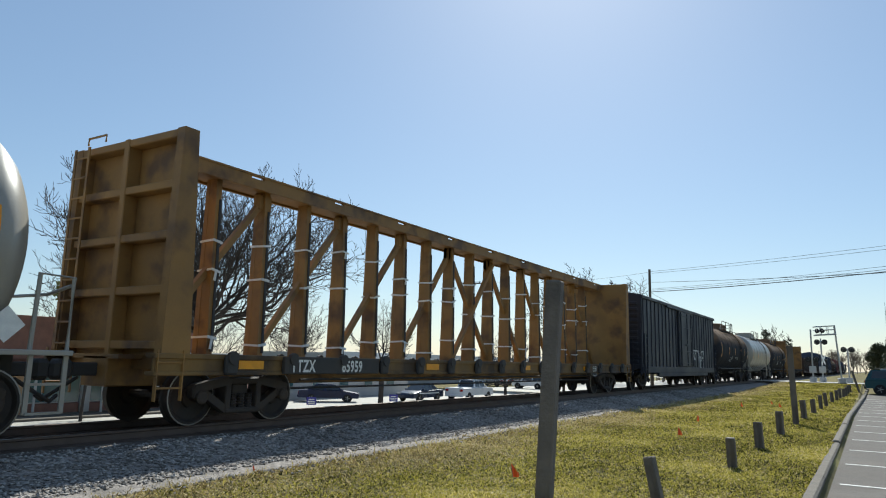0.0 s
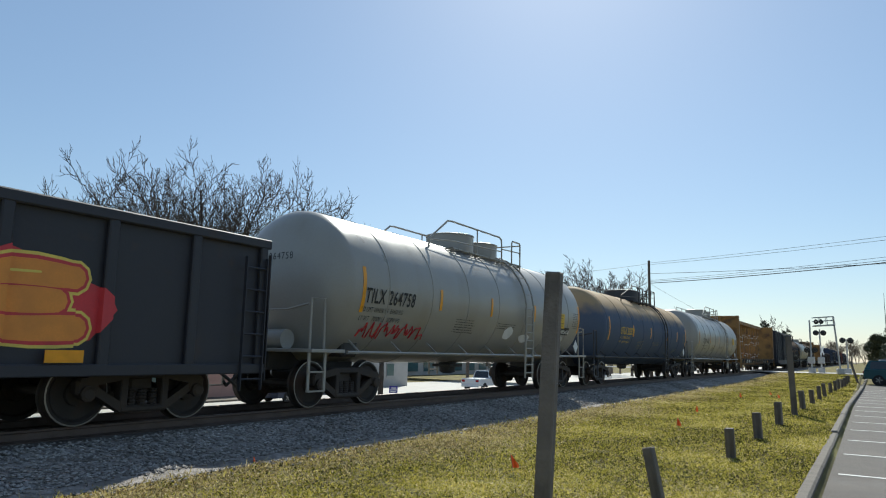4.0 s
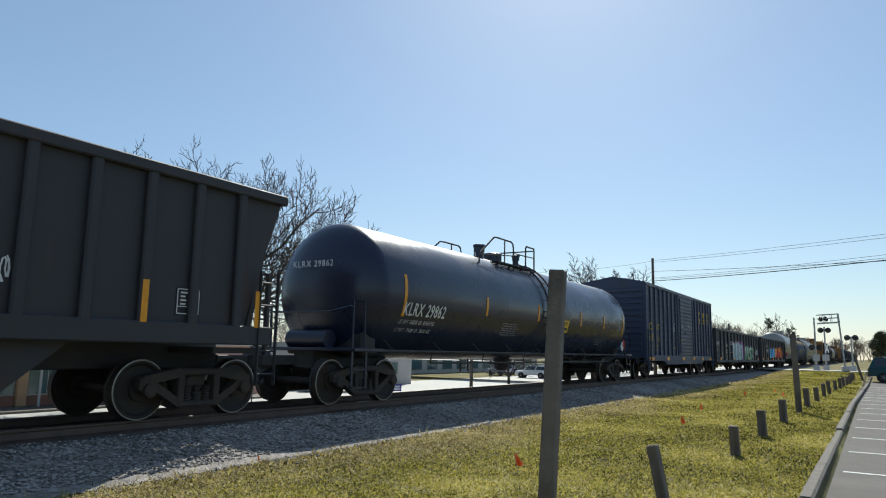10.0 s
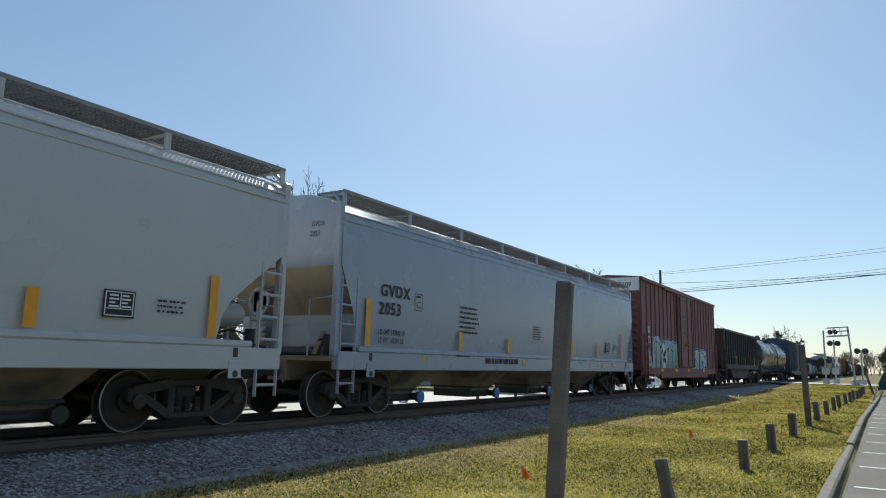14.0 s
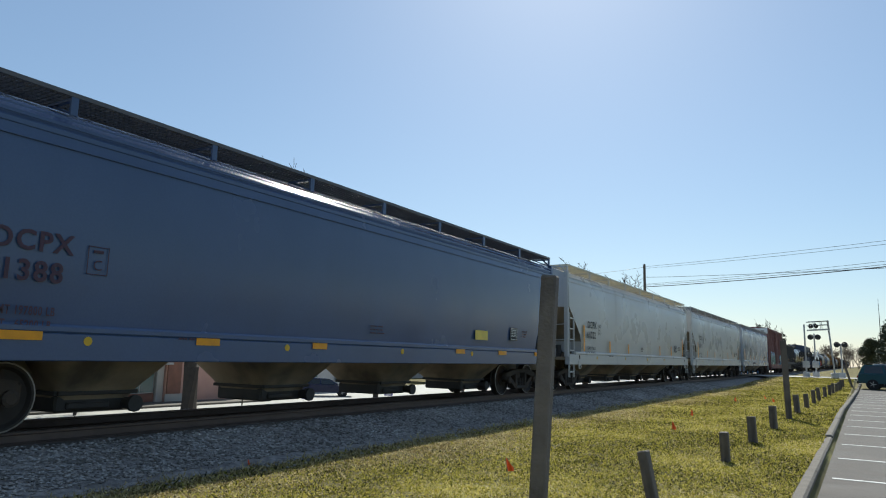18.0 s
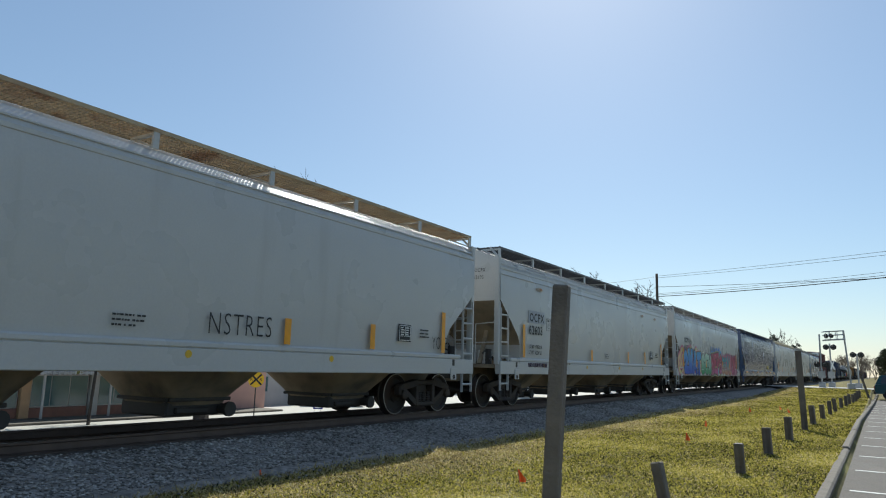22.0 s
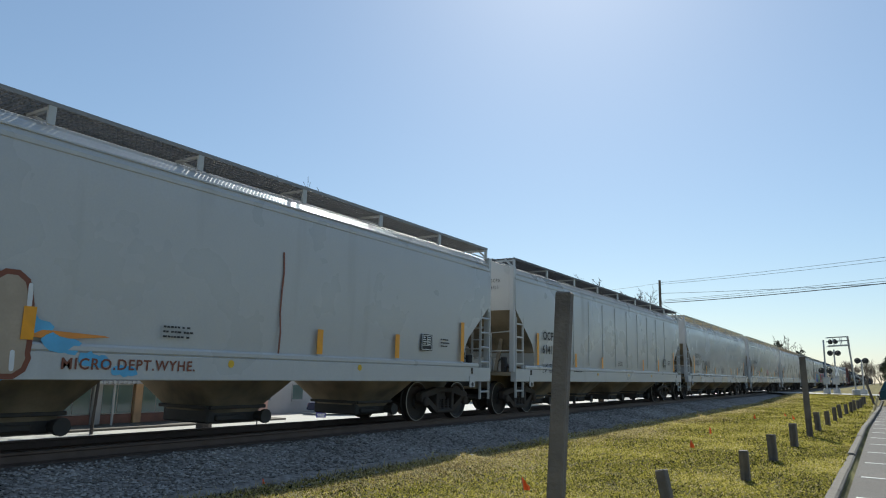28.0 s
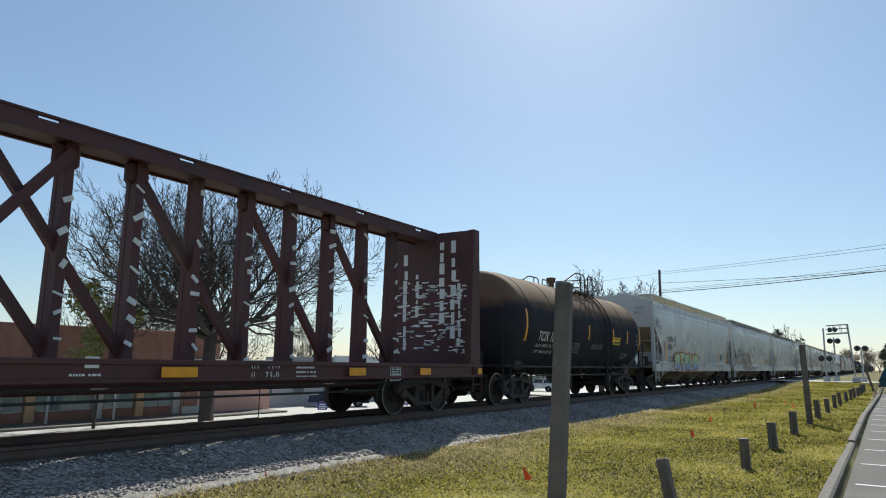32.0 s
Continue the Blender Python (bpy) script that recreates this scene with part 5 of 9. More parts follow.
# ---- the train, from its front to its rear ----
hopper_white = material("hopper white paint", (0.49, 0.492, 0.485), 0.3, 0, 0.05, 0.6, 30, 0.04, dirt=(0.36, 0.355, 0.34), dirt_at=0.6, dirt_scale=1.3, streak=0.1)
hopper_grey = material("hopper grey paint", (0.46, 0.47, 0.485), 0.24, 0, 0.05, 0.6, 30, 0.04, dirt=(0.35, 0.355, 0.36), dirt_at=0.62, dirt_scale=1.3, streak=0.1)
hopper_blue = material("hopper blue-grey paint", (0.065, 0.105, 0.205), 0.2, 0, 0.08, 0.6, 30, 0.05, dirt=(0.058, 0.092, 0.175), dirt_at=0.6, dirt_scale=0.8, streak=0.2)
hopper_slate = material("hopper cool grey paint", (0.31, 0.35, 0.42), 0.24, 0, 0.05, 0.6, 30, 0.04, dirt=(0.26, 0.285, 0.33), dirt_at=0.62, dirt_scale=1.3, streak=0.1)
belly_tan = material("dusty belly", (0.28, 0.225, 0.155), 0.8, 0, 0.25, 1.2, 30, 0.1, dirt=(0.08, 0.07, 0.055), dirt_at=0.5, dirt_scale=0.9)
tank_grey = material("tank light grey paint", (0.325, 0.306, 0.272), 0.35, 0, 0.08, 0.7, 30, 0.04, dirt=(0.26, 0.23, 0.18), dirt_at=0.57, dirt_scale=0.7, streak=0.3)
# tan top: settled dust, with the sun on the upper half painted in
tank_slate = material("tank slate paint", (0.08, 0.105, 0.16), 0.7, 0, 0.12, 0.7, 30, 0.04, lit_dust=((0.40, 0.28, 0.15), 2.75, 3.25), spec=0.2)
faded_yellow = material("faded yellow lettering", (0.55, 0.36, 0.05), 0.65, 0, 0.2, 6, 50, 0.02)
dim_yellow = material("faded yellow print", (0.22, 0.18, 0.08), 0.7, 0, 0.2, 8, 50, 0.02)
dim_white = material("faded white print", (0.38, 0.38, 0.38), 0.7, 0, 0.2, 8, 50, 0.02)
tank_fit = material("dark dome paint", (0.04, 0.042, 0.05), 0.6, 0, 0.2, 2, 30, 0.1)
tank_black = material("tank black paint", (0.016, 0.021, 0.045), 0.27, 0, 0.1, 0.7, 30, 0.02)
tank_sooty = material("tank dull black paint", (0.034, 0.034, 0.04), 0.85, 0, 0.2, 0.7, 30, 0.05, lit_dust=((0.19, 0.12, 0.075), 2.75, 3.2), spec=0.15)
box_blue = material("box car dark blue paint", (0.036, 0.052, 0.1), 0.5, 0, 0.12, 0.8, 30, 0.06, dirt=(0.04, 0.045, 0.06), dirt_at=0.55)
box_night = material("box car blue-black paint", (0.018, 0.022, 0.036), 0.55, 0, 0.15, 0.8, 30, 0.06, dirt=(0.03, 0.026, 0.024), dirt_at=0.6)
box_maroon = material("box car maroon paint", (0.19, 0.075, 0.07), 0.6, 0, 0.14, 0.8, 30, 0.06, dirt=(0.13, 0.055, 0.048), dirt_at=0.55, streak=0.3)
gon_black = material("gondola black paint", (0.032, 0.032, 0.04), 0.6, 0, 0.2, 0.8, 30, 0.08, dirt=(0.06, 0.035, 0.025), dirt_at=0.62)
gon_brown = material("gondola brown paint", (0.05, 0.03, 0.028), 0.65, 0, 0.2, 0.8, 30, 0.08, dirt=(0.03, 0.025, 0.025), dirt_at=0.52)
coal_blue = material("open hopper dark paint", (0.042, 0.041, 0.047), 0.65, 0, 0.25, 0.8, 30, 0.08, dirt=(0.075, 0.038, 0.022), dirt_at=0.6, dirt_scale=1.1, streak=0.4)
beam_yellow = material("centerbeam yellow paint", (0.29, 0.155, 0.045), 0.65, 0, 0.25, 1.2, 30, 0.06, dirt=(0.095, 0.052, 0.03), dirt_at=0.49, dirt_scale=1.5)
beam_sill = material("centerbeam stained sill", (0.20, 0.115, 0.035), 0.7, 0, 0.3, 1.2, 30, 0.08, dirt=(0.035, 0.024, 0.018), dirt_at=0.42, dirt_scale=1.1)
beam_red = material("centerbeam oxide red paint", (0.085, 0.03, 0.028), 0.65, 0, 0.18, 1.2, 30, 0.06, dirt=(0.05, 0.025, 0.022), dirt_at=0.54)
scrap_white = material("torn white wrap", (0.75, 0.75, 0.72), 0.7, 0, 0.1, 8, 50, 0.1)

patch_grey = material("repainted patch", (0.36, 0.38, 0.42), 0.5, 0, 0.05, 2, 30, 0.02)

faded_ink = material("faded maroon lettering", (0.07, 0.04, 0.06), 0.7, 0, 0.2, 8, 50, 0.02)
cap_blue = material("blue plastic cap", (0.05, 0.22, 0.55), 0.4, 0, 0.1, 5, 30, 0.02)

# far ahead, already past the crossing
u = 48.9
AHEAD = ["tank_sooty", "tank_grey", "tank_sooty", "beam", "gon", "gon", "box", "coal", "box", "gon", "tank_sooty", "box", "coal", "gon", "box", "tank_grey", "coal"]
for k, what in enumerate(AHEAD):
    n = {"beam": 24.6, "gon": 18.5, "box": 17.6, "coal": 17.6}.get(what, 15.4)
    if what == "beam":
        centre_beam(u, u + n, beam_yellow, "weathered yellow centerbeam flatcar far along the train")
    elif what == "gon":
        gondola(u, u + n, gon_brown, "brown steel gondola far along the train")
    elif what == "box":
        box_car(u, u + n, box_maroon if k % 2 else box_blue, "dark steel box car far along the train", 4.4, "plain")
    elif what == "coal":
        open_hopper(u, u + n, coal_blue, "dark open-top hopper far along the train")
    else:
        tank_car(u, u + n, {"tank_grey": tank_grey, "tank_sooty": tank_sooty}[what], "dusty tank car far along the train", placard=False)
    u += n

box_dark, box_dark_h, box_dark_x = box_car(30.07, 48.9, box_night, "dark blue steel box car with white graffiti tags", 4.35, "plain")
beam1, beam1_h, beam1_x = centre_beam(5.02, 30.07, beam_yellow, "weathered yellow centerbeam flatcar, empty, with torn straps", True, wrap=scrap_white, sill_paint=beam_sill)
tank1 = tank_car(-12.55, 5.02, tank_grey, "light grey tank car with black lettering and dome platform", "TILX", "264742", black_letters, rail=tank_grey, inset=0.75, dome_y=0.3, mark_u=-8.72)
tank2 = tank_car(-29.7, -12.55, tank_slate, "slate blue tank car with dusty sunlit tan top and yellow lettering", "UTLX", "220924", yellow_letters, small=dim_yellow, top_z=3.93, radius=1.58, fittings=tank_fit, deck=(-1.3, 2.75), rails=(-3.0, -1.05, 0.55, 1.3, 2.75), domes=((0.1, 0.8, 0.42), (1.5, 0.55, 0.48)), step_y=1.9, mark_u=-25.5)
tank3 = tank_car(-45.5, -29.7, tank_grey, "light grey tank car with red and white paint marks", "TILX", "264758", black_letters, rail=tank_grey, mark_u=-42.8, mark_z=2.13)
gon1 = gondola(-66.7, -45.5, gon_black, "black steel gondola with blue and orange graffiti")
gon2 = gondola(-88.45, -66.7, gon_black, "black steel gondola with green and violet graffiti")
csx = box_car(-104.85, -88.1, box_blue, "dark blue ribbed box car with yellow lettering", 4.45, "ribbed")
tank4 = tank_car(-126.0, -104.85, tank_black, "glossy black tank car with white lettering", "KLRX", "29862", white_letters, small=dim_white, fittings=tank_black, inset=1.4, dome_y=-1.6, top_z=3.98, radius=1.54, rail=frame_black, deck=(-0.6, 2.05), rails=(-1.7, -0.7, 0.5, 1.4, 2.05), domes=((0.9, 0.3, 0.28),), valves=((0.2, -0.35, 0.17, 0.4), (0.5, 1.6, 0.12, 0.3)), step_y=1.7, low_rail=True, seams=False, mark_u=-122.4, mark_z=1.91)
coal = open_hopper(-142.7, -126.0, coal_blue, "dark blue-black open-top hopper with ribbed sides")
ns = box_car(-160.6, -143.5, box_maroon, "maroon high box car with grey-green graffiti", 5.05, "plain", ridge=0.12)
HOPPERS = [
    (-180.4, -160.6, hopper_slate, "GVDX", "2053", "light grey covered hopper with smooth sides"),
    (-200.9, -180.4, hopper_white, "OCPX", "61010", "off-white covered hopper with pale chalk tags"),
    (-221.5, -200.9, hopper_white, "OCPX", "61022", "off-white covered hopper with rust streaks"),
    (-241.97, -221.5, hopper_blue, "OCPX", "71388", "blue-grey covered hopper with dark end cut-outs"),
    (-262.2, -241.97, hopper_white, "OCPX", "61048", "off-white covered hopper with bright painted graffiti"),
    (-281.6, -262.2, hopper_white, "OCPX", "62603", "off-white covered hopper with repainted mark"),
    (-301.9, -281.6, hopper_white, "OCPX", "61434", "off-white covered hopper with black scrawled tags"),
    (-321.4, -301.9, hopper_grey, "OCPX", "62535", "pale grey covered hopper with faded print"),
    (-341.6, -321.4, hopper_grey, "OCPX", "61327", "pale grey covered hopper with a black tag"),
    (-361.85, -341.6, hopper_white, "OCPX", "61411", "off-white covered hopper with ribbed side seams"),
    (-382.15, -361.85, hopper_white, "OCPX", "61494", "off-white covered hopper with orange and blue graffiti"),
    (-401.7, -382.15, hopper_white, "OCPX", "62591", "off-white covered hopper with green graffiti along its sill"),
]
# cream paint, lightened for the sun that comes through the grating
board_lit_cream = material("sunlit cream running board", (0.62, 0.57, 0.44), 0.6, 0, 0.12, 2, 40, 0.1, dirt=(0.40, 0.33, 0.22), dirt_at=0.6)
board_dark = material("dark running board", (0.12, 0.12, 0.125), 0.55, 0.3, 0.15, 4, 40, 0.1)
board_rust = material("rusty running board", (0.46, 0.37, 0.25), 0.75, 0, 0.25, 1.5, 40, 0.15, dirt=(0.20, 0.10, 0.05), dirt_at=0.55)
BOARDS = {"62603": board_dark, "71388": board_dark, "61411": board_dark, "62591": board_lit_cream, "61434": board_rust, "62535": board_lit_cream, "61327": board_lit_cream, "61022": board_lit_cream}
HOP = {}
for k, (a, c, paint, mark, num, lab) in enumerate(HOPPERS):
    HOP[num] = covered_hopper(a, c, paint, lab, mark, num, ink=faded_ink if paint is hopper_blue else black_letters, grooves=num[0] in "67" and num[1] != "1" or num == "71388", flat_marks=num == "71388", belly=belly_tan, seed=k + 1,
                              zmark={"61048": 2.7, "61010": 2.53, "62591": 2.36, "2053": 2.47, "62535": 2.40, "62603": 2.5, "61411": 2.21, "61327": 2.26}.get(num, 2.3), pad=patch_grey if num in ("62603", "61434") else None,
                              gap={"61010": 0.5, "61411": 0.42}.get(num, 0.38), shift={"62591": 0.33, "2053": -0.6, "71388": -0.3}.get(num, 0.0), walk_mat=BOARDS.get(num), cap=cap_blue if num == "2053" else None, cut=0.5 if num == "2053" else 1.3, seams=10 if num == "61411" else 0)
tank5 = tank_car(-416.1, -401.7, tank_sooty, "dull black tank car with white lettering and dusty sunlit brown top", "TCIX", "162", white_letters, small=dim_white, top_z=3.99, radius=1.58, rail=frame_black, deck=(-0.15, 1.75), rails=(-1.5, 0.1, 0.95, 1.3, 1.78), domes=(), valves=((0.3, -0.7, 0.15, 0.3), (0.2, 0.8, 0.14, 0.26)), step_y=1.2, low_rail=True, mark_u=-412.68, mark_z=1.89)
beam2, beam2_h, beam2_x = centre_beam(-440.8, -416.1, beam_red, "oxide red centerbeam flatcar, empty, with torn white wrap", False, wrap=scrap_white)


# ---- painted letters, tags and markings on the cars ----
def spray(name, c):
    return material(name, c, 0.55, 0, 0.12, 3, 30, 0.02)


SP = {k: spray("spray " + k, c) for k, c in {
    "mint": (0.42, 0.60, 0.46), "green": (0.05, 0.17, 0.08), "violet": (0.24, 0.09, 0.27), "ice": (0.52, 0.62, 0.66), "skyice": (0.38, 0.50, 0.70), "pink": (0.62, 0.14, 0.28), "black": (0.012, 0.012, 0.014),
    "white": (0.72, 0.72, 0.72), "blue": (0.04, 0.20, 0.62), "sky": (0.12, 0.42, 0.68), "red": (0.58, 0.05, 0.06), "crimson": (0.42, 0.05, 0.09), "orange": (0.75, 0.28, 0.05), "yellow": (0.78, 0.60, 0.12),
    "tan": (0.40, 0.32, 0.24), "maroon": (0.13, 0.05, 0.05), "teal": (0.06, 0.36, 0.36), "leaf": (0.07, 0.40, 0.20), "brown": (0.20, 0.06, 0.03), "sage": (0.34, 0.42, 0.34), "olive": (0.28, 0.36, 0.10), "grey": (0.30, 0.31, 0.33), "rust": (0.40, 0.16, 0.05), "rose": (0.55, 0.16, 0.24), "sand": (0.68, 0.58, 0.24)}.items()}


def local(root, u):
    """Place along the car of the point u of the train."""
    return u - root.matrix_basis.translation.y


def drape(b, root):
    """Lay flat paint over the ribs of a car's side: cut it at their edges and lift what lies on them."""
    if root.name not in RIBS:
        return b
    ys, pw, flat, proud = RIBS[root.name]
    bm = bmesh.new()
    vs = [bm.verts.new(p) for p in b.v]
    for q in b.f:
        bm.faces.new([vs[i] for i in q])
    lo, hi = min(p[1] for p in b.v), max(p[1] for p in b.v)
    x0 = min(p[0] for p in b.v)
    for y in ys:
        for edge in (y - pw - 0.015, y - pw, y + pw, y + pw + 0.015):
            if lo < edge < hi:
                bmesh.ops.bisect_plane(bm, geom=bm.verts[:] + bm.edges[:] + bm.faces[:], dist=1e-5, plane_co=(0, edge, 0), plane_no=(0, 1, 0))
    out = Build()
    bm.verts.index_update()
    for v in bm.verts:
        on_rib = any(abs(v.co.y - y) <= pw + 0.001 for y in ys)
        out.v.append(((proud if on_rib else flat) + v.co.x - x0, v.co.y, v.co.z))
    out.f = [tuple(v.index for v in q.verts) for q in bm.faces]
    bm.free()
    return out


def side_letters(body, size, mat, root, y, z, bold=0.0, wide=1.0):
    """Lettering that follows the ribs of the side."""
    me = text_mesh(body, size, bold, wide)
    b = Build().add([(0.0, y + v.co.x, z + v.co.y) for v in me.vertices], [tuple(p.vertices) for p in me.polygons])
    return part("lettering", drape(b, root), mat, root)


def block(root, y, z, w, h, mat):
    """A plain painted block with cut corners that follows the ribs of the side."""
    c = min(w, h) * 0.25
    pts = [(-w / 2 + c, -h / 2), (w / 2 - c, -h / 2), (w / 2, -h / 2 + c), (w / 2, h / 2 - c), (w / 2 - c, h / 2), (-w / 2 + c, h / 2), (-w / 2, h / 2 - c), (-w / 2, -h / 2 + c)]
    part("emblem_block", drape(Build().add([(0.0, y + p, z + q) for p, q in pts], [tuple(range(8))]), root), mat, root)


# each letter as a few strokes in a unit square
STROKES = {
    "A": ("0,0 .3,.6 .5,1 .75,.55 1,0", ".25,.32 .78,.32"), "B": (".1,0 .08,.95 .7,.95 .8,.7 .2,.52 .9,.4 .8,.05 .1,0",), "C": ("1,.82 .6,1 .1,.75 .05,.3 .5,0 1,.15",),
    "D": (".1,0 .08,.95 .7,.9 1,.5 .7,.08 .1,0",), "E": ("1,.95 .15,.9 .08,.08 1,.05", ".1,.5 .8,.52"), "G": ("1,.85 .5,1 .05,.6 .15,.1 .6,0 1,.2 .95,.45 .6,.45",), "H": (".08,0 .05,1", ".95,0 .92,1", ".1,.5 .9,.5"),
    "I": (".5,0 .5,1",), "J": (".1,.98 .95,.98", ".7,.98 .68,.25 .4,.04 .02,.2"), "K": (".08,0 .08,1", "1,1 .15,.5 1,0"), "L": (".1,1 .08,.05 1,.02",), "M": (".02,0 .1,1 .5,.4 .9,1 1,0",), "N": (".05,0 .08,1 .9,0 .95,1",),
    "n": (".0,.95 .22,.9 .16,0", ".18,.55 .45,.95 .85,.85 .8,.3 1,0"), "O": (".5,1 .05,.7 .1,.2 .5,0 .9,.2 .95,.7 .5,1",), "P": (".1,0 .08,.95 .8,.95 .95,.65 .7,.45 .15,.45",), "Q": (".5,1 .05,.7 .1,.2 .5,0 .9,.2 .95,.7 .5,1", ".6,.3 1,-.05"),
    "R": (".1,0 .08,.95 .8,.95 .9,.65 .15,.5 1,0",), "S": ("1,.85 .5,1 .08,.78 .3,.52 .85,.45 .92,.15 .5,0 0,.12",), "T": ("0,.95 1,.98", ".5,.95 .48,0"), "U": (".05,1 .08,.25 .5,0 .92,.25 .95,1",), "W": ("0,1 .22,0 .5,.65 .78,0 1,1",),
    "X": (".05,0 .95,1", ".05,1 .95,0"), "Y": (".05,1 .5,.5 .95,1", ".5,.5 .5,0"), "2": (".05,.8 .5,1 .92,.7 .1,.05 1,.05",), "!": (".5,1 .5,.4", ".5,.06 .51,.05")}


def fat_stroke(b, pts, r, x, dx):
    """A thick round line in the plane x, slightly swelling along its way; each piece a hair further out."""
    sm = []
    for i in range(len(pts) - 1):
        p0, p1, p2, p3 = pts[max(i - 1, 0)], pts[i], pts[i + 1], pts[min(i + 2, len(pts) - 1)]
        for k in range(4):
            t = k / 4
            sm.append(tuple(0.5 * (2 * p1[j] + (p2[j] - p0[j]) * t + (2 * p0[j] - 5 * p1[j] + 4 * p2[j] - p3[j]) * t * t + (3 * p1[j] - p0[j] - 3 * p2[j] + p3[j]) * t ** 3) for j in (0, 1)))
    sm.append(pts[-1])
    left, right = [], []
    for i, p in enumerate(sm):
        q0, q1 = sm[max(i - 1, 0)], sm[min(i + 1, len(sm) - 1)]
        n = math.hypot(q1[0] - q0[0], q1[1] - q0[1]) or 1.0
        w = r * (0.92 + 0.16 * math.sin(i * 0.7))
        left.append((-(q1[1] - q0[1]) / n * w, (q1[0] - q0[0]) / n * w))
    for i in range(len(sm) - 1):
        (a0, a1), (c0, c1) = left[i], left[i + 1]
        p, q = sm[i], sm[i + 1]
        b.add([(x + dx[0], p[0] + a0, p[1] + a1), (x + dx[0], q[0] + c0, q[1] + c1), (x + dx[0], q[0] - c0, q[1] - c1), (x + dx[0], p[0] - a0, p[1] - a1)], [(0, 1, 2, 3)])
        dx[0] += 0.00002
    for i, p in enumerate(sm):
        if i % 2 == 0 or i == len(sm) - 1:
            b.add([(x + dx[0], p[0] + r * math.cos(k * 0.6283), p[1] + r * math.sin(k * 0.6283)) for k in range(10)], [tuple(range(10))])
            dx[0] += 0.00002


def edgy_stroke(b, pts, r, x, dx):
    """A broad line of straight pieces with square, slightly flared ends, as block letters are sprayed."""
    for i in range(len(pts) - 1):
        p, q = Vector(pts[i]), Vector(pts[i + 1])
        d = q - p
        if d.length < 1e-4:
            continue
        d.normalize()
        n = Vector((-d.y, d.x))
        a, c = p - d * r * (1.0 if i == 0 else 0.72), q + d * r * (1.0 if i == len(pts) - 2 else 0.72)
        w0, w1 = r * (1.14 if i == 0 else 1.0), r * (1.14 if i == len(pts) - 2 else 0.97)
        b.add([(x + dx[0], *(a + n * w0)), (x + dx[0], *(c + n * w1)), (x + dx[0], *(c - n * w1)), (x + dx[0], *(a - n * w0))], [(0, 1, 2, 3)])
        dx[0] += 0.00002


def fade(name, low, high, z0, z1):
    """Spray paint that goes over from one colour to another on its way up."""
    m = material(name, low, 0.55, 0, 0.1, 3, 30, 0.02)
    n, l = m.node_tree.nodes, m.node_tree.links
    tc, sx, mr, mx = n.new("ShaderNodeTexCoord"), n.new("ShaderNodeSeparateXYZ"), n.new("ShaderNodeMapRange"), n.new("ShaderNodeMix")
    nt, ad = n.new("ShaderNodeTexNoise"), n.new("ShaderNodeMath")
    nt.inputs["Scale"].default_value, nt.inputs["Detail"].default_value = 2.5, 4.0
    ad.operation = "MULTIPLY_ADD"
    ad.inputs[1].default_value = 0.5
    l.new(tc.outputs["Object"], nt.inputs["Vector"])
    l.new(nt.outputs["Fac"], ad.inputs[0])
    l.new(tc.outputs["Object"], sx.inputs[0])
    l.new(sx.outputs["Z"], ad.inputs[2])
    mr.inputs["From Min"].default_value, mr.inputs["From Max"].default_value = z0 + 0.25, z1 + 0.25
    l.new(ad.outputs[0], mr.inputs["Value"])
    mx.data_type = "RGBA"
    mx.inputs[6].default_value, mx.inputs[7].default_value = (*low, 1), (*high, 1)
    l.new(mr.outputs[0], mx.inputs[0])
    l.new(mx.outputs[2], n["Principled BSDF"].inputs["Base Color"])
    return m


SP["icefade"] = fade("spray ice fade", (0.42, 0.55, 0.56), (0.62, 0.72, 0.78), 0.9, 2.2)
SP["mintfade"] = fade("spray mint fade", (0.16, 0.36, 0.24), (0.55, 0.72, 0.58), 0.8, 1.9)
SP["bluefade"] = fade("spray blue fade", (0.02, 0.07, 0.45), (0.10, 0.36, 0.62), 1.1, 2.3)
SP["leaffade"] = fade("spray green fade", (0.03, 0.30, 0.10), (0.55, 0.70, 0.58), 1.1, 2.2)
SP["redfade"] = fade("spray crimson fade", (0.52, 0.10, 0.24), (0.44, 0.05, 0.10), 1.2, 1.5)
SP["tealfade"] = fade("spray teal fade", (0.55, 0.25, 0.13), (0.06, 0.30, 0.34), 1.15, 1.75)
SP["stemfade"] = fade("spray blue to green fade", (0.16, 0.22, 0.50), (0.42, 0.55, 0.28), 1.0, 1.55)
SP["sagefade"] = fade("spray sage fade", (0.20, 0.32, 0.20), (0.36, 0.47, 0.44), 0.9, 2.2)


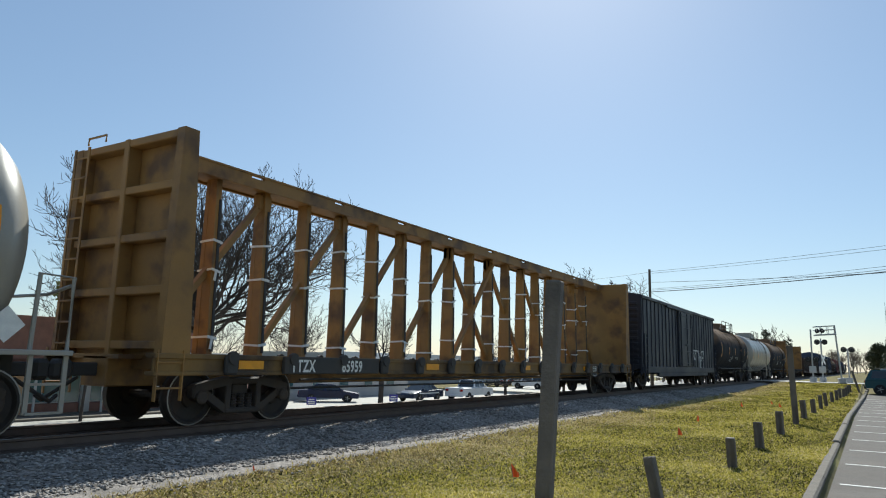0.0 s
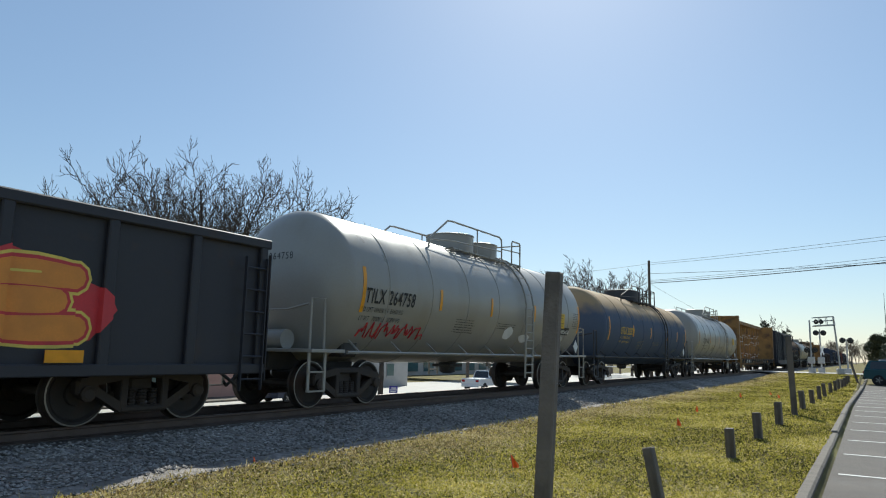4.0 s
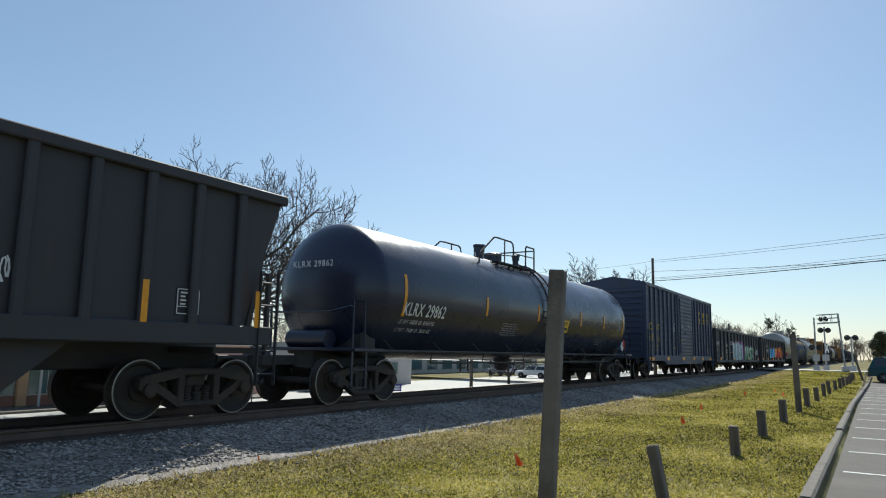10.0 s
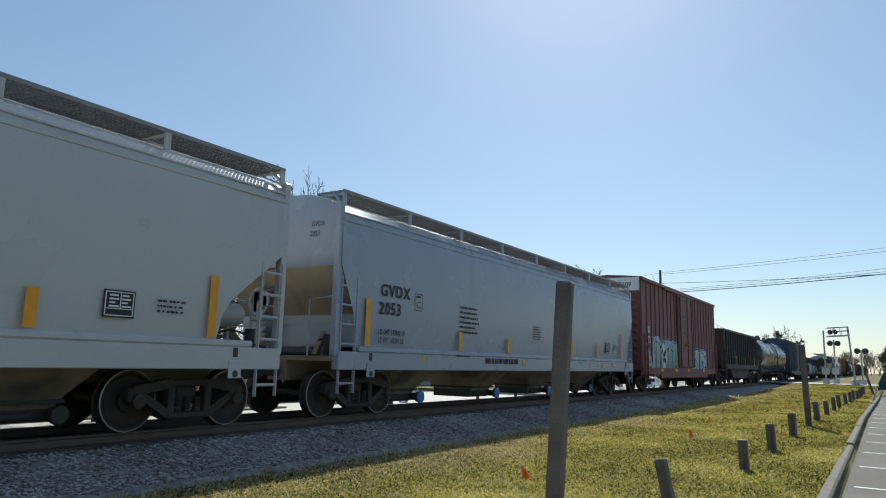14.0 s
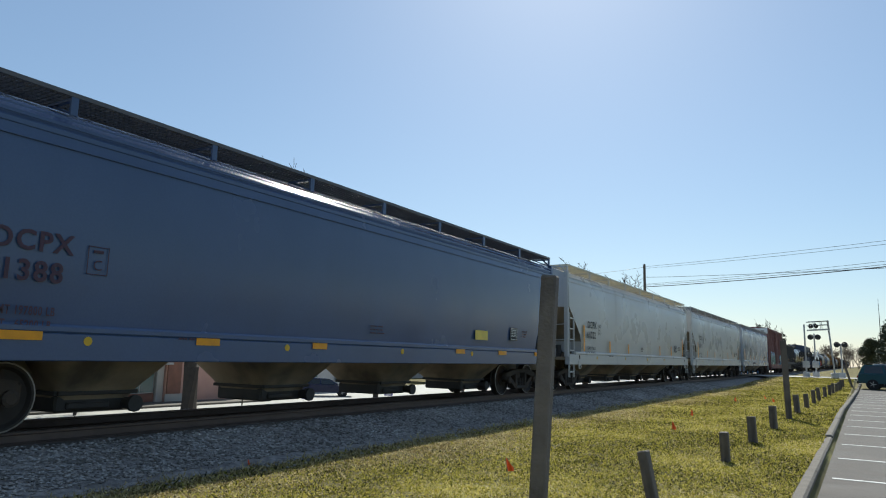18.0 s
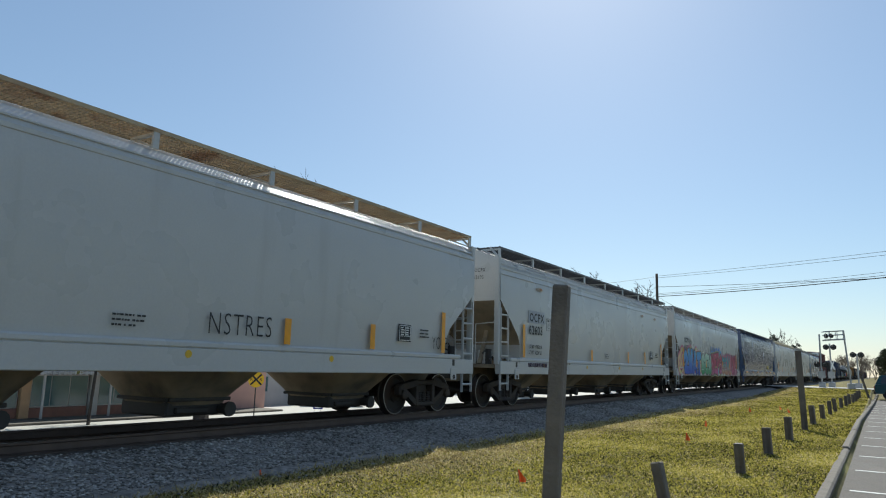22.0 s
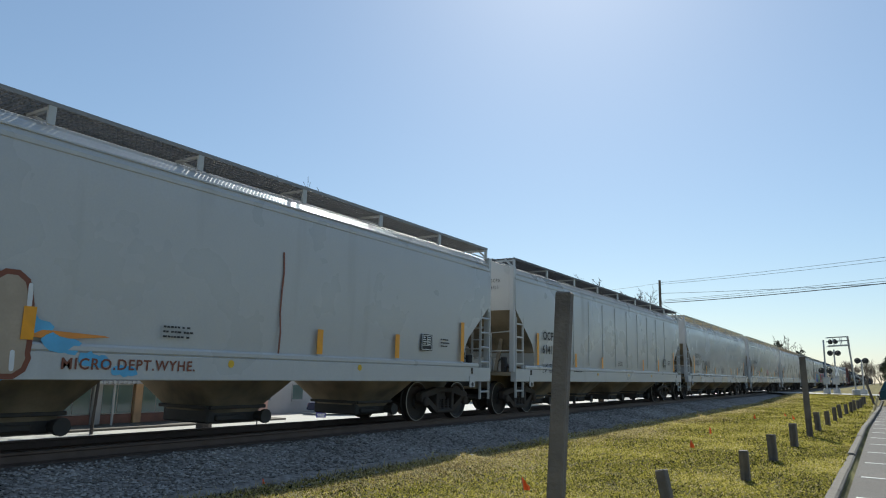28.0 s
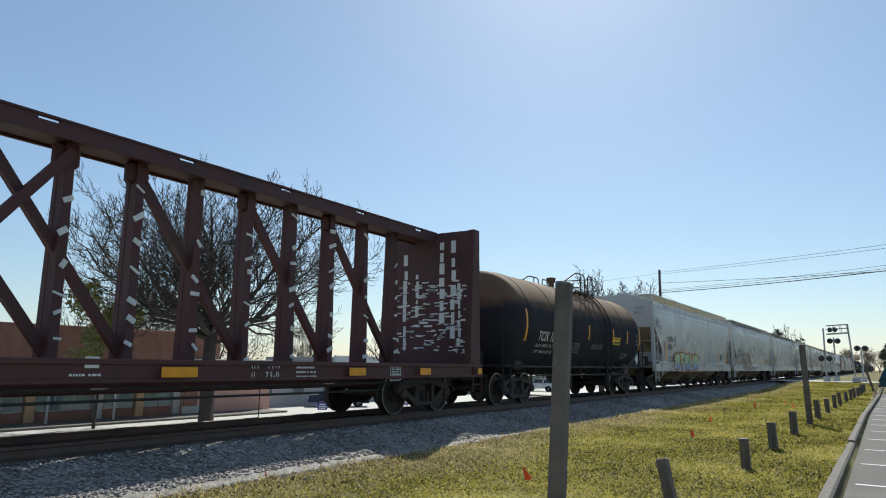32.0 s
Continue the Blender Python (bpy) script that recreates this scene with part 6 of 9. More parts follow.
def graffiti(root, x, ua, ub, za, zb, word, fill, edge, seed, second=None, cloud=None, glow=None, fat=0.15, edgy=False, more=0.045):
    """Fat hand-sprayed letters with an outline between ua and ub, za and zb; cloud: colour sprayed behind them."""
    y0, y1 = local(root, ua), local(root, ub)
    rnd = random.Random(seed)
    tall = zb - za
    if cloud:
        b = Build()
        for k in range(9):
            cy, cz = y0 + (y1 - y0) * (k + 0.5) / 9, za + tall * rnd.uniform(0.42, 0.6)
            ry, rz = (y1 - y0) / 9 * rnd.uniform(0.9, 1.3), tall * rnd.uniform(0.45, 0.6)
            pts = [(x + 0.0004 * k, cy + ry * math.cos(t * 0.3142) * rnd.uniform(0.85, 1.1), max(za - 0.02, cz + rz * math.sin(t * 0.3142) * rnd.uniform(0.85, 1.1))) for t in range(20)]
            b.add(pts, [tuple(range(20))])
        part("sprayed_cloud", drape(b, root), SP[cloud], root)
    step = (y1 - y0) / len(word)
    r = fat * min(tall, step * 1.25)
    shapes = []
    for k, ch in enumerate(word):
        lean, drop, grow = rnd.uniform(-0.12, 0.12), rnd.uniform(-0.05, 0.05) * tall, rnd.uniform(0.94, 1.06)
        for line in STROKES.get(ch, STROKES["O"]):
            pts = [tuple(float(c) for c in q.split(",")) for q in line.split()]
            shapes.append([(y0 + step * k + r * 1.05 + (step * 1.06 - 2.1 * r) * (p + lean * (q - 0.5)) + rnd.uniform(-0.02, 0.02), za + r * 1.2 + drop * (q > 0.5) + (tall - 2.4 * r) * q * grow + rnd.uniform(-0.02, 0.02)) for p, q in pts])
    stroke = edgy_stroke if edgy else fat_stroke
    for nm, mat, more, lift in (("letter_glow", glow, more + 0.04, 0.004), ("letter_outline", edge, more, 0.007), ("letter_fill", fill, 0.0, 0.010)):
        if mat is None:
            continue
        b, dx = Build(), [lift if root.name not in RIBS else 0.0]
        for pts in shapes:
            stroke(b, pts, r + more, x, dx)
        b = drape(b, root)
        if root.name in RIBS:
            b.v = [(p[0] + lift, p[1], p[2]) for p in b.v]
        part(nm, b, SP[mat], root)
    if second:
        b, dx = Build(), [0.014 if root.name not in RIBS else 0.0]
        for pts in shapes:
            for i in range(0, len(pts) - 1):
                if rnd.random() < 0.6:
                    p, q = pts[i], pts[i + 1]
                    f0, f1 = rnd.uniform(0.1, 0.4), rnd.uniform(0.5, 0.8)
                    o = r * 0.55
                    fat_stroke(b, [(p[0] + (q[0] - p[0]) * f - o * 0.6, p[1] + (q[1] - p[1]) * f + o * 0.5) for f in (f0, f1)], 0.016, x, dx)
        if b.v:
            b = drape(b, root)
            if root.name in RIBS:
                b.v = [(p[0] + 0.014, p[1], p[2]) for p in b.v]
            part("letter_highlight", b, SP[second], root)


def scrawl(root, x, u, z, w, h, ink, seed, strokes=7, thick=0.022):
    """A quick tag: a few looping strokes of one can."""
    hair = 0.0
    rnd = random.Random(seed)
    b = Build()
    y0 = local(root, u)
    for s in range(strokes):
        cy = y0 + w * (s + 0.5) / strokes
        p = Vector((0, cy + rnd.uniform(-0.3, 0.3) * w / strokes, z + h * rnd.uniform(0.1, 0.9)))
        pts = []
        a, da = rnd.uniform(0, 6.28), rnd.uniform(-1.0, 1.0)
        for k in range(9):
            pts.append(p.copy())
            a += da + rnd.uniform(-0.5, 0.5)
            p = p + Vector((0, math.cos(a) * w / strokes * 0.4, math.sin(a) * h * 0.3))
            p.z = min(max(p.z, z), z + h)
        for q, r in zip(pts, pts[1:]):
            d = r - q
            if d.length < 1e-4:
                continue
            nrm = Vector((0, -d.z, d.y)).normalized() * thick / 2
            e = d.normalized() * thick * 0.4
            hair += 0.00006
            xx = Vector((x + 0.003 + hair, 0, 0))
            b.add([xx + q - e - nrm, xx + r + e - nrm, xx + r + e + nrm, xx + q - e + nrm], [(0, 1, 2, 3)])
    part("tag", drape(b, root), SP[ink], root)


def blotch(root, x, u, z, w, h, ink, seed, name="paint_patch", n=14):
    rnd = random.Random(seed)
    y = local(root, u)
    part(name, drape(Build().add([(x, y + w / 2 * math.cos(6.2832 * k / n) * rnd.uniform(0.6, 1.1), z + h / 2 * math.sin(6.2832 * k / n) * rnd.uniform(0.6, 1.1)) for k in range(n)], [tuple(range(n))]), root), SP[ink], root)


# yellow centerbeam and its marks
part("letter_board", Build().box(0.0, 0.094, local(beam1, 9.0), local(beam1, 11.75), 0.84, 1.14, 0.01), frame_black, beam1, at=pose(beam1_x, 0, 0))
lettering("TTZX", 0.3, white_letters, beam1, pose(beam1_x + 0.1, local(beam1, 9.15), 0.88) @ SIDE, bold=0.01, wide=0.75)
lettering("85959", 0.3, white_letters, beam1, pose(beam1_x + 0.1, local(beam1, 10.55), 0.88) @ SIDE, bold=0.01, wide=0.75)
for k, uu in enumerate((8.3, 14.0, 19.3, 24.5)):
    strip(beam1, beam1_x + 0.004, local(beam1, uu), 0.99, 0.55, 0.14)
bars(beam1, beam1_x + 0.01, local(beam1, 21.0), 1.02, 1, 0.4, white_letters, 0.16, seed=2)
stencil_box(beam1, beam1_x, local(beam1, 25.2), 0.72, 0.45, 0.4, 3)
# oxide red centerbeam
C2 = beam2.matrix_basis.translation.y
for uu, w in ((-425.4, 0.62), (-421.3, 0.5), (-418.9, 0.42), (-416.4, 0.2)):
    strip(beam2, beam2_x + 0.104, uu - C2, 0.97, w, 0.15)
lettering("IH   11-7", 0.16, white_letters, beam2, pose(beam2_x + 0.01, -423.95 - C2, 1.02) @ SIDE)
lettering("IL   73-0", 0.16, white_letters, beam2, pose(beam2_x + 0.01, -423.95 - C2, 0.86) @ SIDE)
bars(beam2, beam2_x + 0.01, -422.9 - C2, 1.06, 3, 0.7, white_letters, 0.08, seed=8)
bars(beam2, beam2_x + 0.01, -427.0 - C2, 0.95, 2, 0.6, white_letters, 0.08, seed=9)
strip(beam2, beam2_x + 0.006, -426.7 - C2, 1.1, 0.2, 0.15, white_letters, "white_plate")
stencil_box(beam2, beam2_x, -420.1 - C2, 0.78, 0.38, 0.34, 6)
rnd = random.Random(15)
yb = beam2_h - 0.35 - 0.16 * 0.92
b = Build()
for k in range(150):
    x0, z0, w = rnd.uniform(-1.3, 1.2), rnd.uniform(1.4, 3.3), rnd.uniform(0.06, 0.3)
    b.box(x0, min(1.38, x0 + w), yb - 0.006, yb - 0.002, z0, z0 + rnd.uniform(0.015, 0.05))
for x0, z0, z1, w in ((-1.15, 1.5, 4.1, 0.08), (-0.75, 1.5, 4.2, 0.12), (-0.35, 2.4, 3.6, 0.1), (0.42, 2.2, 4.5, 0.16), (0.78, 1.8, 4.45, 0.15), (1.0, 1.6, 3.3, 0.1)):
    for k in range(7):
        za = z0 + (z1 - z0) * k / 7
        b.box(x0 + rnd.uniform(-0.02, 0.02), x0 + w * rnd.uniform(0.7, 1.1), yb - 0.008, yb - 0.002, za, za + (z1 - z0) / 7 * rnd.uniform(0.6, 1.0))
tagged(part("torn_wrap", b, scrap_white, beam2), kind="stuff")
# dark box car
scrawl(box_dark, box_dark_x, 42.2, 1.1, 3.4, 1.0, "white", 5, 9, 0.06)
scrawl(box_dark, box_dark_x, 40.0, 1.2, 1.4, 0.8, "white", 6, 5, 0.05)
# tank cars
r1, on1, hf1, cz1, R1 = tank1
part("hazard_panel", Build().box(-0.004, 0.004, 0, 0.6, -0.28, 0.14), yellow_letters, r1, at=on1(hf1 - 2.9, 0.0))
r3, on3, hf3, cz3, R3 = tank3
pn = part("hazard_panel", Build().box(-0.004, 0.004, 0, 0.72, -0.36, 0.12), yellow_letters, r3, at=on3(local(r3, -32.7), -0.1, 0.012))
for k in range(5):
    part("panel_print", Build().box(0.004, 0.007, 0.05 + 0.04 * (k % 2), 0.66 - 0.07 * (k % 3), 0.05 - 0.085 * k, 0.072 - 0.085 * k), black_letters, pn)
nm = part("name_panel", Build().box(-0.003, 0.003, -0.04, 0.75, -0.07, 0.19), black_letters, r3, at=on3(local(r3, -32.2), -0.6, 0.012))
lettering("CAPROLACTAM", 0.17, white_letters, nm, pose(0.004, 0, -0.02) @ SIDE, bold=0.006, wide=0.6)
for k, (u, dz, w, h) in enumerate(((hf3 - 6.2, -0.75, 0.75, 0.42), (hf3 - 5.0, -0.85, 0.8, 0.3), (hf3 - 2.2, -0.85, 0.4, 0.35))):
    rnd = random.Random(60 + k)
    part("paint_patch", Build().add([(0.004, w / 2 * math.cos(0.45 * t) * rnd.uniform(0.7, 1.1), h / 2 * math.sin(0.45 * t) * rnd.uniform(0.7, 1.1)) for t in range(14)], [tuple(range(14))]), SP["white"], r3, at=on3(u, dz, 0.008))
rnd = random.Random(90)
for s in range(2):
    b = Build()
    p = Vector((0.01, 0, 0))
    for k in range(26):
        q = Vector((0.01, 0.05 * k + rnd.uniform(-0.04, 0.04), rnd.uniform(-0.22, 0.22)))
        b.bar(p, q, 0.006, 0.03, up=(1, 0, 0))
        p = q
    part("tag", b, SP["red"], r3, at=on3(local(r3, -42.7) + 1.2 * s, -0.9, 0.0))
r4, on4, hf4, cz4, R4 = tank4
pn = part("notice_panel", Build().box(-0.004, 0.004, 0, 0.85, -0.2, 0.22), yellow_letters, r4, at=on4(local(r4, -113.5), -0.42, 0.012))
part("panel_print", Build().box(0.004, 0.007, 0.1, 0.75, 0.12, 0.15).box(0.004, 0.007, 0.14, 0.7, 0.05, 0.075).box(0.004, 0.007, 0.08, 0.77, -0.12, -0.04), black_letters, pn)
part("red_placard", Build().box(-0.004, 0.004, -0.16, 0.16, -0.16, 0.16), SP["red"], r4, at=pose(R4 * 0.86, hf4 - 0.35, 1.55) @ pose(0, 0, 0, 45, 0, 0))
r5, on5, hf5, cz5, R5 = tank5
pn = part("notice_panel", Build().box(-0.004, 0.004, 0, 0.8, -0.14, 0.14), yellow_letters, r5, at=on5(local(r5, -405.9), -0.3, 0.008))
part("panel_print", Build().box(0.004, 0.007, 0.08, 0.7, 0.06, 0.085).box(0.004, 0.007, 0.06, 0.74, -0.09, -0.03), black_letters, pn)
# gondolas
g1, g1h, g1x = gon1
graffiti(g1, g1x, -59.1, -55.1, 1.12, 2.05, "BLOK", "sky", "blue", 3, "white", None, "white", fat=0.16)
graffiti(g1, g1x, -54.6, -48.8, 1.12, 2.15, "HITE", "orange", "red", 4, "yellow", "red", "yellow")
scrawl(g1, g1x, -63.6, 1.15, 1.1, 0.9, "brown", 77, 10, 0.07)
side_letters("SM", 0.42, white_letters, g1, local(g1, -61.2), 2.05, bold=0.01, wide=0.8)
side_letters("PX", 0.42, white_letters, g1, local(g1, -60.25), 2.05, bold=0.01, wide=0.8)
side_letters("81", 0.42, white_letters, g1, local(g1, -61.1), 1.6, bold=0.01, wide=0.8)
side_letters("45", 0.42, white_letters, g1, local(g1, -60.25), 1.6, bold=0.01, wide=0.8)
g2, g2h, g2x = gon2
graffiti(g2, g2x, -75.35, -70.2, 0.74, 1.95, "JMUSC", "mintfade", "green", 11, "white", "violet", None, fat=0.12, edgy=True, more=0.06)
graffiti(g2, g2x, -80.2, -75.7, 0.74, 2.3, "DnES!", "icefade", "black", 12, None, "violet", "pink", fat=0.155, edgy=True, more=0.035)
scrawl(g2, g2x, -81.2, 1.85, 1.2, 0.35, "ice", 20, 8, 0.04)
side_letters("RB*", 0.36, SP["white"], g2, local(g2, -81.15), 1.4, bold=-0.008, wide=0.85)
side_letters("SWS", 0.42, SP["white"], g2, local(g2, -81.15), 0.95, bold=-0.01, wide=0.8)
side_letters("2015", 0.26, SP["white"], g2, local(g2, -75.95), 0.95, bold=-0.004, wide=0.6)
side_letters("tti", 0.5, SP["white"], g2, local(g2, -70.3), 1.6, bold=0.004, wide=0.7)
side_letters("Jeek", 0.5, SP["white"], g2, local(g2, -69.65), 1.55, bold=0.008, wide=0.75)
scrawl(g2, g2x, -69.7, 1.42, 0.95, 0.1, "white", 22, 2, 0.03)
side_letters("WAZ", 0.5, SP["white"], g2, local(g2, -68.5), 1.5, bold=0.008, wide=0.75)
scrawl(g2, g2x, -68.6, 1.2, 0.9, 0.3, "white", 23, 3, 0.03)
side_letters("SMASH", 0.44, SP["white"], g2, local(g2, -86.76), 1.84, bold=0.004, wide=0.86)
side_letters("DT", 0.34, SP["white"], g2, local(g2, -86.42), 1.52, bold=-0.006, wide=0.8)
side_letters("T..", 0.3, SP["white"], g2, local(g2, -85.98), 1.42, bold=-0.006, wide=0.8)
side_letters("NATOUR!", 0.36, SP["white"], g2, local(g2, -84.92), 1.52, bold=-0.006, wide=0.42)
side_letters("EBASB", 0.24, SP["white"], g2, local(g2, -84.84), 1.22, bold=-0.006, wide=0.58)
side_letters("D-SMANNEN!", 0.28, SP["white"], g2, local(g2, -84.88), 0.9, bold=-0.006, wide=0.4)
for txt, uu, zz, size in (("SM", -82.83, 1.8, 0.36), ("PX", -82.13, 1.83, 0.36), ("80", -82.85, 1.36, 0.4), ("91", -82.1, 1.38, 0.38), ("LD LMT", -82.87, 1.07, 0.15), ("208400", -82.12, 1.08, 0.15), ("LT WT", -82.87, 0.89, 0.15), ("77600", -82.05, 0.9, 0.15)):
    side_letters(txt, size, white_letters, g2, local(g2, uu), zz, bold=0.008 if size > 0.2 else 0.003, wide=0.8)
strip(g2, g2x + 0.002, local(g2, -83.68), 1.1, 0.2, 0.16, SP["white"], "paint_patch")
stencil_box(g2, g2x, local(g2, -69.6), 1.25, 0.5, 0.34, 9)
for g, us in ((g1, (-64.6, -61.4, -57.0, -53.0, -49.0)), (g2, (-85.6, -80.3, -73.4, -67.9))):
    for uu in us:
        strip(g, g1x + 0.115, local(g, uu), 0.98, 0.5, 0.16)
    bars(g, g1x + 0.002, local(g, us[0]) + 0.8, 1.35, 3, 0.5, white_letters, 0.1, seed=int(-us[0]))
    bars(g, g1x + 0.002, local(g, us[-1]) - 1.0, 1.35, 2, 0.4, white_letters, 0.1, seed=int(-us[1]))
part("stake", Build().box(-0.08, 0.08, -0.08, 0.08, 1.1, 3.75, 0.01), post_wood, g2, "upright timber stake standing in the gondola", at=pose(0.6, local(g2, -75.85), 0))
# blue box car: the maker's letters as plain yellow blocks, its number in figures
cs, csh, csx_x = csx
for k, uu in enumerate((-91.75, -90.55, -89.4)):
    block(cs, local(cs, uu), 3.1, 0.46, 0.1, faded_yellow)
    if k == 2:                                        # an hourglass, a ring cut open, two halves
        y = local(cs, uu)
        part("emblem_block", drape(Build().add([(0.0, y + p, 3.46 + q) for p, q in ((-0.24, 0.27), (0.24, 0.27), (0.07, 0.0), (0.24, -0.27), (-0.24, -0.27), (-0.07, 0.0))], [(0, 1, 2, 5), (5, 2, 3, 4)]), cs), faded_yellow, cs)
    else:
        y = local(cs, uu)
        block(cs, y, 3.66, 0.46, 0.14, faded_yellow)
        block(cs, y, 3.26, 0.46, 0.14, faded_yellow)
        block(cs, y - 0.16, 3.52 - 0.06 * (k == 0), 0.14, 0.26 + 0.12 * (k == 0), faded_yellow)
        if k == 1:
            block(cs, y + 0.16, 3.4, 0.14, 0.26, faded_yellow)
side_letters("CS", 0.46, faded_yellow, cs, local(cs, -102.72), 2.3, bold=0.012, wide=0.85)
side_letters("XT", 0.46, faded_yellow, cs, local(cs, -101.5), 2.3, bold=0.012, wide=0.85)
side_letters("138", 0.48, faded_yellow, cs, local(cs, -102.78), 1.78, bold=0.012, wide=0.85)
side_letters("411", 0.48, faded_yellow, cs, local(cs, -101.52), 1.78, bold=0.012, wide=0.75)
side_letters("LD LMT    158000", 0.15, faded_yellow, cs, local(cs, -102.7), 1.5)
side_letters("LT WT       62000", 0.15, faded_yellow, cs, local(cs, -102.7), 1.33)
side_letters("50-K", 0.2, faded_yellow, cs, local(cs, -98.2), 1.45)
for uu, w in ((-102.7, 0.95), (-99.6, 0.5), (-96.3, 0.5), (-93.8, 0.45), (-91.4, 0.42), (-89.2, 0.5)):
    strip(cs, csx_x + 0.018, local(cs, uu), 0.96, w, 0.16)
blotch(cs, csx_x - 0.025, -98.05, 2.5, 0.45, 0.4, "grey", 4)
blotch(cs, csx_x - 0.025, -97.9, 2.75, 0.3, 0.14, "grey", 5)
for uu, z in ((-96.7, 2.65), (-95.3, 2.72), (-94.6, 2.66)):
    strip(cs, csx_x + 0.075, local(cs, uu), z, 0.38, 0.1, SP["grey"], "paint_patch")
bars(cs, csx_x + 0.075, local(cs, -97.0), 1.95, 1, 0.5, yellow_letters, 0.1, seed=4)
bars(cs, csx_x - 0.03, local(cs, -89.9), 1.5, 3, 0.5, yellow_letters, 0.1, seed=5)
# open hopper
co, coh, cox = coal
lettering("TF  OX", 0.42, orange_letters, co, pose(cox + 0.002, local(co, -140.1), 1.98) @ SIDE, wide=0.8)
lettering("1000", 0.42, orange_letters, co, pose(cox + 0.002, local(co, -138.7), 1.98) @ SIDE, wide=0.7)
strip(co, cox + 0.003, local(co, -135.6), 1.85, 0.4, 0.32, material("lime notice", (0.35, 0.75, 0.03), 0.5, 0, 0.05, 5, 30, 0.02), "notice")
scrawl(co, cox, -137.6, 1.8, 1.0, 0.55, "white", 31, 12, 0.025)
scrawl(co, cox, -134.2, 1.65, 0.7, 0.5, "white", 32, 12, 0.02)
scrawl(co, cox, -131.6, 1.85, 0.8, 0.4, "white", 33, 12, 0.02)
for uu in (-136.9, -133.3, -129.0, -126.9):
    strip(co, cox + 0.102, local(co, uu), 1.75, 0.1, 0.6)
bars(co, cox + 0.002, local(co, -139.9), 1.75, 2, 1.2, orange_letters, 0.12, seed=12)
stencil_box(co, cox, local(co, -128.4), 1.6, 0.4, 0.38, 4)
# maroon box car: railway initials as plain white blocks
nb, nbh, nbx = ns
side_letters("NS", 0.44, white_letters, nb, local(nb, -158.2), 2.66, bold=0.01, wide=0.8)
side_letters("473", 0.44, white_letters, nb, local(nb, -158.22), 2.2, bold=0.01, wide=0.75)
side_letters("109", 0.44, white_letters, nb, local(nb, -157.46), 2.22, bold=0.01, wide=0.72)
graffiti(nb, nbx - 0.07, -157.15, -152.9, 0.7, 2.35, "nOOn", "sagefade", "black", 17, None, "skyice", "ice", fat=0.155, more=0.05)
for k in range(16):
    blotch(nb, nbx, -158.3 + 1.1 * ((k * 0.618) % 1), 0.95 + 1.3 * ((k * 0.377) % 1), 0.14 + 0.3 * ((k * 0.27) % 1) ** 3, 0.12 + 0.25 * ((k * 0.27) % 1) ** 3, "skyice", 200 + k, "paint_dot")
sign = Build().add([(0.0, local(nb, -155.57) + 0.52 * math.cos(k * 0.2618), 1.62 + 0.62 * math.sin(k * 0.2618)) for k in range(24)], [tuple(range(24))])
sign = drape(sign, nb)
sign.v = [(p[0] + 0.018, p[1], p[2]) for p in sign.v]
part("painted_disc", sign, SP["white"], nb)
for s in (-1, 1):
    cross, dx = Build(), [0.0]
    fat_stroke(cross, [(local(nb, -155.57) + 0.36 * s, 1.12), (local(nb, -155.57) - 0.36 * s, 2.12)], 0.06, 0.0, dx)
    cross = drape(cross, nb)
    cross.v = [(p[0] + 0.021 + 0.002 * s, p[1], p[2]) for p in cross.v]
    part("painted_cross", cross, SP["black"], nb)
for s in (-1, 1):
    q = side_letters("R", 0.3, SP["black"], nb, local(nb, -155.57) + 0.34 * s - 0.1, 1.52)
    q.matrix_basis = pose(0.024, 0, 0)
graffiti(nb, nbx - 0.07, -149.6, -146.3, 0.95, 2.15, "RHINO", "icefade", "black", 18, "yellow", "ice", "sky", fat=0.1, edgy=True)
side_letters("JNE", 0.2, SP["white"], nb, local(nb, -158.0), 1.86, bold=-0.004, wide=0.75)
side_letters(".ECHO", 0.18, SP["white"], nb, local(nb, -158.1), 1.71, bold=-0.004, wide=0.75)
side_letters("LD LMT", 0.12, white_letters, nb, local(nb, -158.13), 1.42, bold=0.003, wide=0.8)
side_letters("LT WT", 0.12, white_letters, nb, local(nb, -158.1), 1.29, bold=0.003, wide=0.8)
strip(nb, nbx - 0.07, local(nb, -157.92), 1.58, 0.5, 0.13)
strip(nb, nbx - 0.07, local(nb, -157.92), 1.23, 0.5, 0.11)
for uu in (-156.2, -153.6, -151.0, -147.4):
    strip(nb, nbx + 0.02, local(nb, uu), 1.02, 0.45, 0.12)
part("end_band", Build().box(-1.5, 1.5, -nbh - 0.075, -nbh - 0.01, 4.45, 5.04, 0.01), scrap_white, nb, "pale painted band across the end")
lettering("473109", 0.3, black_letters, nb, pose(0.35, -nbh - 0.08, 4.62) @ REAR, bold=0.008, wide=0.8)
bars(nb, nbx - 0.08, local(nb, -152.3), 2.9, 4, 0.3, white_letters, 0.12, seed=14)
# covered hoppers
def hop(num):
    root, h, x = HOP[num]
    return root, x + 0.004


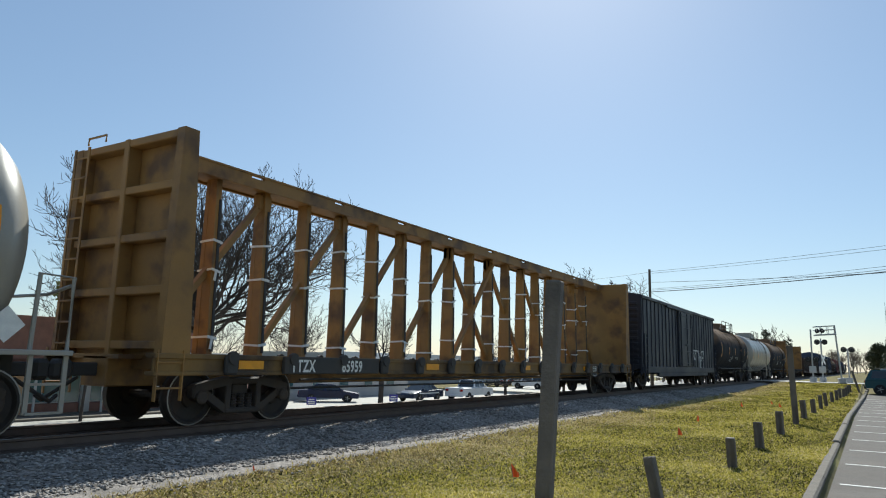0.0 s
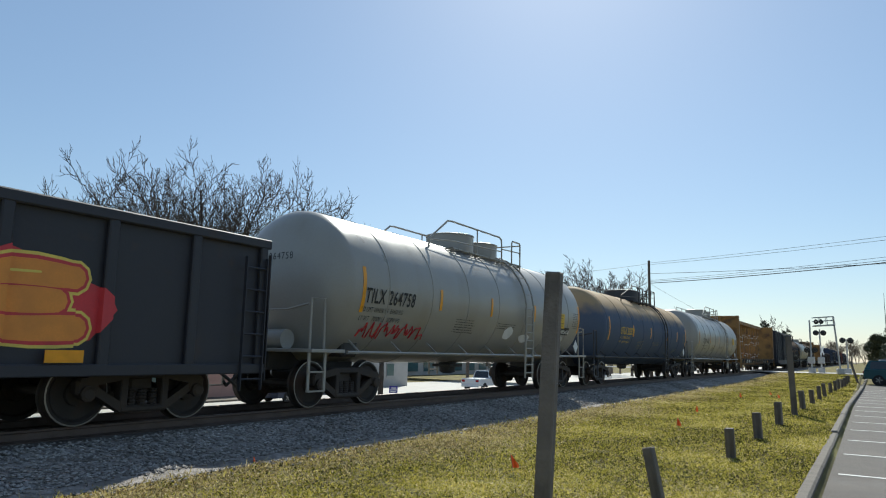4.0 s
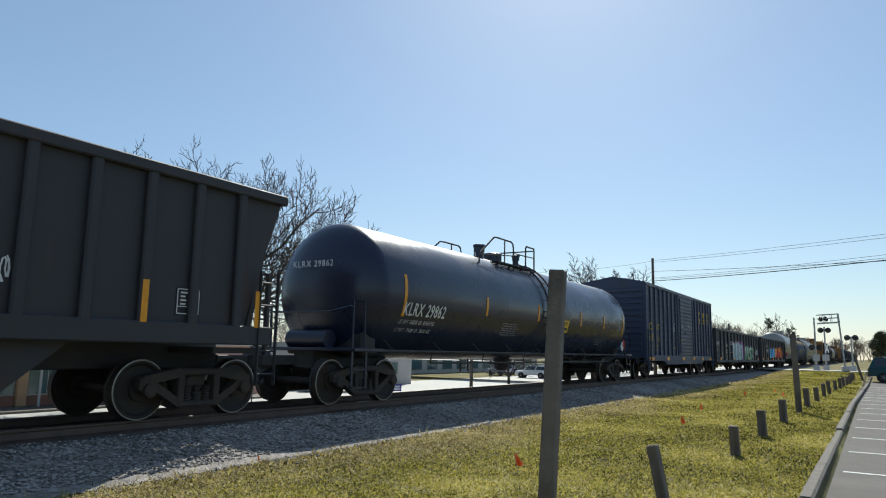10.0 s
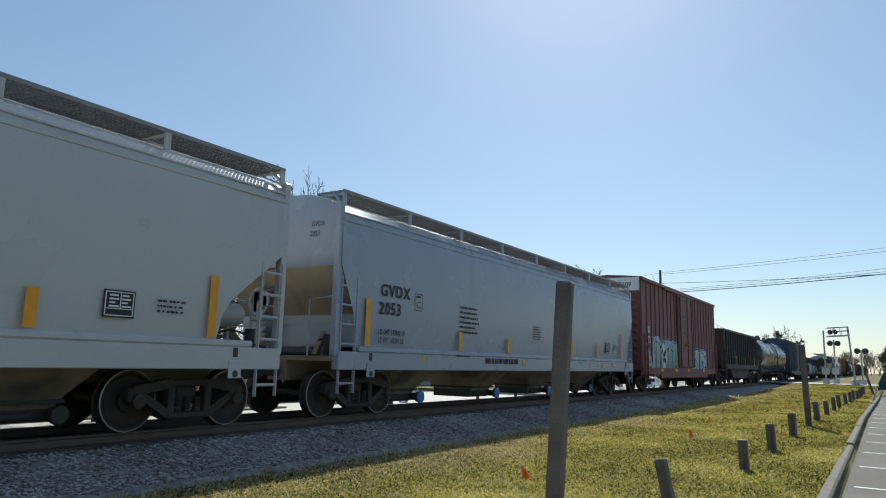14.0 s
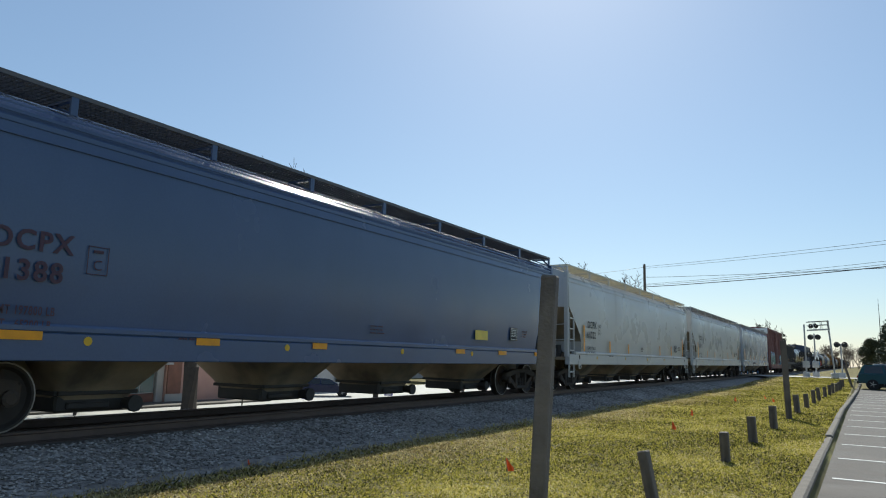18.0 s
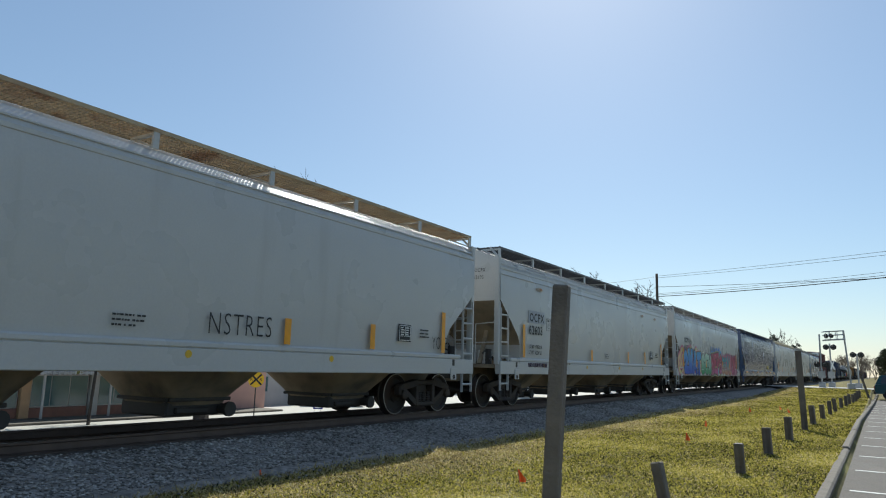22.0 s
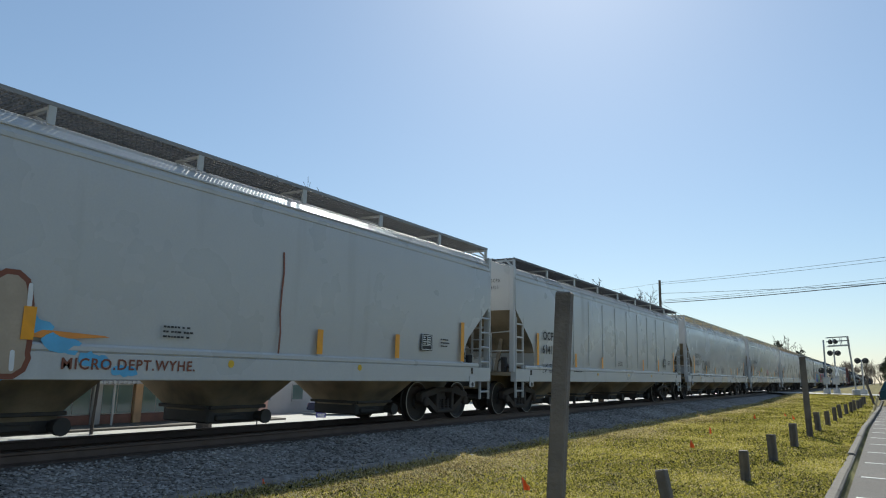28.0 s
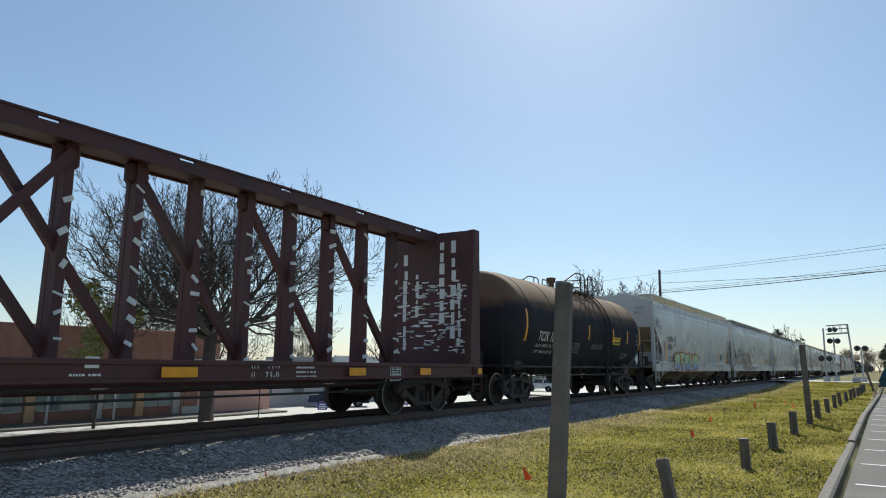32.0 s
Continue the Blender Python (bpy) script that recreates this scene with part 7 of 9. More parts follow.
q, x = hop("61048")
for k in range(11):                                   # yellow and rose bubbles behind the blue letters
    cu, cz, rr = -259.9 + 0.46 * k, 1.55 + 0.32 * math.sin(k * 1.7) + 0.25 * (k > 3), 0.62 - 0.02 * k
    for j, (ink, f) in enumerate((("rose", 1.0), ("sand", 0.82), ("rose", 0.5), ("sand", 0.3))):
        rnd = random.Random(k)
        part("sprayed_bubble", Build().add([(x + 0.0006 * (4 * k + j) / 4, local(q, cu) + rr * f * math.cos(t * 0.2618), max(0.96, cz + rr * 1.1 * f * math.sin(t * 0.2618))) for t in range(24)], [tuple(range(24))]), SP[ink], q)
graffiti(q, x + 0.006, -259.3, -255.15, 0.97, 2.35, "2WAT", "bluefade", "black", 51, "sky", None, None, fat=0.145, edgy=True, more=0.045)
graffiti(q, x + 0.006, -255.05, -252.2, 0.97, 2.25, "SEW", "leaffade", "black", 52, "white", None, None, fat=0.155, more=0.05)
graffiti(q, x, -252.25, -248.85, 0.97, 2.35, "NEPS", "redfade", "black", 53, "white", "sky", "sand", fat=0.14, edgy=True, more=0.06)
graffiti(q, x, -248.8, -245.5, 0.97, 2.3, "SEAL", "tealfade", "brown", 54, "white", "rose", None, fat=0.14, more=0.03)
graffiti(q, x, -245.4, -243.0, 0.97, 2.35, "ON!", "redfade", "black", 55, "rose", None, "rose", fat=0.15, more=0.05)
for k in range(14):
    blotch(q, x + 0.002, -252.2 + 0.24 * k, 2.5 + 0.13 * math.sin(k * 1.9), 0.12 + 0.1 * (k % 3), 0.12 + 0.1 * (k % 3), "blue", k, "paint_dot")
q, x = hop("61494")
graffiti(q, x, -377.3, -373.4, 0.98, 2.25, "CDCI", "tan", "brown", 61, "white", None, None, fat=0.16, more=0.07)
for k in range(26):                                   # ragged blue wash beside the letters
    f = (k * 0.618) % 1
    uu = -378.6 + 1.4 * f if k % 2 else -374.0 + 1.9 * f
    blotch(q, x - 0.001 + 0.0004 * k, uu, 1.05 + 0.75 * ((k * 0.377) % 1) * (1.1 - 0.6 * f), 0.5 - 0.3 * f, 0.3 - 0.16 * f, "sky", 300 + k, "paint_wash", 11)
scrawl(q, x, -379.6, 1.42, 2.6, 0.2, "orange", 85, 9, 0.05)
for k in range(22):
    y, z, n = local(q, -377.0) + 3.4 * ((k * 0.618) % 1), 1.25 + 0.9 * ((k * 0.377) % 1), 0.06 + 0.2 * ((k * 0.71) % 1)
    drip, dx = Build(), [0.016]
    fat_stroke(drip, [(y, z), (y + 0.01, z - n)], 0.028, x, dx)
    part("paint_drip", drip, SP["white"], q)
lettering("MICRO.DEPT.WYHE.", 0.2, SP["brown"], q, pose(x + 0.01, local(q, -373.2), 1.08) @ SIDE, bold=0.004)
blotch(q, x, -373.6, 1.5, 2.4, 0.1, "orange", 81)
for k in range(5):
    b = Build().bar((x, local(q, -369.5) + 0.02 * math.sin(k * 2), 1.4 + 0.35 * k), (x, local(q, -369.5) + 0.02 * math.sin(k * 2 + 2), 1.4 + 0.35 * (k + 1)), 0.004, 0.035, up=(0, 1, 0))
    part("dark_run", b, SP["brown"], q)
q, x = hop("62591")
graffiti(q, x, -397.0, -391.9, 0.98, 1.85, "STEMS", "stemfade", "black", 63, "white", None, "orange", fat=0.15, edgy=True, more=0.04)
scrawl(q, x, -400.0, 2.95, 0.5, 0.45, "black", 64, 6, 0.022)
scrawl(q, x, -399.6, 2.6, 0.5, 0.45, "black", 69, 6, 0.022)
scrawl(q, x + 0.01, -398.2, 1.0, 0.9, 0.35, "black", 65, 6, 0.02)
scrawl(q, x, -391.3, 1.0, 2.6, 0.45, "grey", 66, 10, 0.02)
scrawl(q, x, -389.6, 1.2, 3.4, 0.9, "sky", 68, 16, 0.022)
lettering("BESTOER", 0.36, SP["black"], q, pose(x + 0.012, local(q, -386.2), 1.0) @ SIDE, name="tag", bold=-0.006, wide=0.9)
q, x = hop("61434")
lettering("NSTRES", 0.5, SP["black"], q, pose(x, local(q, -289.95), 1.52) @ SIDE, name="tag", bold=-0.006, wide=0.72)
scrawl(q, x + 0.012, -299.2, 0.98, 1.0, 0.3, "black", 72, 6, 0.018)
lettering("YOSE", 0.42, SP["black"], q, pose(x, local(q, -283.6), 1.5) @ SIDE, name="tag", bold=-0.006, wide=0.6)
q, x = hop("61327")
for k, (txt, uu) in enumerate((("THIS CAR SPECIALLY LINED", -331.22), ("CAUTION: DO NOT USE STEAM", -331.28), ("BOILING WATER OR SHARP OBJECTS", -331.34), ("TO CLEAN ENTER CAR WITH", -331.22), ("CLEAN SOFT SOLED SHOES", -331.2))):
    lettering(txt, 0.085, faded_ink, q, pose(x + 0.002, local(q, uu), 1.81 - 0.09 * k) @ SIDE, bold=0.002, wide=0.62)
lettering("DWA", 0.8, SP["black"], q, pose(x, local(q, -338.2) + 1.6, 1.62) @ SIDE, wide=1.0)
scrawl(q, x, -336.0, 1.6, 1.1, 0.5, "black", 74, 4, 0.025)
q, x = hop("61010")
chalk = material("pale chalk paint", (0.74, 0.74, 0.66), 0.6, 0, 0.05, 3, 30, 0.02)
for k, ch in enumerate("OLICE"):
    loops, dx = Build(), [0.002]
    for line in STROKES[ch]:
        pts = [tuple(float(c) for c in v.split(",")) for v in line.split()]
        fat_stroke(loops, [(local(q, -196.0) + 0.88 * k + 0.8 * p, 1.02 + (1.0 + 0.12 * (k % 2)) * z) for p, z in pts], 0.03, x, dx)
    part("tag", loops, chalk, q)
q, x = hop("62535")
bars(q, x, local(q, -311.1), 2.0, 5, 1.3, SP["rose"], 0.09, seed=31)
lettering("CAUTION", 0.15, SP["red"], q, pose(x, local(q, -316.4), 1.75) @ SIDE)
bars(q, x, local(q, -316.5), 1.7, 2, 0.9, black_letters, 0.07, seed=36)
strip(q, x + 0.004, local(q, -314.1), 1.95, 0.85, 0.3, SP["yellow"], "yellow_label")
bars(q, x + 0.01, local(q, -314.45), 2.06, 3, 0.65, black_letters, 0.09, seed=35)
q, x = hop("62603")
for uu, z, w in ((-266.7, 3.5, 0.6), (-264.65, 3.48, 0.45), (-277.6, 3.5, 0.6)):
    blotch(q, x - 0.006, uu, z, w, 0.16, "tan", int(-uu), "rust_patch")
    blotch(q, x - 0.004, uu + 0.1, z + 0.02, w * 0.4, 0.08, "rust", int(-uu) + 1, "rust_patch")
bars(q, x + 0.008, local(q, -278.4), 1.27, 1, 1.5, faded_ink, 0.3, seed=53)
q, x = hop("2053")
bars(q, x + 0.008, local(q, -173.2), 1.26, 1, 2.7, faded_ink, 0.34, seed=47)
bars(q, x, local(q, -174.9) + 0.4, 2.5, 6, 1.0, black_letters, 0.12, seed=33)
for uu, z in ((-170.9, 1.15), (-164.3, 1.15), (-163.2, 1.2)):
    strip(q, x + 0.012, local(q, uu), z, 0.22, 0.14, yellow_letters, "yellow_label")
q, x = hop("71388")
strip(q, x, local(q, -226.6), 1.7, 0.7, 0.25, SP["yellow"], "yellow_label")


# ---- posts, bollards and marker flags on the verge ----
def wood_post(name, label, category, x, y, tall, w, lean=(0, 0), turn=0.0, group=""):
    b = Build().box(-w / 2, w / 2, -w / 2, w / 2, -0.4, tall, 0.012)
    ob = part(name, b, post_wood, at=pose(x, y, ground_z(x, y), lean[0], lean[1], turn))
    return tagged(ob, label, category, group)


near_post = wood_post("wooden_post", "tall weathered square wooden post on the grass verge", "post", -2.41, 5.55, 2.305, 0.132, (0.5, 3.2), 8, "tall wooden posts")
for z in (1.35, 0.75):
    part("nail", Build().lathe([(0, 0.012), (0.01, 0.01)], 8, "x", (0.064, 0.02, z)), galvanised, near_post)
wood_post("wooden_post", "tall dark wooden post on the grass verge", "post", -1.96, 23.15, 2.3, 0.17, (0.6, -1.6), 5, "tall wooden posts")
wood_post("wooden_post", "leaning grey wooden post beside the parking lot", "post", -0.75, 57.5, 1.55, 0.15, (0, -14), 0, "tall wooden posts")
BOLLARDS = [(-2.06, 8.0, -11.5), (-2.01, 12.37, -2), (-1.99, 15.52, -3), (-1.98, 19.24, -2), (-1.97, 26.37, -4), (-1.9, 29.8, -3), (-1.84, 33.1, -2), (-1.78, 36.0, -5), (-1.7, 39.8, -3),
            (-1.62, 43.0, -1), (-1.55, 45.8, -2), (-1.48, 48.8, 0), (-1.4, 51.5, -1), (-1.35, 54.2, -2), (-1.3, 57.0, 0)]
for k, (x, y, lean) in enumerate(BOLLARDS):
    wood_post("bollard", "short weathered wooden bollard leaning in the grass" if abs(lean) > 3 else "short weathered wooden bollard in the grass", "bollard", x, y,
              (0.61, 0.47)[k] if k < 2 else 0.56 + 0.05 * math.sin(k * 2.1), (0.115, 0.14)[k] if k < 2 else 0.155, (random.uniform(-2, 2), lean), random.uniform(-12, 12), "row of bollards along the kerb")
flag_orange = material("orange marker flag", (0.95, 0.12, 0.015), 0.6, 0, 0.1, 8, 30, 0.1)
flag_wire = material("flag wire", (0.2, 0.2, 0.2), 0.5, 0.6, 0.1, 8, 30, 0.0)
for k, (x, y) in enumerate(((-4.15, 8.65), (-3.8, 16.4), (-4.3, 20.9), (-4.6, 30.7), (-3.75, 33.5), (-3.2, 31.0), (-7.3, 7.0))):
    fl = thing("marker_flag", "small orange survey flag on a wire in the grass", "flag", pose(x, y, ground_z(x, y), random.uniform(-8, 8), random.uniform(-12, 12), random.uniform(0, 60)), "orange marker flags")
    s = 0.4 if k == 6 else 1.0
    part("wire", Build().tube([(0, 0, -0.05), (0, 0, 0.26 * s)], 0.003, 4), flag_wire, fl)
    rows = []
    for i in range(5):
        rows.append([(0.09 * s * i / 4, 0.015 * math.sin(i * 1.6 + k), (0.26 - 0.14 * i / 4 - (0.18 - 0.13 * i / 4) * j / 3) * s) for j in range(4)])
    part("flag_cloth", Build().sheet(rows), flag_orange, fl)

# ---- crossing at the end of the verge ----
signal_grey = material("signal mast aluminium", (0.42, 0.42, 0.42), 0.45, 0.6, 0.15, 5, 40, 0.05)
signal_black = material("signal hood black", (0.015, 0.015, 0.016), 0.5, 0, 0.2, 5, 40, 0.05)
lens_red = material("red signal lens", (0.25, 0.01, 0.01), 0.2, 0, 0.1, 5, 40, 0.0)
sign_white = material("white sign sheet", (0.75, 0.75, 0.74), 0.5, 0, 0.06, 5, 40, 0.02)
b = Build()
b.sheet([[(x, y, 0.0) for x in (-60, -13, -12)] for y in (73.5, 80.5)]).sheet([[(x, y, 0.004) for x in (-12, -8.4, -6, 40)] for y in (73.5, 80.5)])
tagged(part("crossing_road", b, concrete), "pale road surface crossing the railway on the level", "road", kind="structure")


def lamp_pair(b, bl, x, y, z, s=0.33, r=1.0):
    for k in (-1, 1):
        cx = x + k * s
        bl.lathe([(0.0, 0.27 * r), (0.02, 0.27 * r), (0.025, 0.1), (0.1, 0.1)], 16, "y", (cx, y, z))
        bl.lathe([(-0.22, 0.13 * r), (0.0, 0.16 * r)], 12, "y", (cx, y, z))
    b.tube([(x - s, y + 0.05, z), (x + s, y + 0.05, z)], 0.04, 6)


def crossing_signal(x, y, mast, label, boom=None, pairs=(2.6,), sign=None, box=True):
    root = thing("crossing_signal", label, "railway signal", pose(x, y, -0.03), "level crossing signals")
    b = Build()
    b.tube([(0, 0, 0), (0, 0, mast)], 0.075, 10)
    part("mast", b, signal_grey, root)
    part("base", Build().box(-0.3, 0.3, -0.3, 0.3, 0, 0.5, 0.05), signal_grey, root)
    arms, hoods = Build(), Build()
    for z in pairs:
        lamp_pair(arms, hoods, 0, -0.15, z)
    part("lamp_arm", arms, signal_grey, root)
    part("lamp", hoods, signal_black, root)
    if sign:
        for a in (-45, 45):
            part("crossbuck_blade", Build().box(-0.6, 0.6, -0.01, 0.01, -0.11, 0.11), sign_white, root, at=pose(0, 0, sign, 0, 0, 72) @ pose(0, -0.14 - 0.003 * (a > 0), 0, 0, a, 0))
    if box:
        part("gate_mechanism", Build().box(-0.3, 0.3, -0.2, 0.25, 0.9, 1.55, 0.04), signal_grey, root)
    if boom:
        z, n = boom
        b = Build()
        for zz in (z, z + 0.4, z + 0.75):
            for yy in (-0.3, 0.3):
                b.tube([(0, yy, zz), (-n, yy, zz)], 0.045, 6)
        for k in range(int(n / 0.6) + 1):
            q = -0.6 * k
            b.tube([(q, -0.3, z), (q, 0.3, z)], 0.025, 5).tube([(q, -0.3, z), (q, -0.3, z + 0.75)], 0.025, 5).tube([(q, 0.3, z), (q, 0.3, z + 0.75)], 0.025, 5)
        b.box(-n, 0, -0.45, 0.45, z - 0.09, z + 0.02)
        part("cantilever", b, signal_grey, root)
        arms, hoods = Build(), Build()
        lamp_pair(arms, hoods, -1.35, -0.45, z + 0.3, 0.22, 0.7)
        lamp_pair(arms, hoods, -1.2, 0.45, z + 0.45, 0.2, 0.6)
        part("lamp_arm", arms, signal_grey, root)
        part("lamp", hoods, signal_black, root)
    return root


crossing_signal(-2.25, 74.0, 5.3, "tall cantilever crossing signal with dark lamps", (4.55, 1.75), (), None, False).matrix_basis = pose(-2.25, 74.0, -0.03, 0, -4, 14)
crossing_signal(-4.75, 76.5, 5.1, "crossing signal mast with gate and dark lamps", None, (2.2,), None)
crossing_signal(-4.05, 79.0, 4.3, "crossing signal mast with white crossbuck sign", None, (3.95,), 2.2)
crossing_signal(-1.75, 78.0, 3.3, "crossing signal with a pair of dark lamps", None, (3.2,), None, False)

# ---- street things behind the track ----
STREET = -2.32
sign_yellow = material("yellow sign sheet", (0.85, 0.52, 0.02), 0.45, 0, 0.06, 5, 40, 0.02)
sign_blue = material("blue yard sign", (0.05, 0.045, 0.28), 0.5, 0, 0.1, 5, 40, 0.02)
rx = thing("crossing_warning_sign", "round yellow railway crossing warning sign on a dark post", "traffic sign", pose(-31.3, 29.2, STREET, 0, 0, -43))
part("post", Build().tube([(0, 0, 0), (0, 0, 2.9)], 0.035, 8), frame_black, rx)
disc = part("disc", Build().lathe([(-0.01, 0.46), (0.01, 0.46)], 32, "x", (0.05, 0, 2.35)), sign_yellow, rx)
for a in (45, -45):
    part("cross_bar", Build().box(-0.004, 0.004, -0.44, 0.44, -0.05, 0.05), black_letters, disc, at=pose(0.066 + 0.002 * (a > 0), 0, 2.35, a, 0, 0))
for s in (-1, 1):
    lettering("R", 0.26, black_letters, disc, pose(0.064, s * 0.27 - 0.08, 2.26) @ SIDE)
for k, (x, y) in enumerate(((-33.1, 36.7), (-32.0, 44.9))):
    ys_ = thing("yard_sign", "small blue and white yard sign on wire legs", "sign", pose(x, y, STREET, 0, 0, -48 - 8 * k), "blue yard signs")
    panel = part("panel", Build().box(-0.008, 0.008, -0.33, 0.33, 0.25, 0.78, 0.004), sign_blue, ys_)
    for z, w in ((0.62, 0.2), (0.48, 0.26), (0.36, 0.22)):
        part("bar", Build().box(0.008, 0.012, -w, w, z - 0.035, z + 0.035), sign_white, panel)
    for s in (-0.2, 0.2):
        part("leg", Build().tube([(0, s, 0), (0, s, 0.3)], 0.006, 4), frame_black, ys_)

brick_brown = material("brown brick", (0.25, 0.125, 0.09), 0.85, 0, 0.2, 2, 14, 0.3)
pink_wall = material("pink painted wall", (0.55, 0.33, 0.27), 0.8, 0, 0.08, 1, 20, 0.15, dirt=(0.45, 0.28, 0.24), dirt_at=0.6)
pale_wall = material("pale grey wall", (0.45, 0.44, 0.42), 0.8, 0, 0.08, 1, 20, 0.15)
tan_panel = material("tan stone panel", (0.50, 0.32, 0.18), 0.8, 0, 0.15, 2, 20, 0.2)
window_frame = material("window frame", (0.35, 0.35, 0.34), 0.5, 0.3, 0.1, 4, 30, 0.02)
glass_dark = material("shop glass", (0.07, 0.14, 0.15), 0.08, 0, 0.1, 1, 10, 0.0, spec=0.8)
awning = material("awning metal", (0.42, 0.43, 0.45), 0.6, 0.3, 0.15, 3, 30, 0.05)
shop = thing("shop_building", "low brown brick shop building with teal glass storefront", "building", pose(-38.4, 0, STREET))
part("wall", Build().box(-14, -0.3, -12, 29.0, 0, 5.3), brick_brown, shop)
part("parapet", Build().box(-14, 0.02, -12, 32.0, 3.0, 5.35, 0.02), brick_brown, shop)
part("canopy", Build().box(-0.28, 1.0, -12, 29.0, 2.45, 2.6, 0.02), awning, shop)
for k in range(120):
    y = -8.0 + 0.3 * k
    part("canopy_rib", Build().box(1.0, 1.03, y, y + 0.15, 2.42, 2.63, 0.01), awning, shop)
yy = -11.5
rnd = random.Random(11)
while yy < 28.0:
    w = rnd.choice((2.0, 2.6, 3.2))
    wi = part("window", Build().box(-0.28, -0.2, yy, yy + w, 0.65, 2.4), window_frame, shop)
    n = 2 if w < 3 else 3
    for k in range(n):
        part("pane", Build().box(-0.2, -0.185, yy + 0.06 + (w - 0.06) * k / n, yy + (w - 0.06) * (k + 1) / n, 0.72, 2.33), glass_dark, wi)
    part("sill_panel", Build().box(-0.28, -0.15, yy, yy + w, 0.05, 0.62, 0.01), rnd.choice((brick_brown, tan_panel, brick_brown)), shop)
    part("pier", Build().box(-0.28, 0.0, yy + w + 0.05, yy + w + 0.55, 0, 2.45, 0.015), rnd.choice((tan_panel, brick_brown, pale_wall)), shop)
    yy += w + 0.62
for y in (-4.0, 3.0, 10.0, 17.0, 20.2, 24.0):
    part("column", Build().tube([(0.9, y, 0), (0.9, y, 2.45)], 0.07, 8), pale_wall, shop)
annex = thing("pink_annex", "low pink painted masonry annex", "building", pose(-38.2, 0, STREET))
part("wall", Build().box(-14, 0, 29.1, 36.6, 0, 3.5, 0.02), pink_wall, annex)
part("coping", Build().box(-14, 0.08, 29.1, 36.6, 3.5, 3.62, 0.02), pale_wall, annex)
part("base_band", Build().box(-0.02, 0.05, 29.1, 30.4, 0, 0.6, 0.01), pale_wall, annex)
part("corner_pier", Build().box(0.0, 0.1, 29.15, 30.2, 0.6, 3.4, 0.01), brick_brown, annex)
hall = thing("pale_hall", "low pale grey hall with small windows", "building", pose(-41.0, 0, STREET))
part("wall", Build().box(-12, 0, 36.8, 60.0, 0, 3.2, 0.02), pale_wall, hall)
part("roof_edge", Build().box(-12.1, 0.12, 36.7, 60.1, 3.2, 3.4, 0.02), awning, hall)
for k in range(6):
    y = 38.2 + 3.6 * k
    wi = part("window", Build().box(0.0, 0.05, y, y + 1.3, 1.0, 2.3), window_frame, hall)
    part("pane", Build().box(0.05, 0.06, y + 0.08, y + 1.22, 1.08, 2.22), glass_dark, wi)
    part("sill", Build().box(0.0, 0.1, y - 0.05, y + 1.35, 0.92, 1.0), pale_wall, wi)
store = thing("far_store", "long low white store building with dark windows", "building", pose(-58.0, 0, STREET))
part("wall", Build().box(-12, 0, 66, 130, 0, 4.2, 0.02), pale_wall, store)
part("fascia", Build().box(0.0, 0.5, 66, 130, 3.2, 4.4, 0.02), sign_white, store)
for k in range(14):
    wi = part("window", Build().box(0.0, 0.05, 67 + 4.4 * k, 70 + 4.4 * k, 0.5, 2.8), window_frame, store)
    part("pane", Build().box(0.05, 0.07, 67.1 + 4.4 * k, 69.9 + 4.4 * k, 0.6, 2.7), glass_dark, wi)

# ---- vehicles ----
tyre_mat = material("tyre rubber", (0.015, 0.015, 0.016), 0.85, 0, 0.2, 6, 50, 0.2)
alloy = material("wheel alloy", (0.45, 0.45, 0.46), 0.35, 0.8, 0.1, 6, 50, 0.02)
car_glass = material("car glass", (0.012, 0.016, 0.018), 0.05, 0, 0.05, 1, 10, 0.0, spec=0.8)
tail_red = material("tail lamp", (0.35, 0.01, 0.01), 0.25, 0, 0.05, 5, 30, 0.0)
head_lamp = material("head lamp", (0.6, 0.6, 0.58), 0.15, 0, 0.05, 5, 30, 0.0)


def car_paint(name, c):
    return material(name, c, 0.3, 0.0, 0.05, 1, 30, 0.0, coat=0.15, spec=0.3)


SHAPES = {
    # side outline of the body, of the cabin, width, wheel places, wheel radius
    "sedan": ([(-2.4, 0.35), (2.35, 0.3), (2.42, 0.55), (2.35, 0.72), (1.2, 0.92), (-1.6, 0.98), (-2.35, 0.95), (-2.44, 0.7)],
              [(1.2, 0.9), (0.35, 1.4), (-0.9, 1.44), (-1.75, 0.96)], 1.8, (1.45, -1.4), 0.33),
    "suv": ([(-2.2, 0.42), (2.2, 0.4), (2.28, 0.65), (2.2, 0.98), (1.1, 1.08), (-2.22, 1.08), (-2.28, 0.7)],
            [(1.15, 1.06), (0.5, 1.66), (-1.9, 1.7), (-2.2, 1.06)], 1.75, (1.4, -1.35), 0.36),
    "pickup": ([(-2.8, 0.5), (2.75, 0.48), (2.85, 0.75), (2.75, 1.08), (1.6, 1.18), (-2.8, 1.15), (-2.85, 0.8)],
               [(1.55, 1.15), (0.95, 1.82), (-0.5, 1.85), (-0.75, 1.13)], 1.95, (1.85, -1.75), 0.4),
}


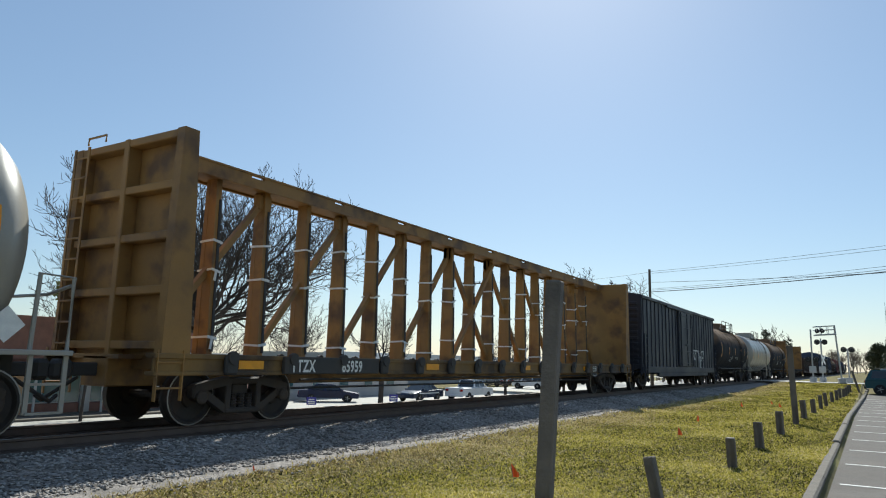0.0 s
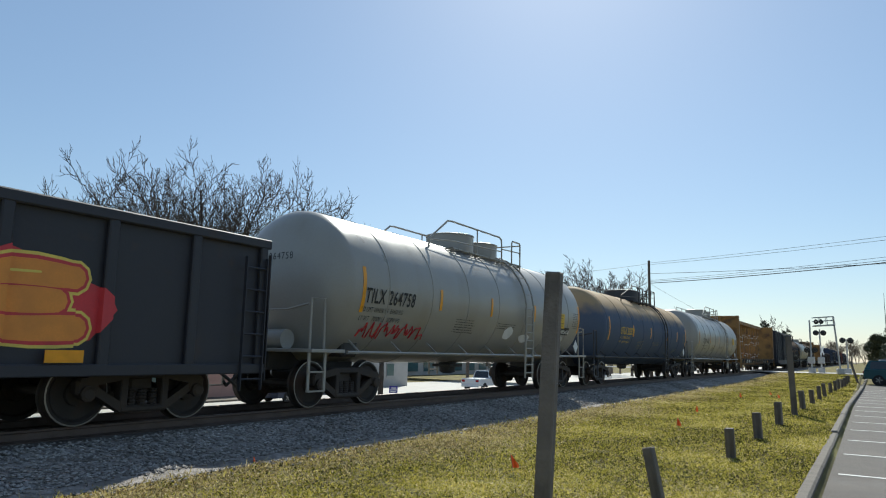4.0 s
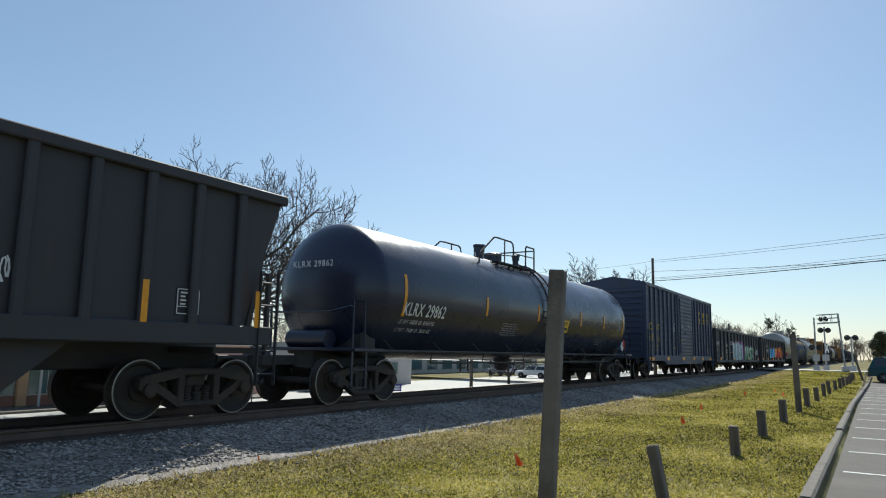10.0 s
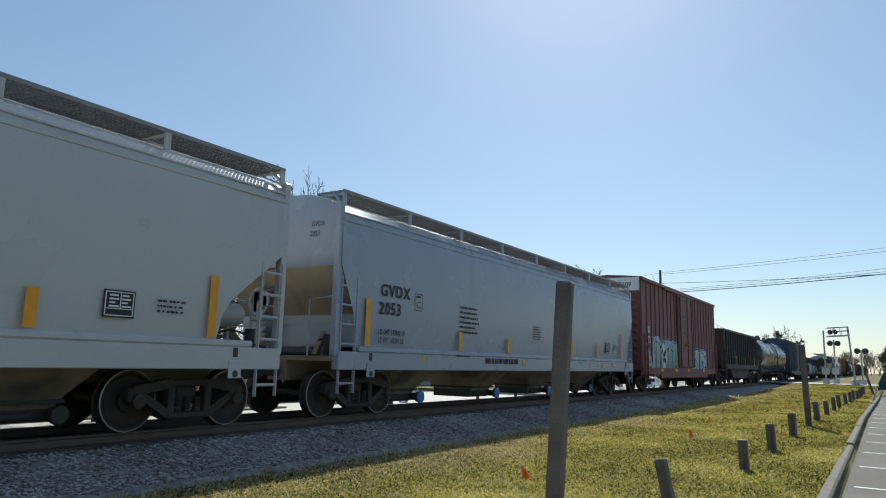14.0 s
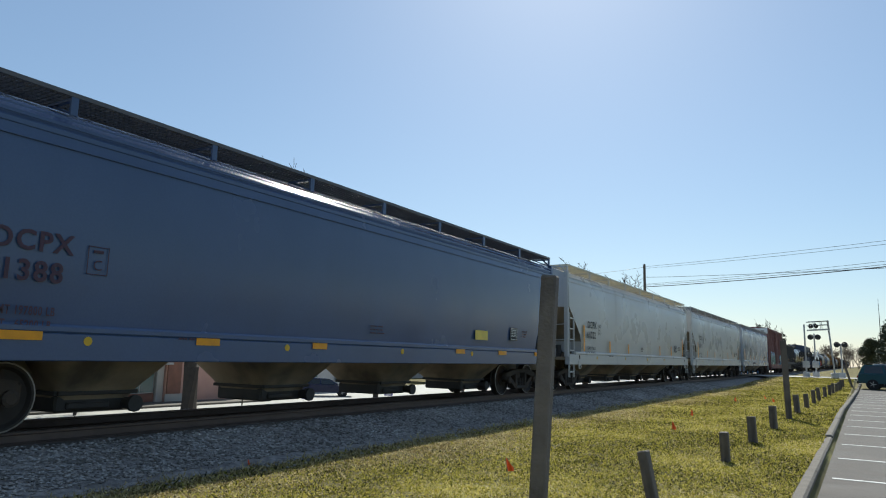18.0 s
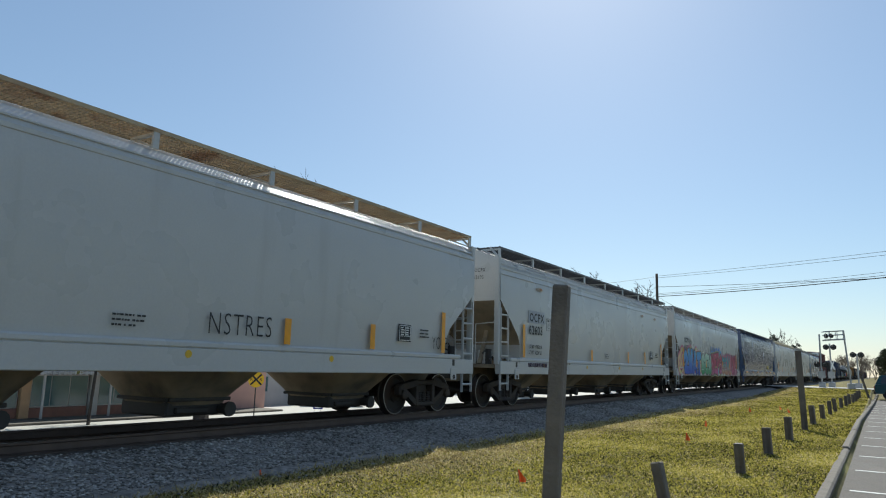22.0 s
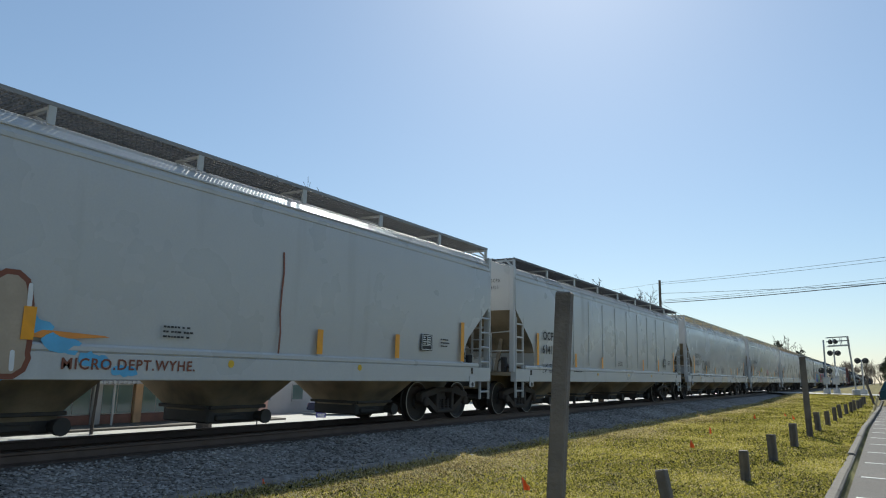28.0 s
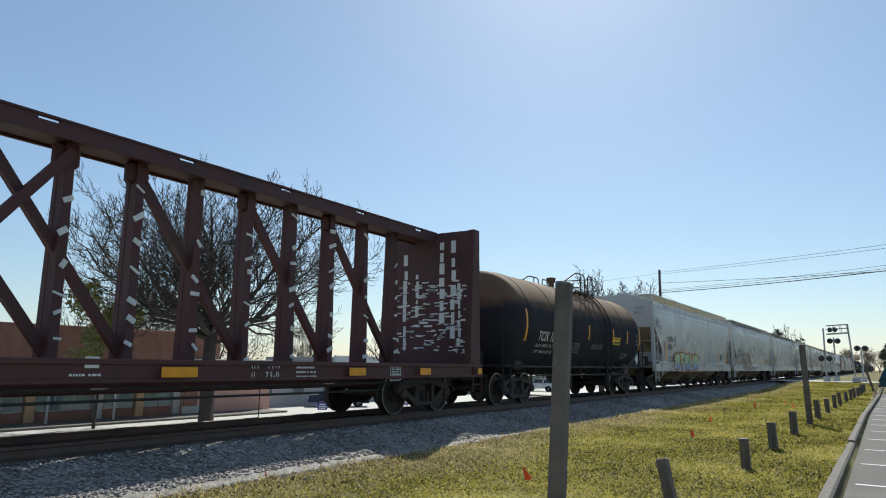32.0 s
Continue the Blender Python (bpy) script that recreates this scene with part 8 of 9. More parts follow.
def vehicle(kind, paint, label, m, name="car", group=""):
    """A road vehicle that faces +y, its wheels on the ground."""
    low, cab, wide, axles, r = SHAPES[kind]
    root = thing(name, label, {"sedan": "car", "suv": "car", "pickup": "truck"}[kind], m, group)
    w = wide / 2
    b = Build()
    k = len(low)
    vs, fs = [], []
    for x, s in ((-w, 0.94), (-w * 0.9, 1.0), (w * 0.9, 1.0), (w, 0.94)):
        for y, z in low:
            zz = 0.4 + (z - 0.4) * s if s < 1 else z
            vs.append((x, y * (1 if s == 1 else 0.985), zz))
    for i in range(3):
        fs += [(i * k + j, i * k + (j + 1) % k, (i + 1) * k + (j + 1) % k, (i + 1) * k + j) for j in range(k)]
    fs += [tuple(range(k)), tuple(3 * k + j for j in reversed(range(k)))]
    b.add(vs, fs)
    body = part("body", b, paint, root, smooth=True)
    b = Build()
    n = len(cab)
    zlo, zhi = cab[0][1], max(z for _, z in cab)
    vs = []
    for s in (-1, 1):
        for y, z in cab:
            f = (z - zlo) / (zhi - zlo)
            vs.append((s * w * (0.92 - 0.18 * max(0, f)), y, z))
    b.add(vs, [tuple(range(n)), tuple(n + j for j in reversed(range(n)))] + [(j, (j + 1) % n, n + (j + 1) % n, n + j) for j in range(n)])
    cabin = part("cabin", b, paint, root)
    # glazing, a little proud of the cabin
    def lerp(p, q, f):
        return (p[0] + (q[0] - p[0]) * f, p[1] + (q[1] - p[1]) * f)
    for s in (-1, 1):
        for f0, f1 in ((0.06, 0.5), (0.54, 0.94)):
            lo0, lo1 = lerp(cab[0], cab[3], f0 * 0.96 + 0.02), lerp(cab[0], cab[3], f1 * 0.96)
            hi0, hi1 = lerp(cab[1], cab[2], f0), lerp(cab[1], cab[2], f1)
            q = []
            for (y, z), up in ((lo0, 0.1), (lo1, 0.1), (hi1, 0.88), (hi0, 0.88)):
                zz = zlo + (zhi - zlo) * up
                yb = lerp(lo0 if (y, z) in (lo0, hi0) else lo1, hi0 if (y, z) in (lo0, hi0) else hi1, up)[0]
                q.append((s * (w * (0.92 - 0.18 * up) + 0.006), yb, zz))
            part("side_window", Build().add(q, [(0, 1, 2, 3)]), car_glass, cabin)
    for a, c, off in ((cab[0], cab[1], 0.008), (cab[3], cab[2], -0.008)):
        q = []
        for f, side in ((0.1, -1), (0.1, 1), (0.9, 1), (0.9, -1)):
            y, z = lerp(a, c, f)
            q.append((side * w * (0.92 - 0.18 * f) * 0.9, y + off, z + 0.006))
        part("windscreen" if off > 0 else "rear_window", Build().add(q, [(0, 1, 2, 3)]), car_glass, cabin)
    tyre = Build().lathe([(-0.11, r * 0.62), (-0.11, r * 0.93), (-0.08, r), (0.08, r), (0.11, r * 0.93), (0.11, r * 0.62)], 24, "x").mesh("tyre", tyre_mat, True)
    rb = Build().lathe([(-0.09, 0.05), (-0.1, r * 0.2), (-0.07, r * 0.22), (-0.07, r * 0.6), (-0.1, r * 0.64), (0.1, r * 0.64), (0.07, r * 0.6), (0.07, r * 0.22), (0.1, r * 0.2), (0.09, 0.05)], 20, "x")
    for a in range(5):
        rb.bar((0.09, 0, 0), (0.09, r * 0.6 * math.cos(a * 1.2566), r * 0.6 * math.sin(a * 1.2566)), 0.03, 0.07, up=(1, 0, 0))
    rim = rb.mesh("rim", alloy)
    wheels = []
    for y in axles:
        for s in (-1, 1):
            wh = part("wheel", tyre, None, root, at=pose(s * (w - 0.1), y, r, 0, 0, 0 if s > 0 else 180))
            part("rim", rim, None, wh)
            part("wheel_arch", Build().lathe([(-0.015, r * 1.18), (0.0, r * 1.2), (0.004, r * 1.12)], 20, "x", (s * w * 0.985, y, r + 0.02)), tyre_mat, root)
            wheels.append(wh)
    yf, yr = max(y for y, _ in low), min(y for y, _ in low)
    for s in (-1, 1):
        part("head_lamp", Build().box(s * w * 0.72 - 0.2, s * w * 0.72 + 0.2, yf - 0.1, yf - 0.01, 0.62 * zlo + 0.1, 0.62 * zlo + 0.24, 0.02), head_lamp, root)
        part("tail_lamp", Build().box(s * w * 0.75 - 0.16, s * w * 0.75 + 0.16, yr - 0.005, yr + 0.08, zlo * 0.72, zlo * 0.9, 0.02), tail_red, root)
        part("side_mirror", Build().box(s * w * 0.98 - 0.09, s * w * 0.98 + 0.09, cab[0][0] - 0.35, cab[0][0] - 0.22, zlo + 0.02, zlo + 0.16, 0.02), paint, root)
    part("bumper", Build().box(-w * 0.95, w * 0.95, yr - 0.06, yr + 0.1, 0.38, 0.58, 0.04), frame_black if kind == "suv" else paint, root)
    if kind == "suv":
        part("roof_rack", Build().tube([(-0.5, 0.2, 1.72), (-0.5, 0.2, 1.78), (-0.5, -1.6, 1.8), (-0.5, -1.6, 1.72)], 0.02, 5).tube([(0.5, 0.2, 1.72), (0.5, 0.2, 1.78), (0.5, -1.6, 1.8), (0.5, -1.6, 1.72)], 0.02, 5), frame_black, root)
    return root, wheels


paint_navy = car_paint("navy car paint", (0.012, 0.02, 0.06))
paint_teal = car_paint("teal car paint", (0.015, 0.07, 0.085))
paint_white = car_paint("white car paint", (0.7, 0.7, 0.7))
paint_silver = car_paint("silver car paint", (0.4, 0.41, 0.43))
paint_dark = car_paint("dark blue car paint", (0.02, 0.03, 0.06))
vehicle("sedan", paint_navy, "navy blue sedan parked at the street edge", pose(-37.5, 43.6, STREET, 0, 0, -48))
vehicle("suv", paint_teal, "dark teal sport utility vehicle parked in the lot", pose(1.95, 58.2, ground_z(1, 58), 0, 0, -96))
vehicle("suv", paint_silver, "silver car parked beyond the teal one", pose(2.6, 63.5, ground_z(1, 63), 0, 0, -90))
cruiser, cruiser_wheels = vehicle("sedan", paint_dark, "dark blue sedan driving along the street", pose(-33.6, 60, STREET, 0, 0, 180))
stripe = part("side_stripe", Build().box(0.905, 0.91, -1.6, 1.5, 0.66, 0.74), sign_white, cruiser)
part("side_stripe", Build().box(-0.91, -0.905, -1.6, 1.5, 0.66, 0.74), sign_white, cruiser)
pickup, pickup_wheels = vehicle("pickup", paint_white, "white pickup truck driving along the street", pose(-31.5, 57, STREET), "pickup_truck")
for k, (x, y, p, a) in enumerate(((-47, 92, paint_silver, 60), (-50, 99, paint_navy, 62), (-46, 104, paint_white, 64), (-49, 112, paint_dark, 60), (-44, 118, paint_silver, 75), (-47, 126, paint_white, 70), (-40, 88, paint_white, 100))):
    vehicle("sedan" if k % 2 else "suv", p, "parked car in the lot before the far store", pose(x, y, STREET, 0, 0, a), group="parked cars before the store")

# ---- utility poles and wires ----
pole_wood = material("utility pole wood", (0.10, 0.08, 0.065), 0.9, 0, 0.3, 3, 30, 0.3)
wire_black = material("cable black", (0.012, 0.012, 0.013), 0.6, 0, 0.1, 5, 30, 0.0)


def utility_pole(x, y, z0, z1, label, arm=None, turn=0):
    p = thing("utility_pole", label, "utility pole", pose(x, y, z0, 0, 0, turn), "utility poles")
    h = z1 - z0
    part("pole", Build().tube([(0, 0, -0.3), (0, 0, h)], [0.17, 0.11], 10), pole_wood, p)
    if arm:
        for z in arm:
            part("crossarm", Build().box(-1.1, 1.1, -0.06, 0.06, h - z - 0.06, h - z + 0.06, 0.01), pole_wood, p)
            for x2 in (-1.0, -0.4, 0.4, 1.0):
                part("insulator", Build().lathe([(0, 0.04), (0.08, 0.05), (0.16, 0.03)], 8, "z", (x2, 0, h - z + 0.06)), glass_dark, p)
    return p


utility_pole(-16.4, 62.0, -2.3, 9.75, "bare brown utility pole carrying cables over the track")
utility_pole(-33.0, 58.5, STREET, 9.1, "brown utility pole with a crossarm behind the street", (0.35,), 20)
utility_pole(22.0, 32.2, -0.5, 10.6, "brown utility pole beside the parking lot")
utility_pole(-31.0, 78.0, STREET, 6.0, "brown utility pole behind the street")


def wire(p, q, sag, r=0.012, name="overhead_wire", label="thin black overhead wire between poles"):
    p, q = Vector(p), Vector(q)
    pts = []
    for k in range(17):
        f = k / 16
        pts.append(p.lerp(q, f) - Vector((0, 0, sag * 4 * f * (1 - f))))
    tagged(part(name, Build().tube(pts, r, 5), wire_black), label, "cable", "overhead wires")


wire((-16.4, 62, 9.54), (22, 32.2, 8.1), 0.3)
wire((-16.4, 62, 9.38), (22, 32.2, 7.92), 0.35)
wire((-16.4, 62, 8.57), (22, 32.2, 5.7), 0.3, 0.016)
wire((-16.4, 62, 7.7), (22, 32.2, 7.3), 0.5, 0.03, label="thick black overhead cable between poles")
wire((-16.4, 62, 7.85), (22, 32.2, 7.3), 0.45, 0.014)
wire((-16.4, 62, 7.95), (22, 32.2, 7.5), 0.4, 0.012)
wire((-16.4, 62, 9.5), (-33.0, 58.5, 8.95), 0.5, 0.012)
wire((-16.4, 62, 8.6), (-31.0, 78, 5.8), 0.4, 0.012)
wire((-16.4, 62, 7.9), (-31.0, 78, 5.2), 0.4, 0.02)
wire((-16.4, 62, 7.7), (-16.5, 120, 5.0), 0.2, 0.012)


mast = thing("radio_mast", "thin dark radio mast beyond the far pines", "mast", pose(4.8, 235.0, -0.5))
part("mast", Build().tube([(0, 0, 0), (0, 0, 12)], [0.2, 0.12], 6), pole_wood, mast)
part("antenna", Build().tube([(0, 0, 11.9), (0, 0, 21.3)], [0.11, 0.04], 5), wire_black, mast)

# ---- trees ----
def bare_tree(seed, height, spread, levels=6, trunk=0.35, fork=0.22, stems=1, fine=0.012, stretch=(1.0, 1.0), spurs=2):
    """A leafless tree: tapered trunk, limbs that fork again and again, fine upright twigs."""
    rnd = random.Random(seed)
    rnd2 = random.Random(seed + 100)
    trunk_b, crown = Build(), Build()
    sx, sz = stretch

    def out(q):
        return Vector((q.x * sx, q.y * sx, q.z * sz))

    def grow(p, d, n, r, level):
        pts, rs = [p], [r]
        segs = 3 if level < 3 else 2
        q = p
        for k in range(segs):
            bend = Vector((rnd.uniform(-1, 1), rnd.uniform(-1, 1), rnd.uniform(-0.5, 0.9))) * (0.05 if level == 0 else 0.16 if level < 3 else 0.24)
            d = (d + bend + Vector((0, 0, 0.07 * level * 0.4))).normalized()
            q = q + d * (n / segs)
            pts.append(q)
            rs.append(max(fine * 0.6, r * (1 - 0.34 * (k + 1) / segs)))
        (trunk_b if level == 0 else crown).tube([out(q) for q in pts], rs, 8 if level == 0 else (5 if level < 3 else 3), caps=False)
        if level >= levels:
            return
        count = (3 if level < 2 else 2) + (rnd.random() < 0.55)
        for k in range(count):
            a = rnd.uniform(0, 2 * math.pi) if level else 2 * math.pi * (k + rnd.uniform(-0.2, 0.2)) / count
            side = d.orthogonal().normalized()
            side = Matrix.Rotation(a, 3, d) @ side
            tilt = rnd.uniform(0.35, 0.85) * (spread if level < 3 else 0.9)
            nd = (d + side * tilt).normalized()
            start = pts[-1] if k < 2 else pts[-2].lerp(pts[-1], rnd.random())
            grow(start, nd, n * rnd.uniform(0.62, 0.86), rs[-1] * rnd.uniform(0.6, 0.8), level + 1)
        if level > 1:
            for k in range(2 if level < levels - 2 else spurs):
                dice = rnd if k == 0 or level < levels - 2 else rnd2
                f = dice.random()
                side = Vector((dice.uniform(-1, 1), dice.uniform(-1, 1), dice.uniform(0, 1.2))).normalized()
                s = pts[0].lerp(pts[-1], f)
                crown.tube([out(s), out(s + (d * 0.6 + side) * n * 0.26)], [fine, fine * 0.6], 3, caps=False)

    for s in range(stems):
        a = 2 * math.pi * s / max(1, stems)
        d = Vector((0.3 * math.cos(a), 0.3 * math.sin(a), 1)).normalized() if stems > 1 else Vector((0.02, 0.05, 1)).normalized()
        grow(Vector((0.1 * math.cos(a) * (stems > 1), 0.1 * math.sin(a) * (stems > 1), -0.1)), d, height * fork, trunk, 0)
    return trunk_b, crown


def place_tree(name, label, shape, at, group=""):
    root = thing(name, label, "tree", at, group)
    part("trunk", shape[0], None, root)
    part("crown", shape[1], None, root)
    return root


def dome_tree(seed, height, radius, limbs=8, trunk=0.34, fork=0.2, fine=0.012, low=0.3, rich=(9, 7, 4)):
    """A leafless tree whose limbs curve out and up to a domed crown; side branches bear side twigs in turn."""
    rnd = random.Random(seed)
    stem, crown = Build(), Build()

    def way(p, q, wig, n):
        """A wavering line from p to q that bends upwards."""
        out, d = [p], q - p
        rise = Vector((0, 0, -0.07 * d.length))
        for k in range(1, n + 1):
            f = k / n
            w = Vector((rnd.uniform(-1, 1), rnd.uniform(-1, 1), rnd.uniform(-1, 1))) * wig * d.length * (k < n)
            out.append(p.lerp(q, f) + rise * 4 * f * (1 - f) + w)
        return out

    def branch(p, q, r, level):
        n = (7, 5, 4, 2)[level]
        pts = way(p, q, (0.03, 0.05, 0.07, 0.09)[level], n)
        rs = [max(fine * 0.55, r * (1 - 0.8 * k / n)) for k in range(n + 1)]
        crown.tube(pts, rs, (6, 4, 3, 3)[level], caps=False)
        if level == 3:
            return
        reach = (q - p).length
        many = rich[level]
        for k in range(many):
            f = 0.2 + 0.8 * (k + rnd.uniform(0.1, 0.9)) / many
            i = min(n - 1, int(f * n))
            at = pts[i].lerp(pts[i + 1], f * n - i)
            ahead = (pts[i + 1] - pts[i]).normalized()
            turn = Matrix.Rotation(2.4 * k + rnd.uniform(-0.7, 0.7), 3, ahead) @ ahead.orthogonal().normalized()
            d = (ahead * 0.75 + turn * rnd.uniform(0.55, 1.0) + Vector((0, 0, 0.4))).normalized()
            n2 = reach * rnd.uniform(0.36, 0.6) * (1.15 - 0.55 * f)
            branch(at, at + d * n2, max(fine, rs[i] * 0.6), level + 1)

    top = height * fork
    stem.tube([(0, 0, -0.2), (0.03, 0.02, top * 0.5), (0, 0.05, top)], [trunk * 1.15, trunk, trunk * 0.9], 10, caps=False)
    base = Vector((0, 0.05, top))
    for k in range(limbs):
        a = 2.39996 * k + rnd.uniform(-0.25, 0.25)
        f = math.sqrt((k + 0.4) / limbs)                       # from the middle of the crown to its rim
        rim = height * (1 - (1 - low) * f ** 2.6) * rnd.uniform(0.76, 0.84)
        q = Vector((radius * 0.86 * f * math.cos(a), radius * 0.86 * f * math.sin(a), rim))
        branch(base + Vector((0, 0, rnd.uniform(-0.14, 0.06) * top)), q, trunk * rnd.uniform(0.26, 0.42), 0)
    return stem.mesh("trunk", bark, True), crown.mesh("crown", bark)


big = dome_tree(5, 15.2, 9.8, 22, 0.40, 0.33, 0.019, low=0.74, rich=(11, 8, 4))
place_tree("bare_tree", "large leafless street tree with fine upright twigs", big, pose(-31.0, 25.2, STREET, 0, 0, 180), "leafless street trees")
# trees added behind the shops in place of the street tree's low limbs
low_tree = dome_tree(14, 12.5, 7.5, 12, 0.26, 0.08, 0.026, low=0.45, rich=(8, 6, 3))
place_tree("bare_tree", "leafless tree with many limbs added behind the shops", low_tree, pose(-57.0, 36.0, STREET, 0, 0, 30), "leafless street trees")
place_tree("bare_tree", "leafless tree with many limbs added behind the shops", low_tree, pose(-58.0, 47.0, STREET, 0, 0, 150), "leafless street trees")
mid = dome_tree(8, 12.0, 5.5, 10, 0.26, 0.16, 0.026, low=0.5, rich=(8, 6, 3))
place_tree("bare_tree", "leafless street tree with several limbs", dome_tree(12, 8.5, 3.6, 7, 0.2, 0.4, 0.014, low=0.55, rich=(8, 6, 3)), pose(-30.6, 41.3, STREET), "leafless street trees")
place_tree("bare_tree", "large leafless tree behind the street", dome_tree(21, 15.8, 9.0, 18, 0.36, 0.3, 0.034, low=0.7, rich=(10, 7, 4)), pose(-29.0, 81.6, STREET, 0, 0, 80), "leafless street trees")
place_tree("bare_tree", "leafless street tree with upright twigs", mid, pose(-30.0, 60.5, STREET, 0, 0, 10), "leafless street trees").scale = (0.6, 0.6, 0.6)
place_tree("bare_tree", "leafless tree behind the low buildings", mid, pose(-62.0, 44.0, STREET, 0, 0, 200), "leafless street trees")
place_tree("bare_tree", "leafless tree behind the low buildings", mid, pose(-66.0, 70.0, STREET, 0, 0, 100), "leafless street trees")

leaf_green = material("olive leaves", (0.20, 0.19, 0.055), 0.7, 0, 0.4, 2, 20, 0.1, each=0.2)
leaf_pine = material("dark pine needles", (0.075, 0.085, 0.05), 0.8, 0, 0.4, 1, 10, 0.1)
twig_brown = material("far bare twigs", (0.20, 0.16, 0.125), 0.95, 0, 0.3, 0.3, 4, 0.1)


def leafy(seed, r, h, n, size, mat):
    rnd = random.Random(seed)
    b = Build()
    blobs = [(Vector((rnd.uniform(-0.6, 0.6) * r, rnd.uniform(-0.6, 0.6) * r, rnd.uniform(0.15, 0.85) * h)), rnd.uniform(0.25, 0.5) * r) for _ in range(14)]
    for k in range(n):
        c, q = rnd.choice(blobs)
        d = Vector((rnd.gauss(0, 1), rnd.gauss(0, 1), rnd.gauss(0, 0.8)))
        p = c + d.normalized() * q * rnd.uniform(0.5, 1.05)
        u = Vector((rnd.uniform(-1, 1), rnd.uniform(-1, 1), rnd.uniform(-1, 1))).normalized()
        v = u.orthogonal().normalized()
        s = size * rnd.uniform(0.6, 1.3)
        b.add([p - u * s, p + v * s * 0.45, p + u * s, p - v * s * 0.45], [(0, 1, 2, 3)])
    return b


small = thing("evergreen_tree", "small olive-green leafy tree before the shops", "tree", pose(-34.3, 20.9, STREET))
part("trunk", Build().tube([(0, 0, 0), (0.1, 0, 1.5), (0, 0.15, 3.2), (0.1, 0.1, 5)], [0.09, 0.08, 0.07, 0.03], 7), bark, small)
part("crown", leafy(3, 1.9, 5.2, 2600, 0.13, leaf_green), leaf_green, small, at=pose(0, 0, 2.6))
pine_a, pine_b = leafy(21, 4.2, 12, 5200, 0.34, leaf_pine).mesh("crown", leaf_pine), leafy(22, 5.0, 10, 5200, 0.36, leaf_pine).mesh("crown", leaf_pine)
pine_trunk = Build().tube([(0, 0, -0.5), (0.1, 0, 6), (0, 0.1, 13)], [0.3, 0.22, 0.08], 8).mesh("trunk", bark)
for k, (x, y, s) in enumerate(((6.5, 160, 0.95), (11, 152, 1.0), (16, 165, 1.05), (24, 158, 1.0), (3.6, 205, 0.75), (31, 170, 1.1), (2.2, 240, 0.7))):
    root = thing("pine_tree", "tall dark green pine at the far end of the lot", "tree", pose(x, y, -0.2, 0, 0, 50 * k), "dark pines")
    root.scale = (s, s, s * 0.92)
    part("trunk", pine_trunk, None, root)
    part("crown", pine_a if k % 2 else pine_b, None, root, at=pose(0, 0, 2.2))
mist_shape = dome_tree(31, 11, 4.0, 7, 0.25, 0.3, 0.03, low=0.6, rich=(7, 5, 2))
mist = place_tree("bare_tree", "far leafless tree with round green clumps", mist_shape, pose(-15.0, 140.0, -0.6), "leafless far trees")
ends = sorted((tuple(v.co) for v in mist_shape[1].vertices if v.co.z > 5.5), key=lambda p: (p[2] * 7.3 + p[0] * 3.1) % 1.0)
for k in range(12):
    part("mistletoe", leafy(40 + k, 0.5, 0.7, 130, 0.12, leaf_pine), leaf_pine, mist, at=pose(ends[k][0], ends[k][1], ends[k][2] - 0.35))
far_shapes = []
for k in range(3):
    t, c = bare_tree(50 + k, 11, 0.9, 5, 0.22, 0.2, fine=0.035, stretch=(1.25, 1.6))
    
    t.add(c.v, c.f)
    far_shapes.append(t.mesh("far_wood", twig_brown))
rnd = random.Random(77)
b = Build()
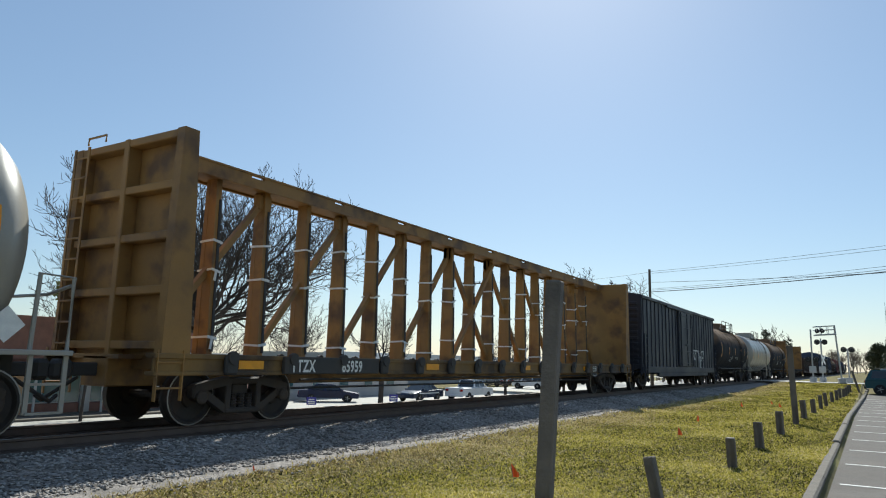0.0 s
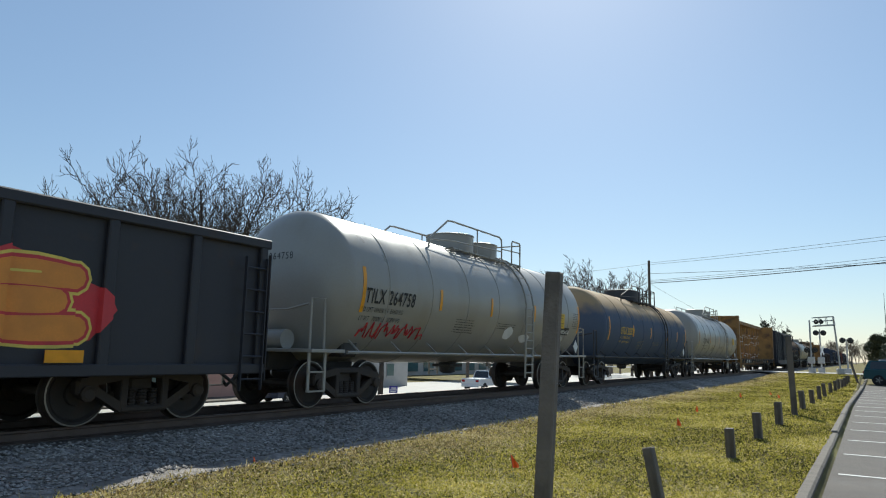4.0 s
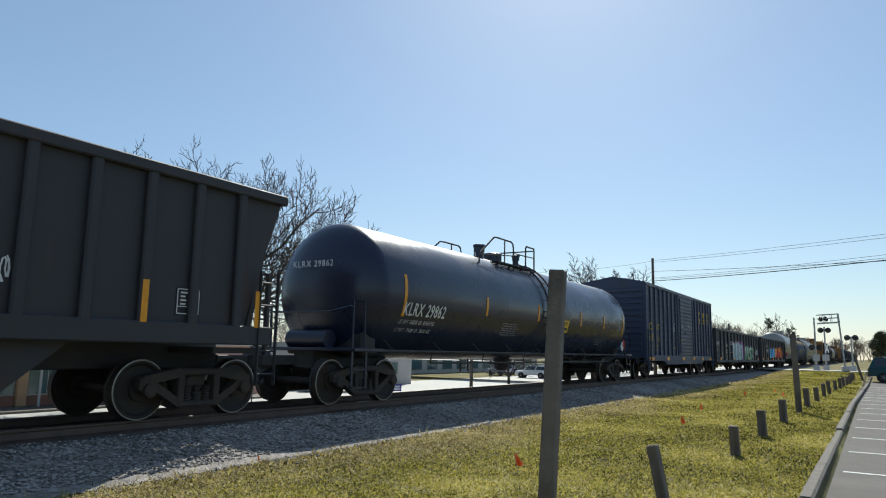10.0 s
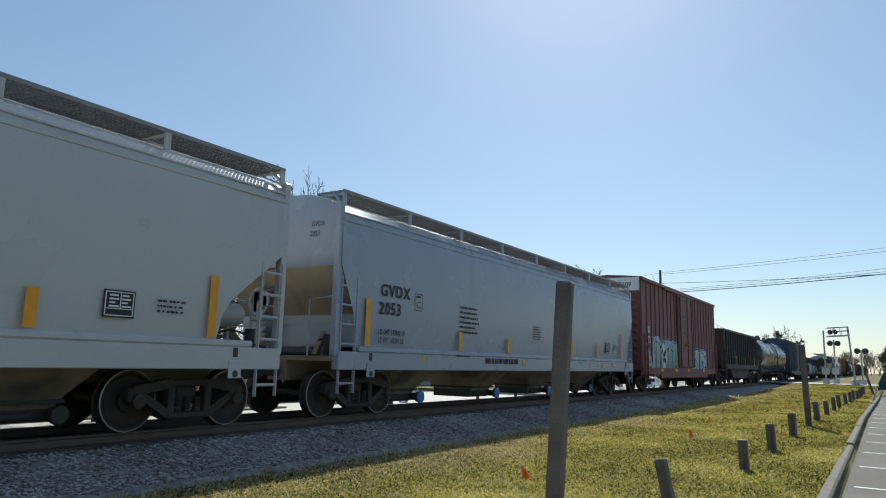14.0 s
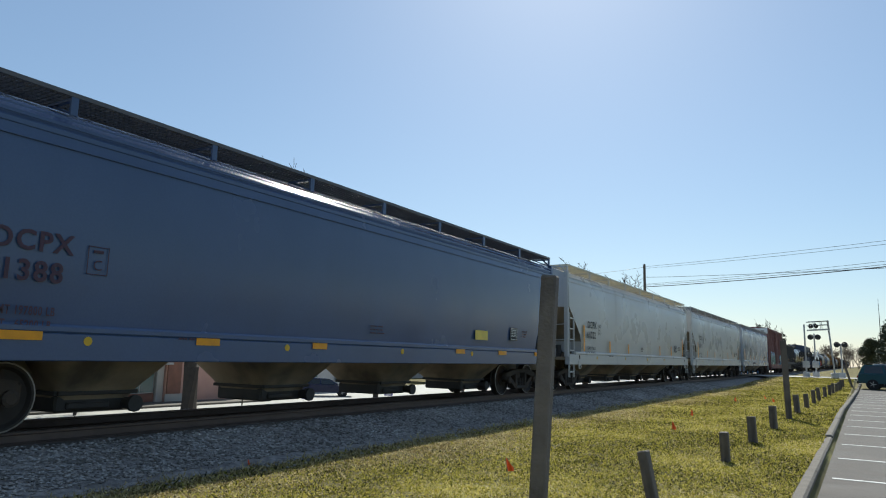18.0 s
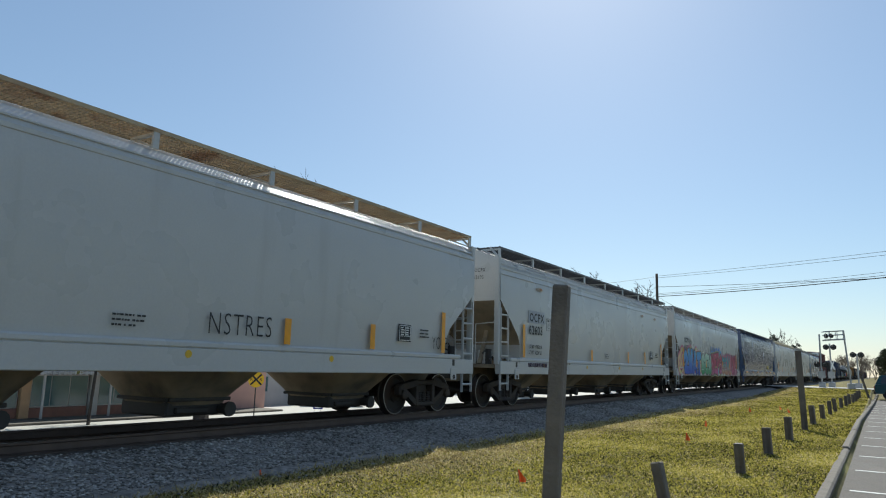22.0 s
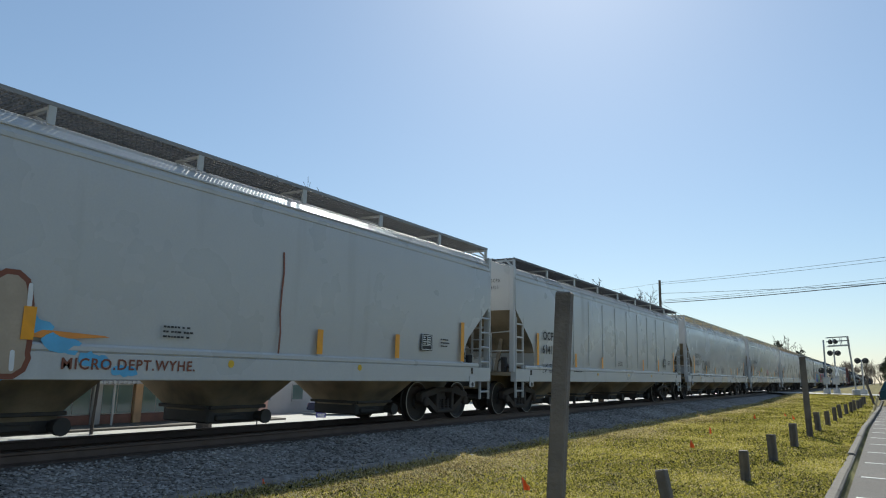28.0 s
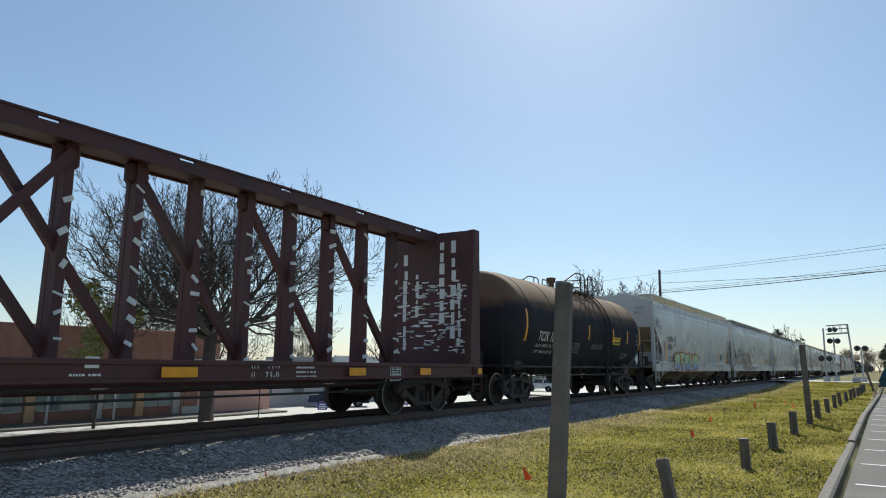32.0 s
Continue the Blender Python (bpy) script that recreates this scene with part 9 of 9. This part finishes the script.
for k in range(110):
    f = k / 109
    if k < 70:
        x, y = -34 - 18 * rnd.random() + 14 * f, 105 + 240 * f + rnd.uniform(-6, 6)
    else:
        x, y = rnd.uniform(-16, 14), rnd.uniform(290, 420)
    me = far_shapes[k % 3]
    s = rnd.uniform(0.75, 1.15)
    m = pose(x, y, -2.0, 0, 0, rnd.uniform(0, 360)) @ Matrix.Diagonal((s, s, s, 1))
    ob = part("far_wood", me, None, at=m)
    tagged(ob, "far bare brown winter tree in the woods", "tree", "far winter woods")



def motions():
    """The train rolls along +Y at an even speed; each wheelset turns while its car passes."""
    turn = math.degrees(SPEED / WHEEL_R)
    for root, u0, sets in CARS:
        walk(root, [(0.0, pose(TRACK_X, u0, 0)), (32.0, pose(TRACK_X, u0 + SPEED * 32.0, 0))])
        t0 = max(0.0, (-14.0 - u0) / SPEED)
        t1 = min(32.0, (42.0 - u0) / SPEED)
        if t1 <= t0:
            continue
        f0, f1 = math.floor(t0 * FPS), math.ceil(t1 * FPS)
        for w in sets:
            p = w.matrix_basis.translation.copy()
            rows = [(k / FPS, pose(*p, -turn * (k - f0) / FPS, 0, 0)) for k in range(f0, f1 + 1)]
            if f0 > 0:
                rows.insert(0, (0.0, pose(*p)))
            if f1 < 32 * FPS:
                rows.append((32.0, rows[-1][1]))
            walk(w, rows)
    # two road vehicles on the street behind
    for body, wheels, x, facing, r, rows in (
            (cruiser, cruiser_wheels, -33.5, 180, 0.33, ((0, 51.0), (1.3, 49.4), (2.6, 45.0), (3.5, 39.2), (4.5, 31.2), (6.0, 17.7), (8.0, -2.0), (14.0, -70.0), (32.0, -300.0))),
            (pickup, pickup_wheels, -31.5, 0, 0.4, ((0, 56.2), (2.6, 57.0), (5.7, 62.7), (6.9, 65.2), (7.6, 67.6), (10.7, 84.0), (14.0, 112.0), (32.0, 330.0)))):
        walk(body, [(t, pose(x, y, STREET, 0, 0, facing)) for t, y in rows])
        for w in wheels:
            p = w.matrix_basis.translation.copy()
            side = 1 if p.x > 0 else -1
            turns = []
            for k in range(0, 8 * FPS + 1):
                y = float(np.interp(k / FPS, [t for t, _ in rows], [q for _, q in rows]))
                a = -math.degrees(abs(y - rows[0][1]) / r)
                turns.append((k / FPS, pose(*p, a) @ pose(0, 0, 0, 0, 0, 0 if side > 0 else 180)))
            turns.append((32.0, turns[-1][1]))
            walk(w, turns)


motions()
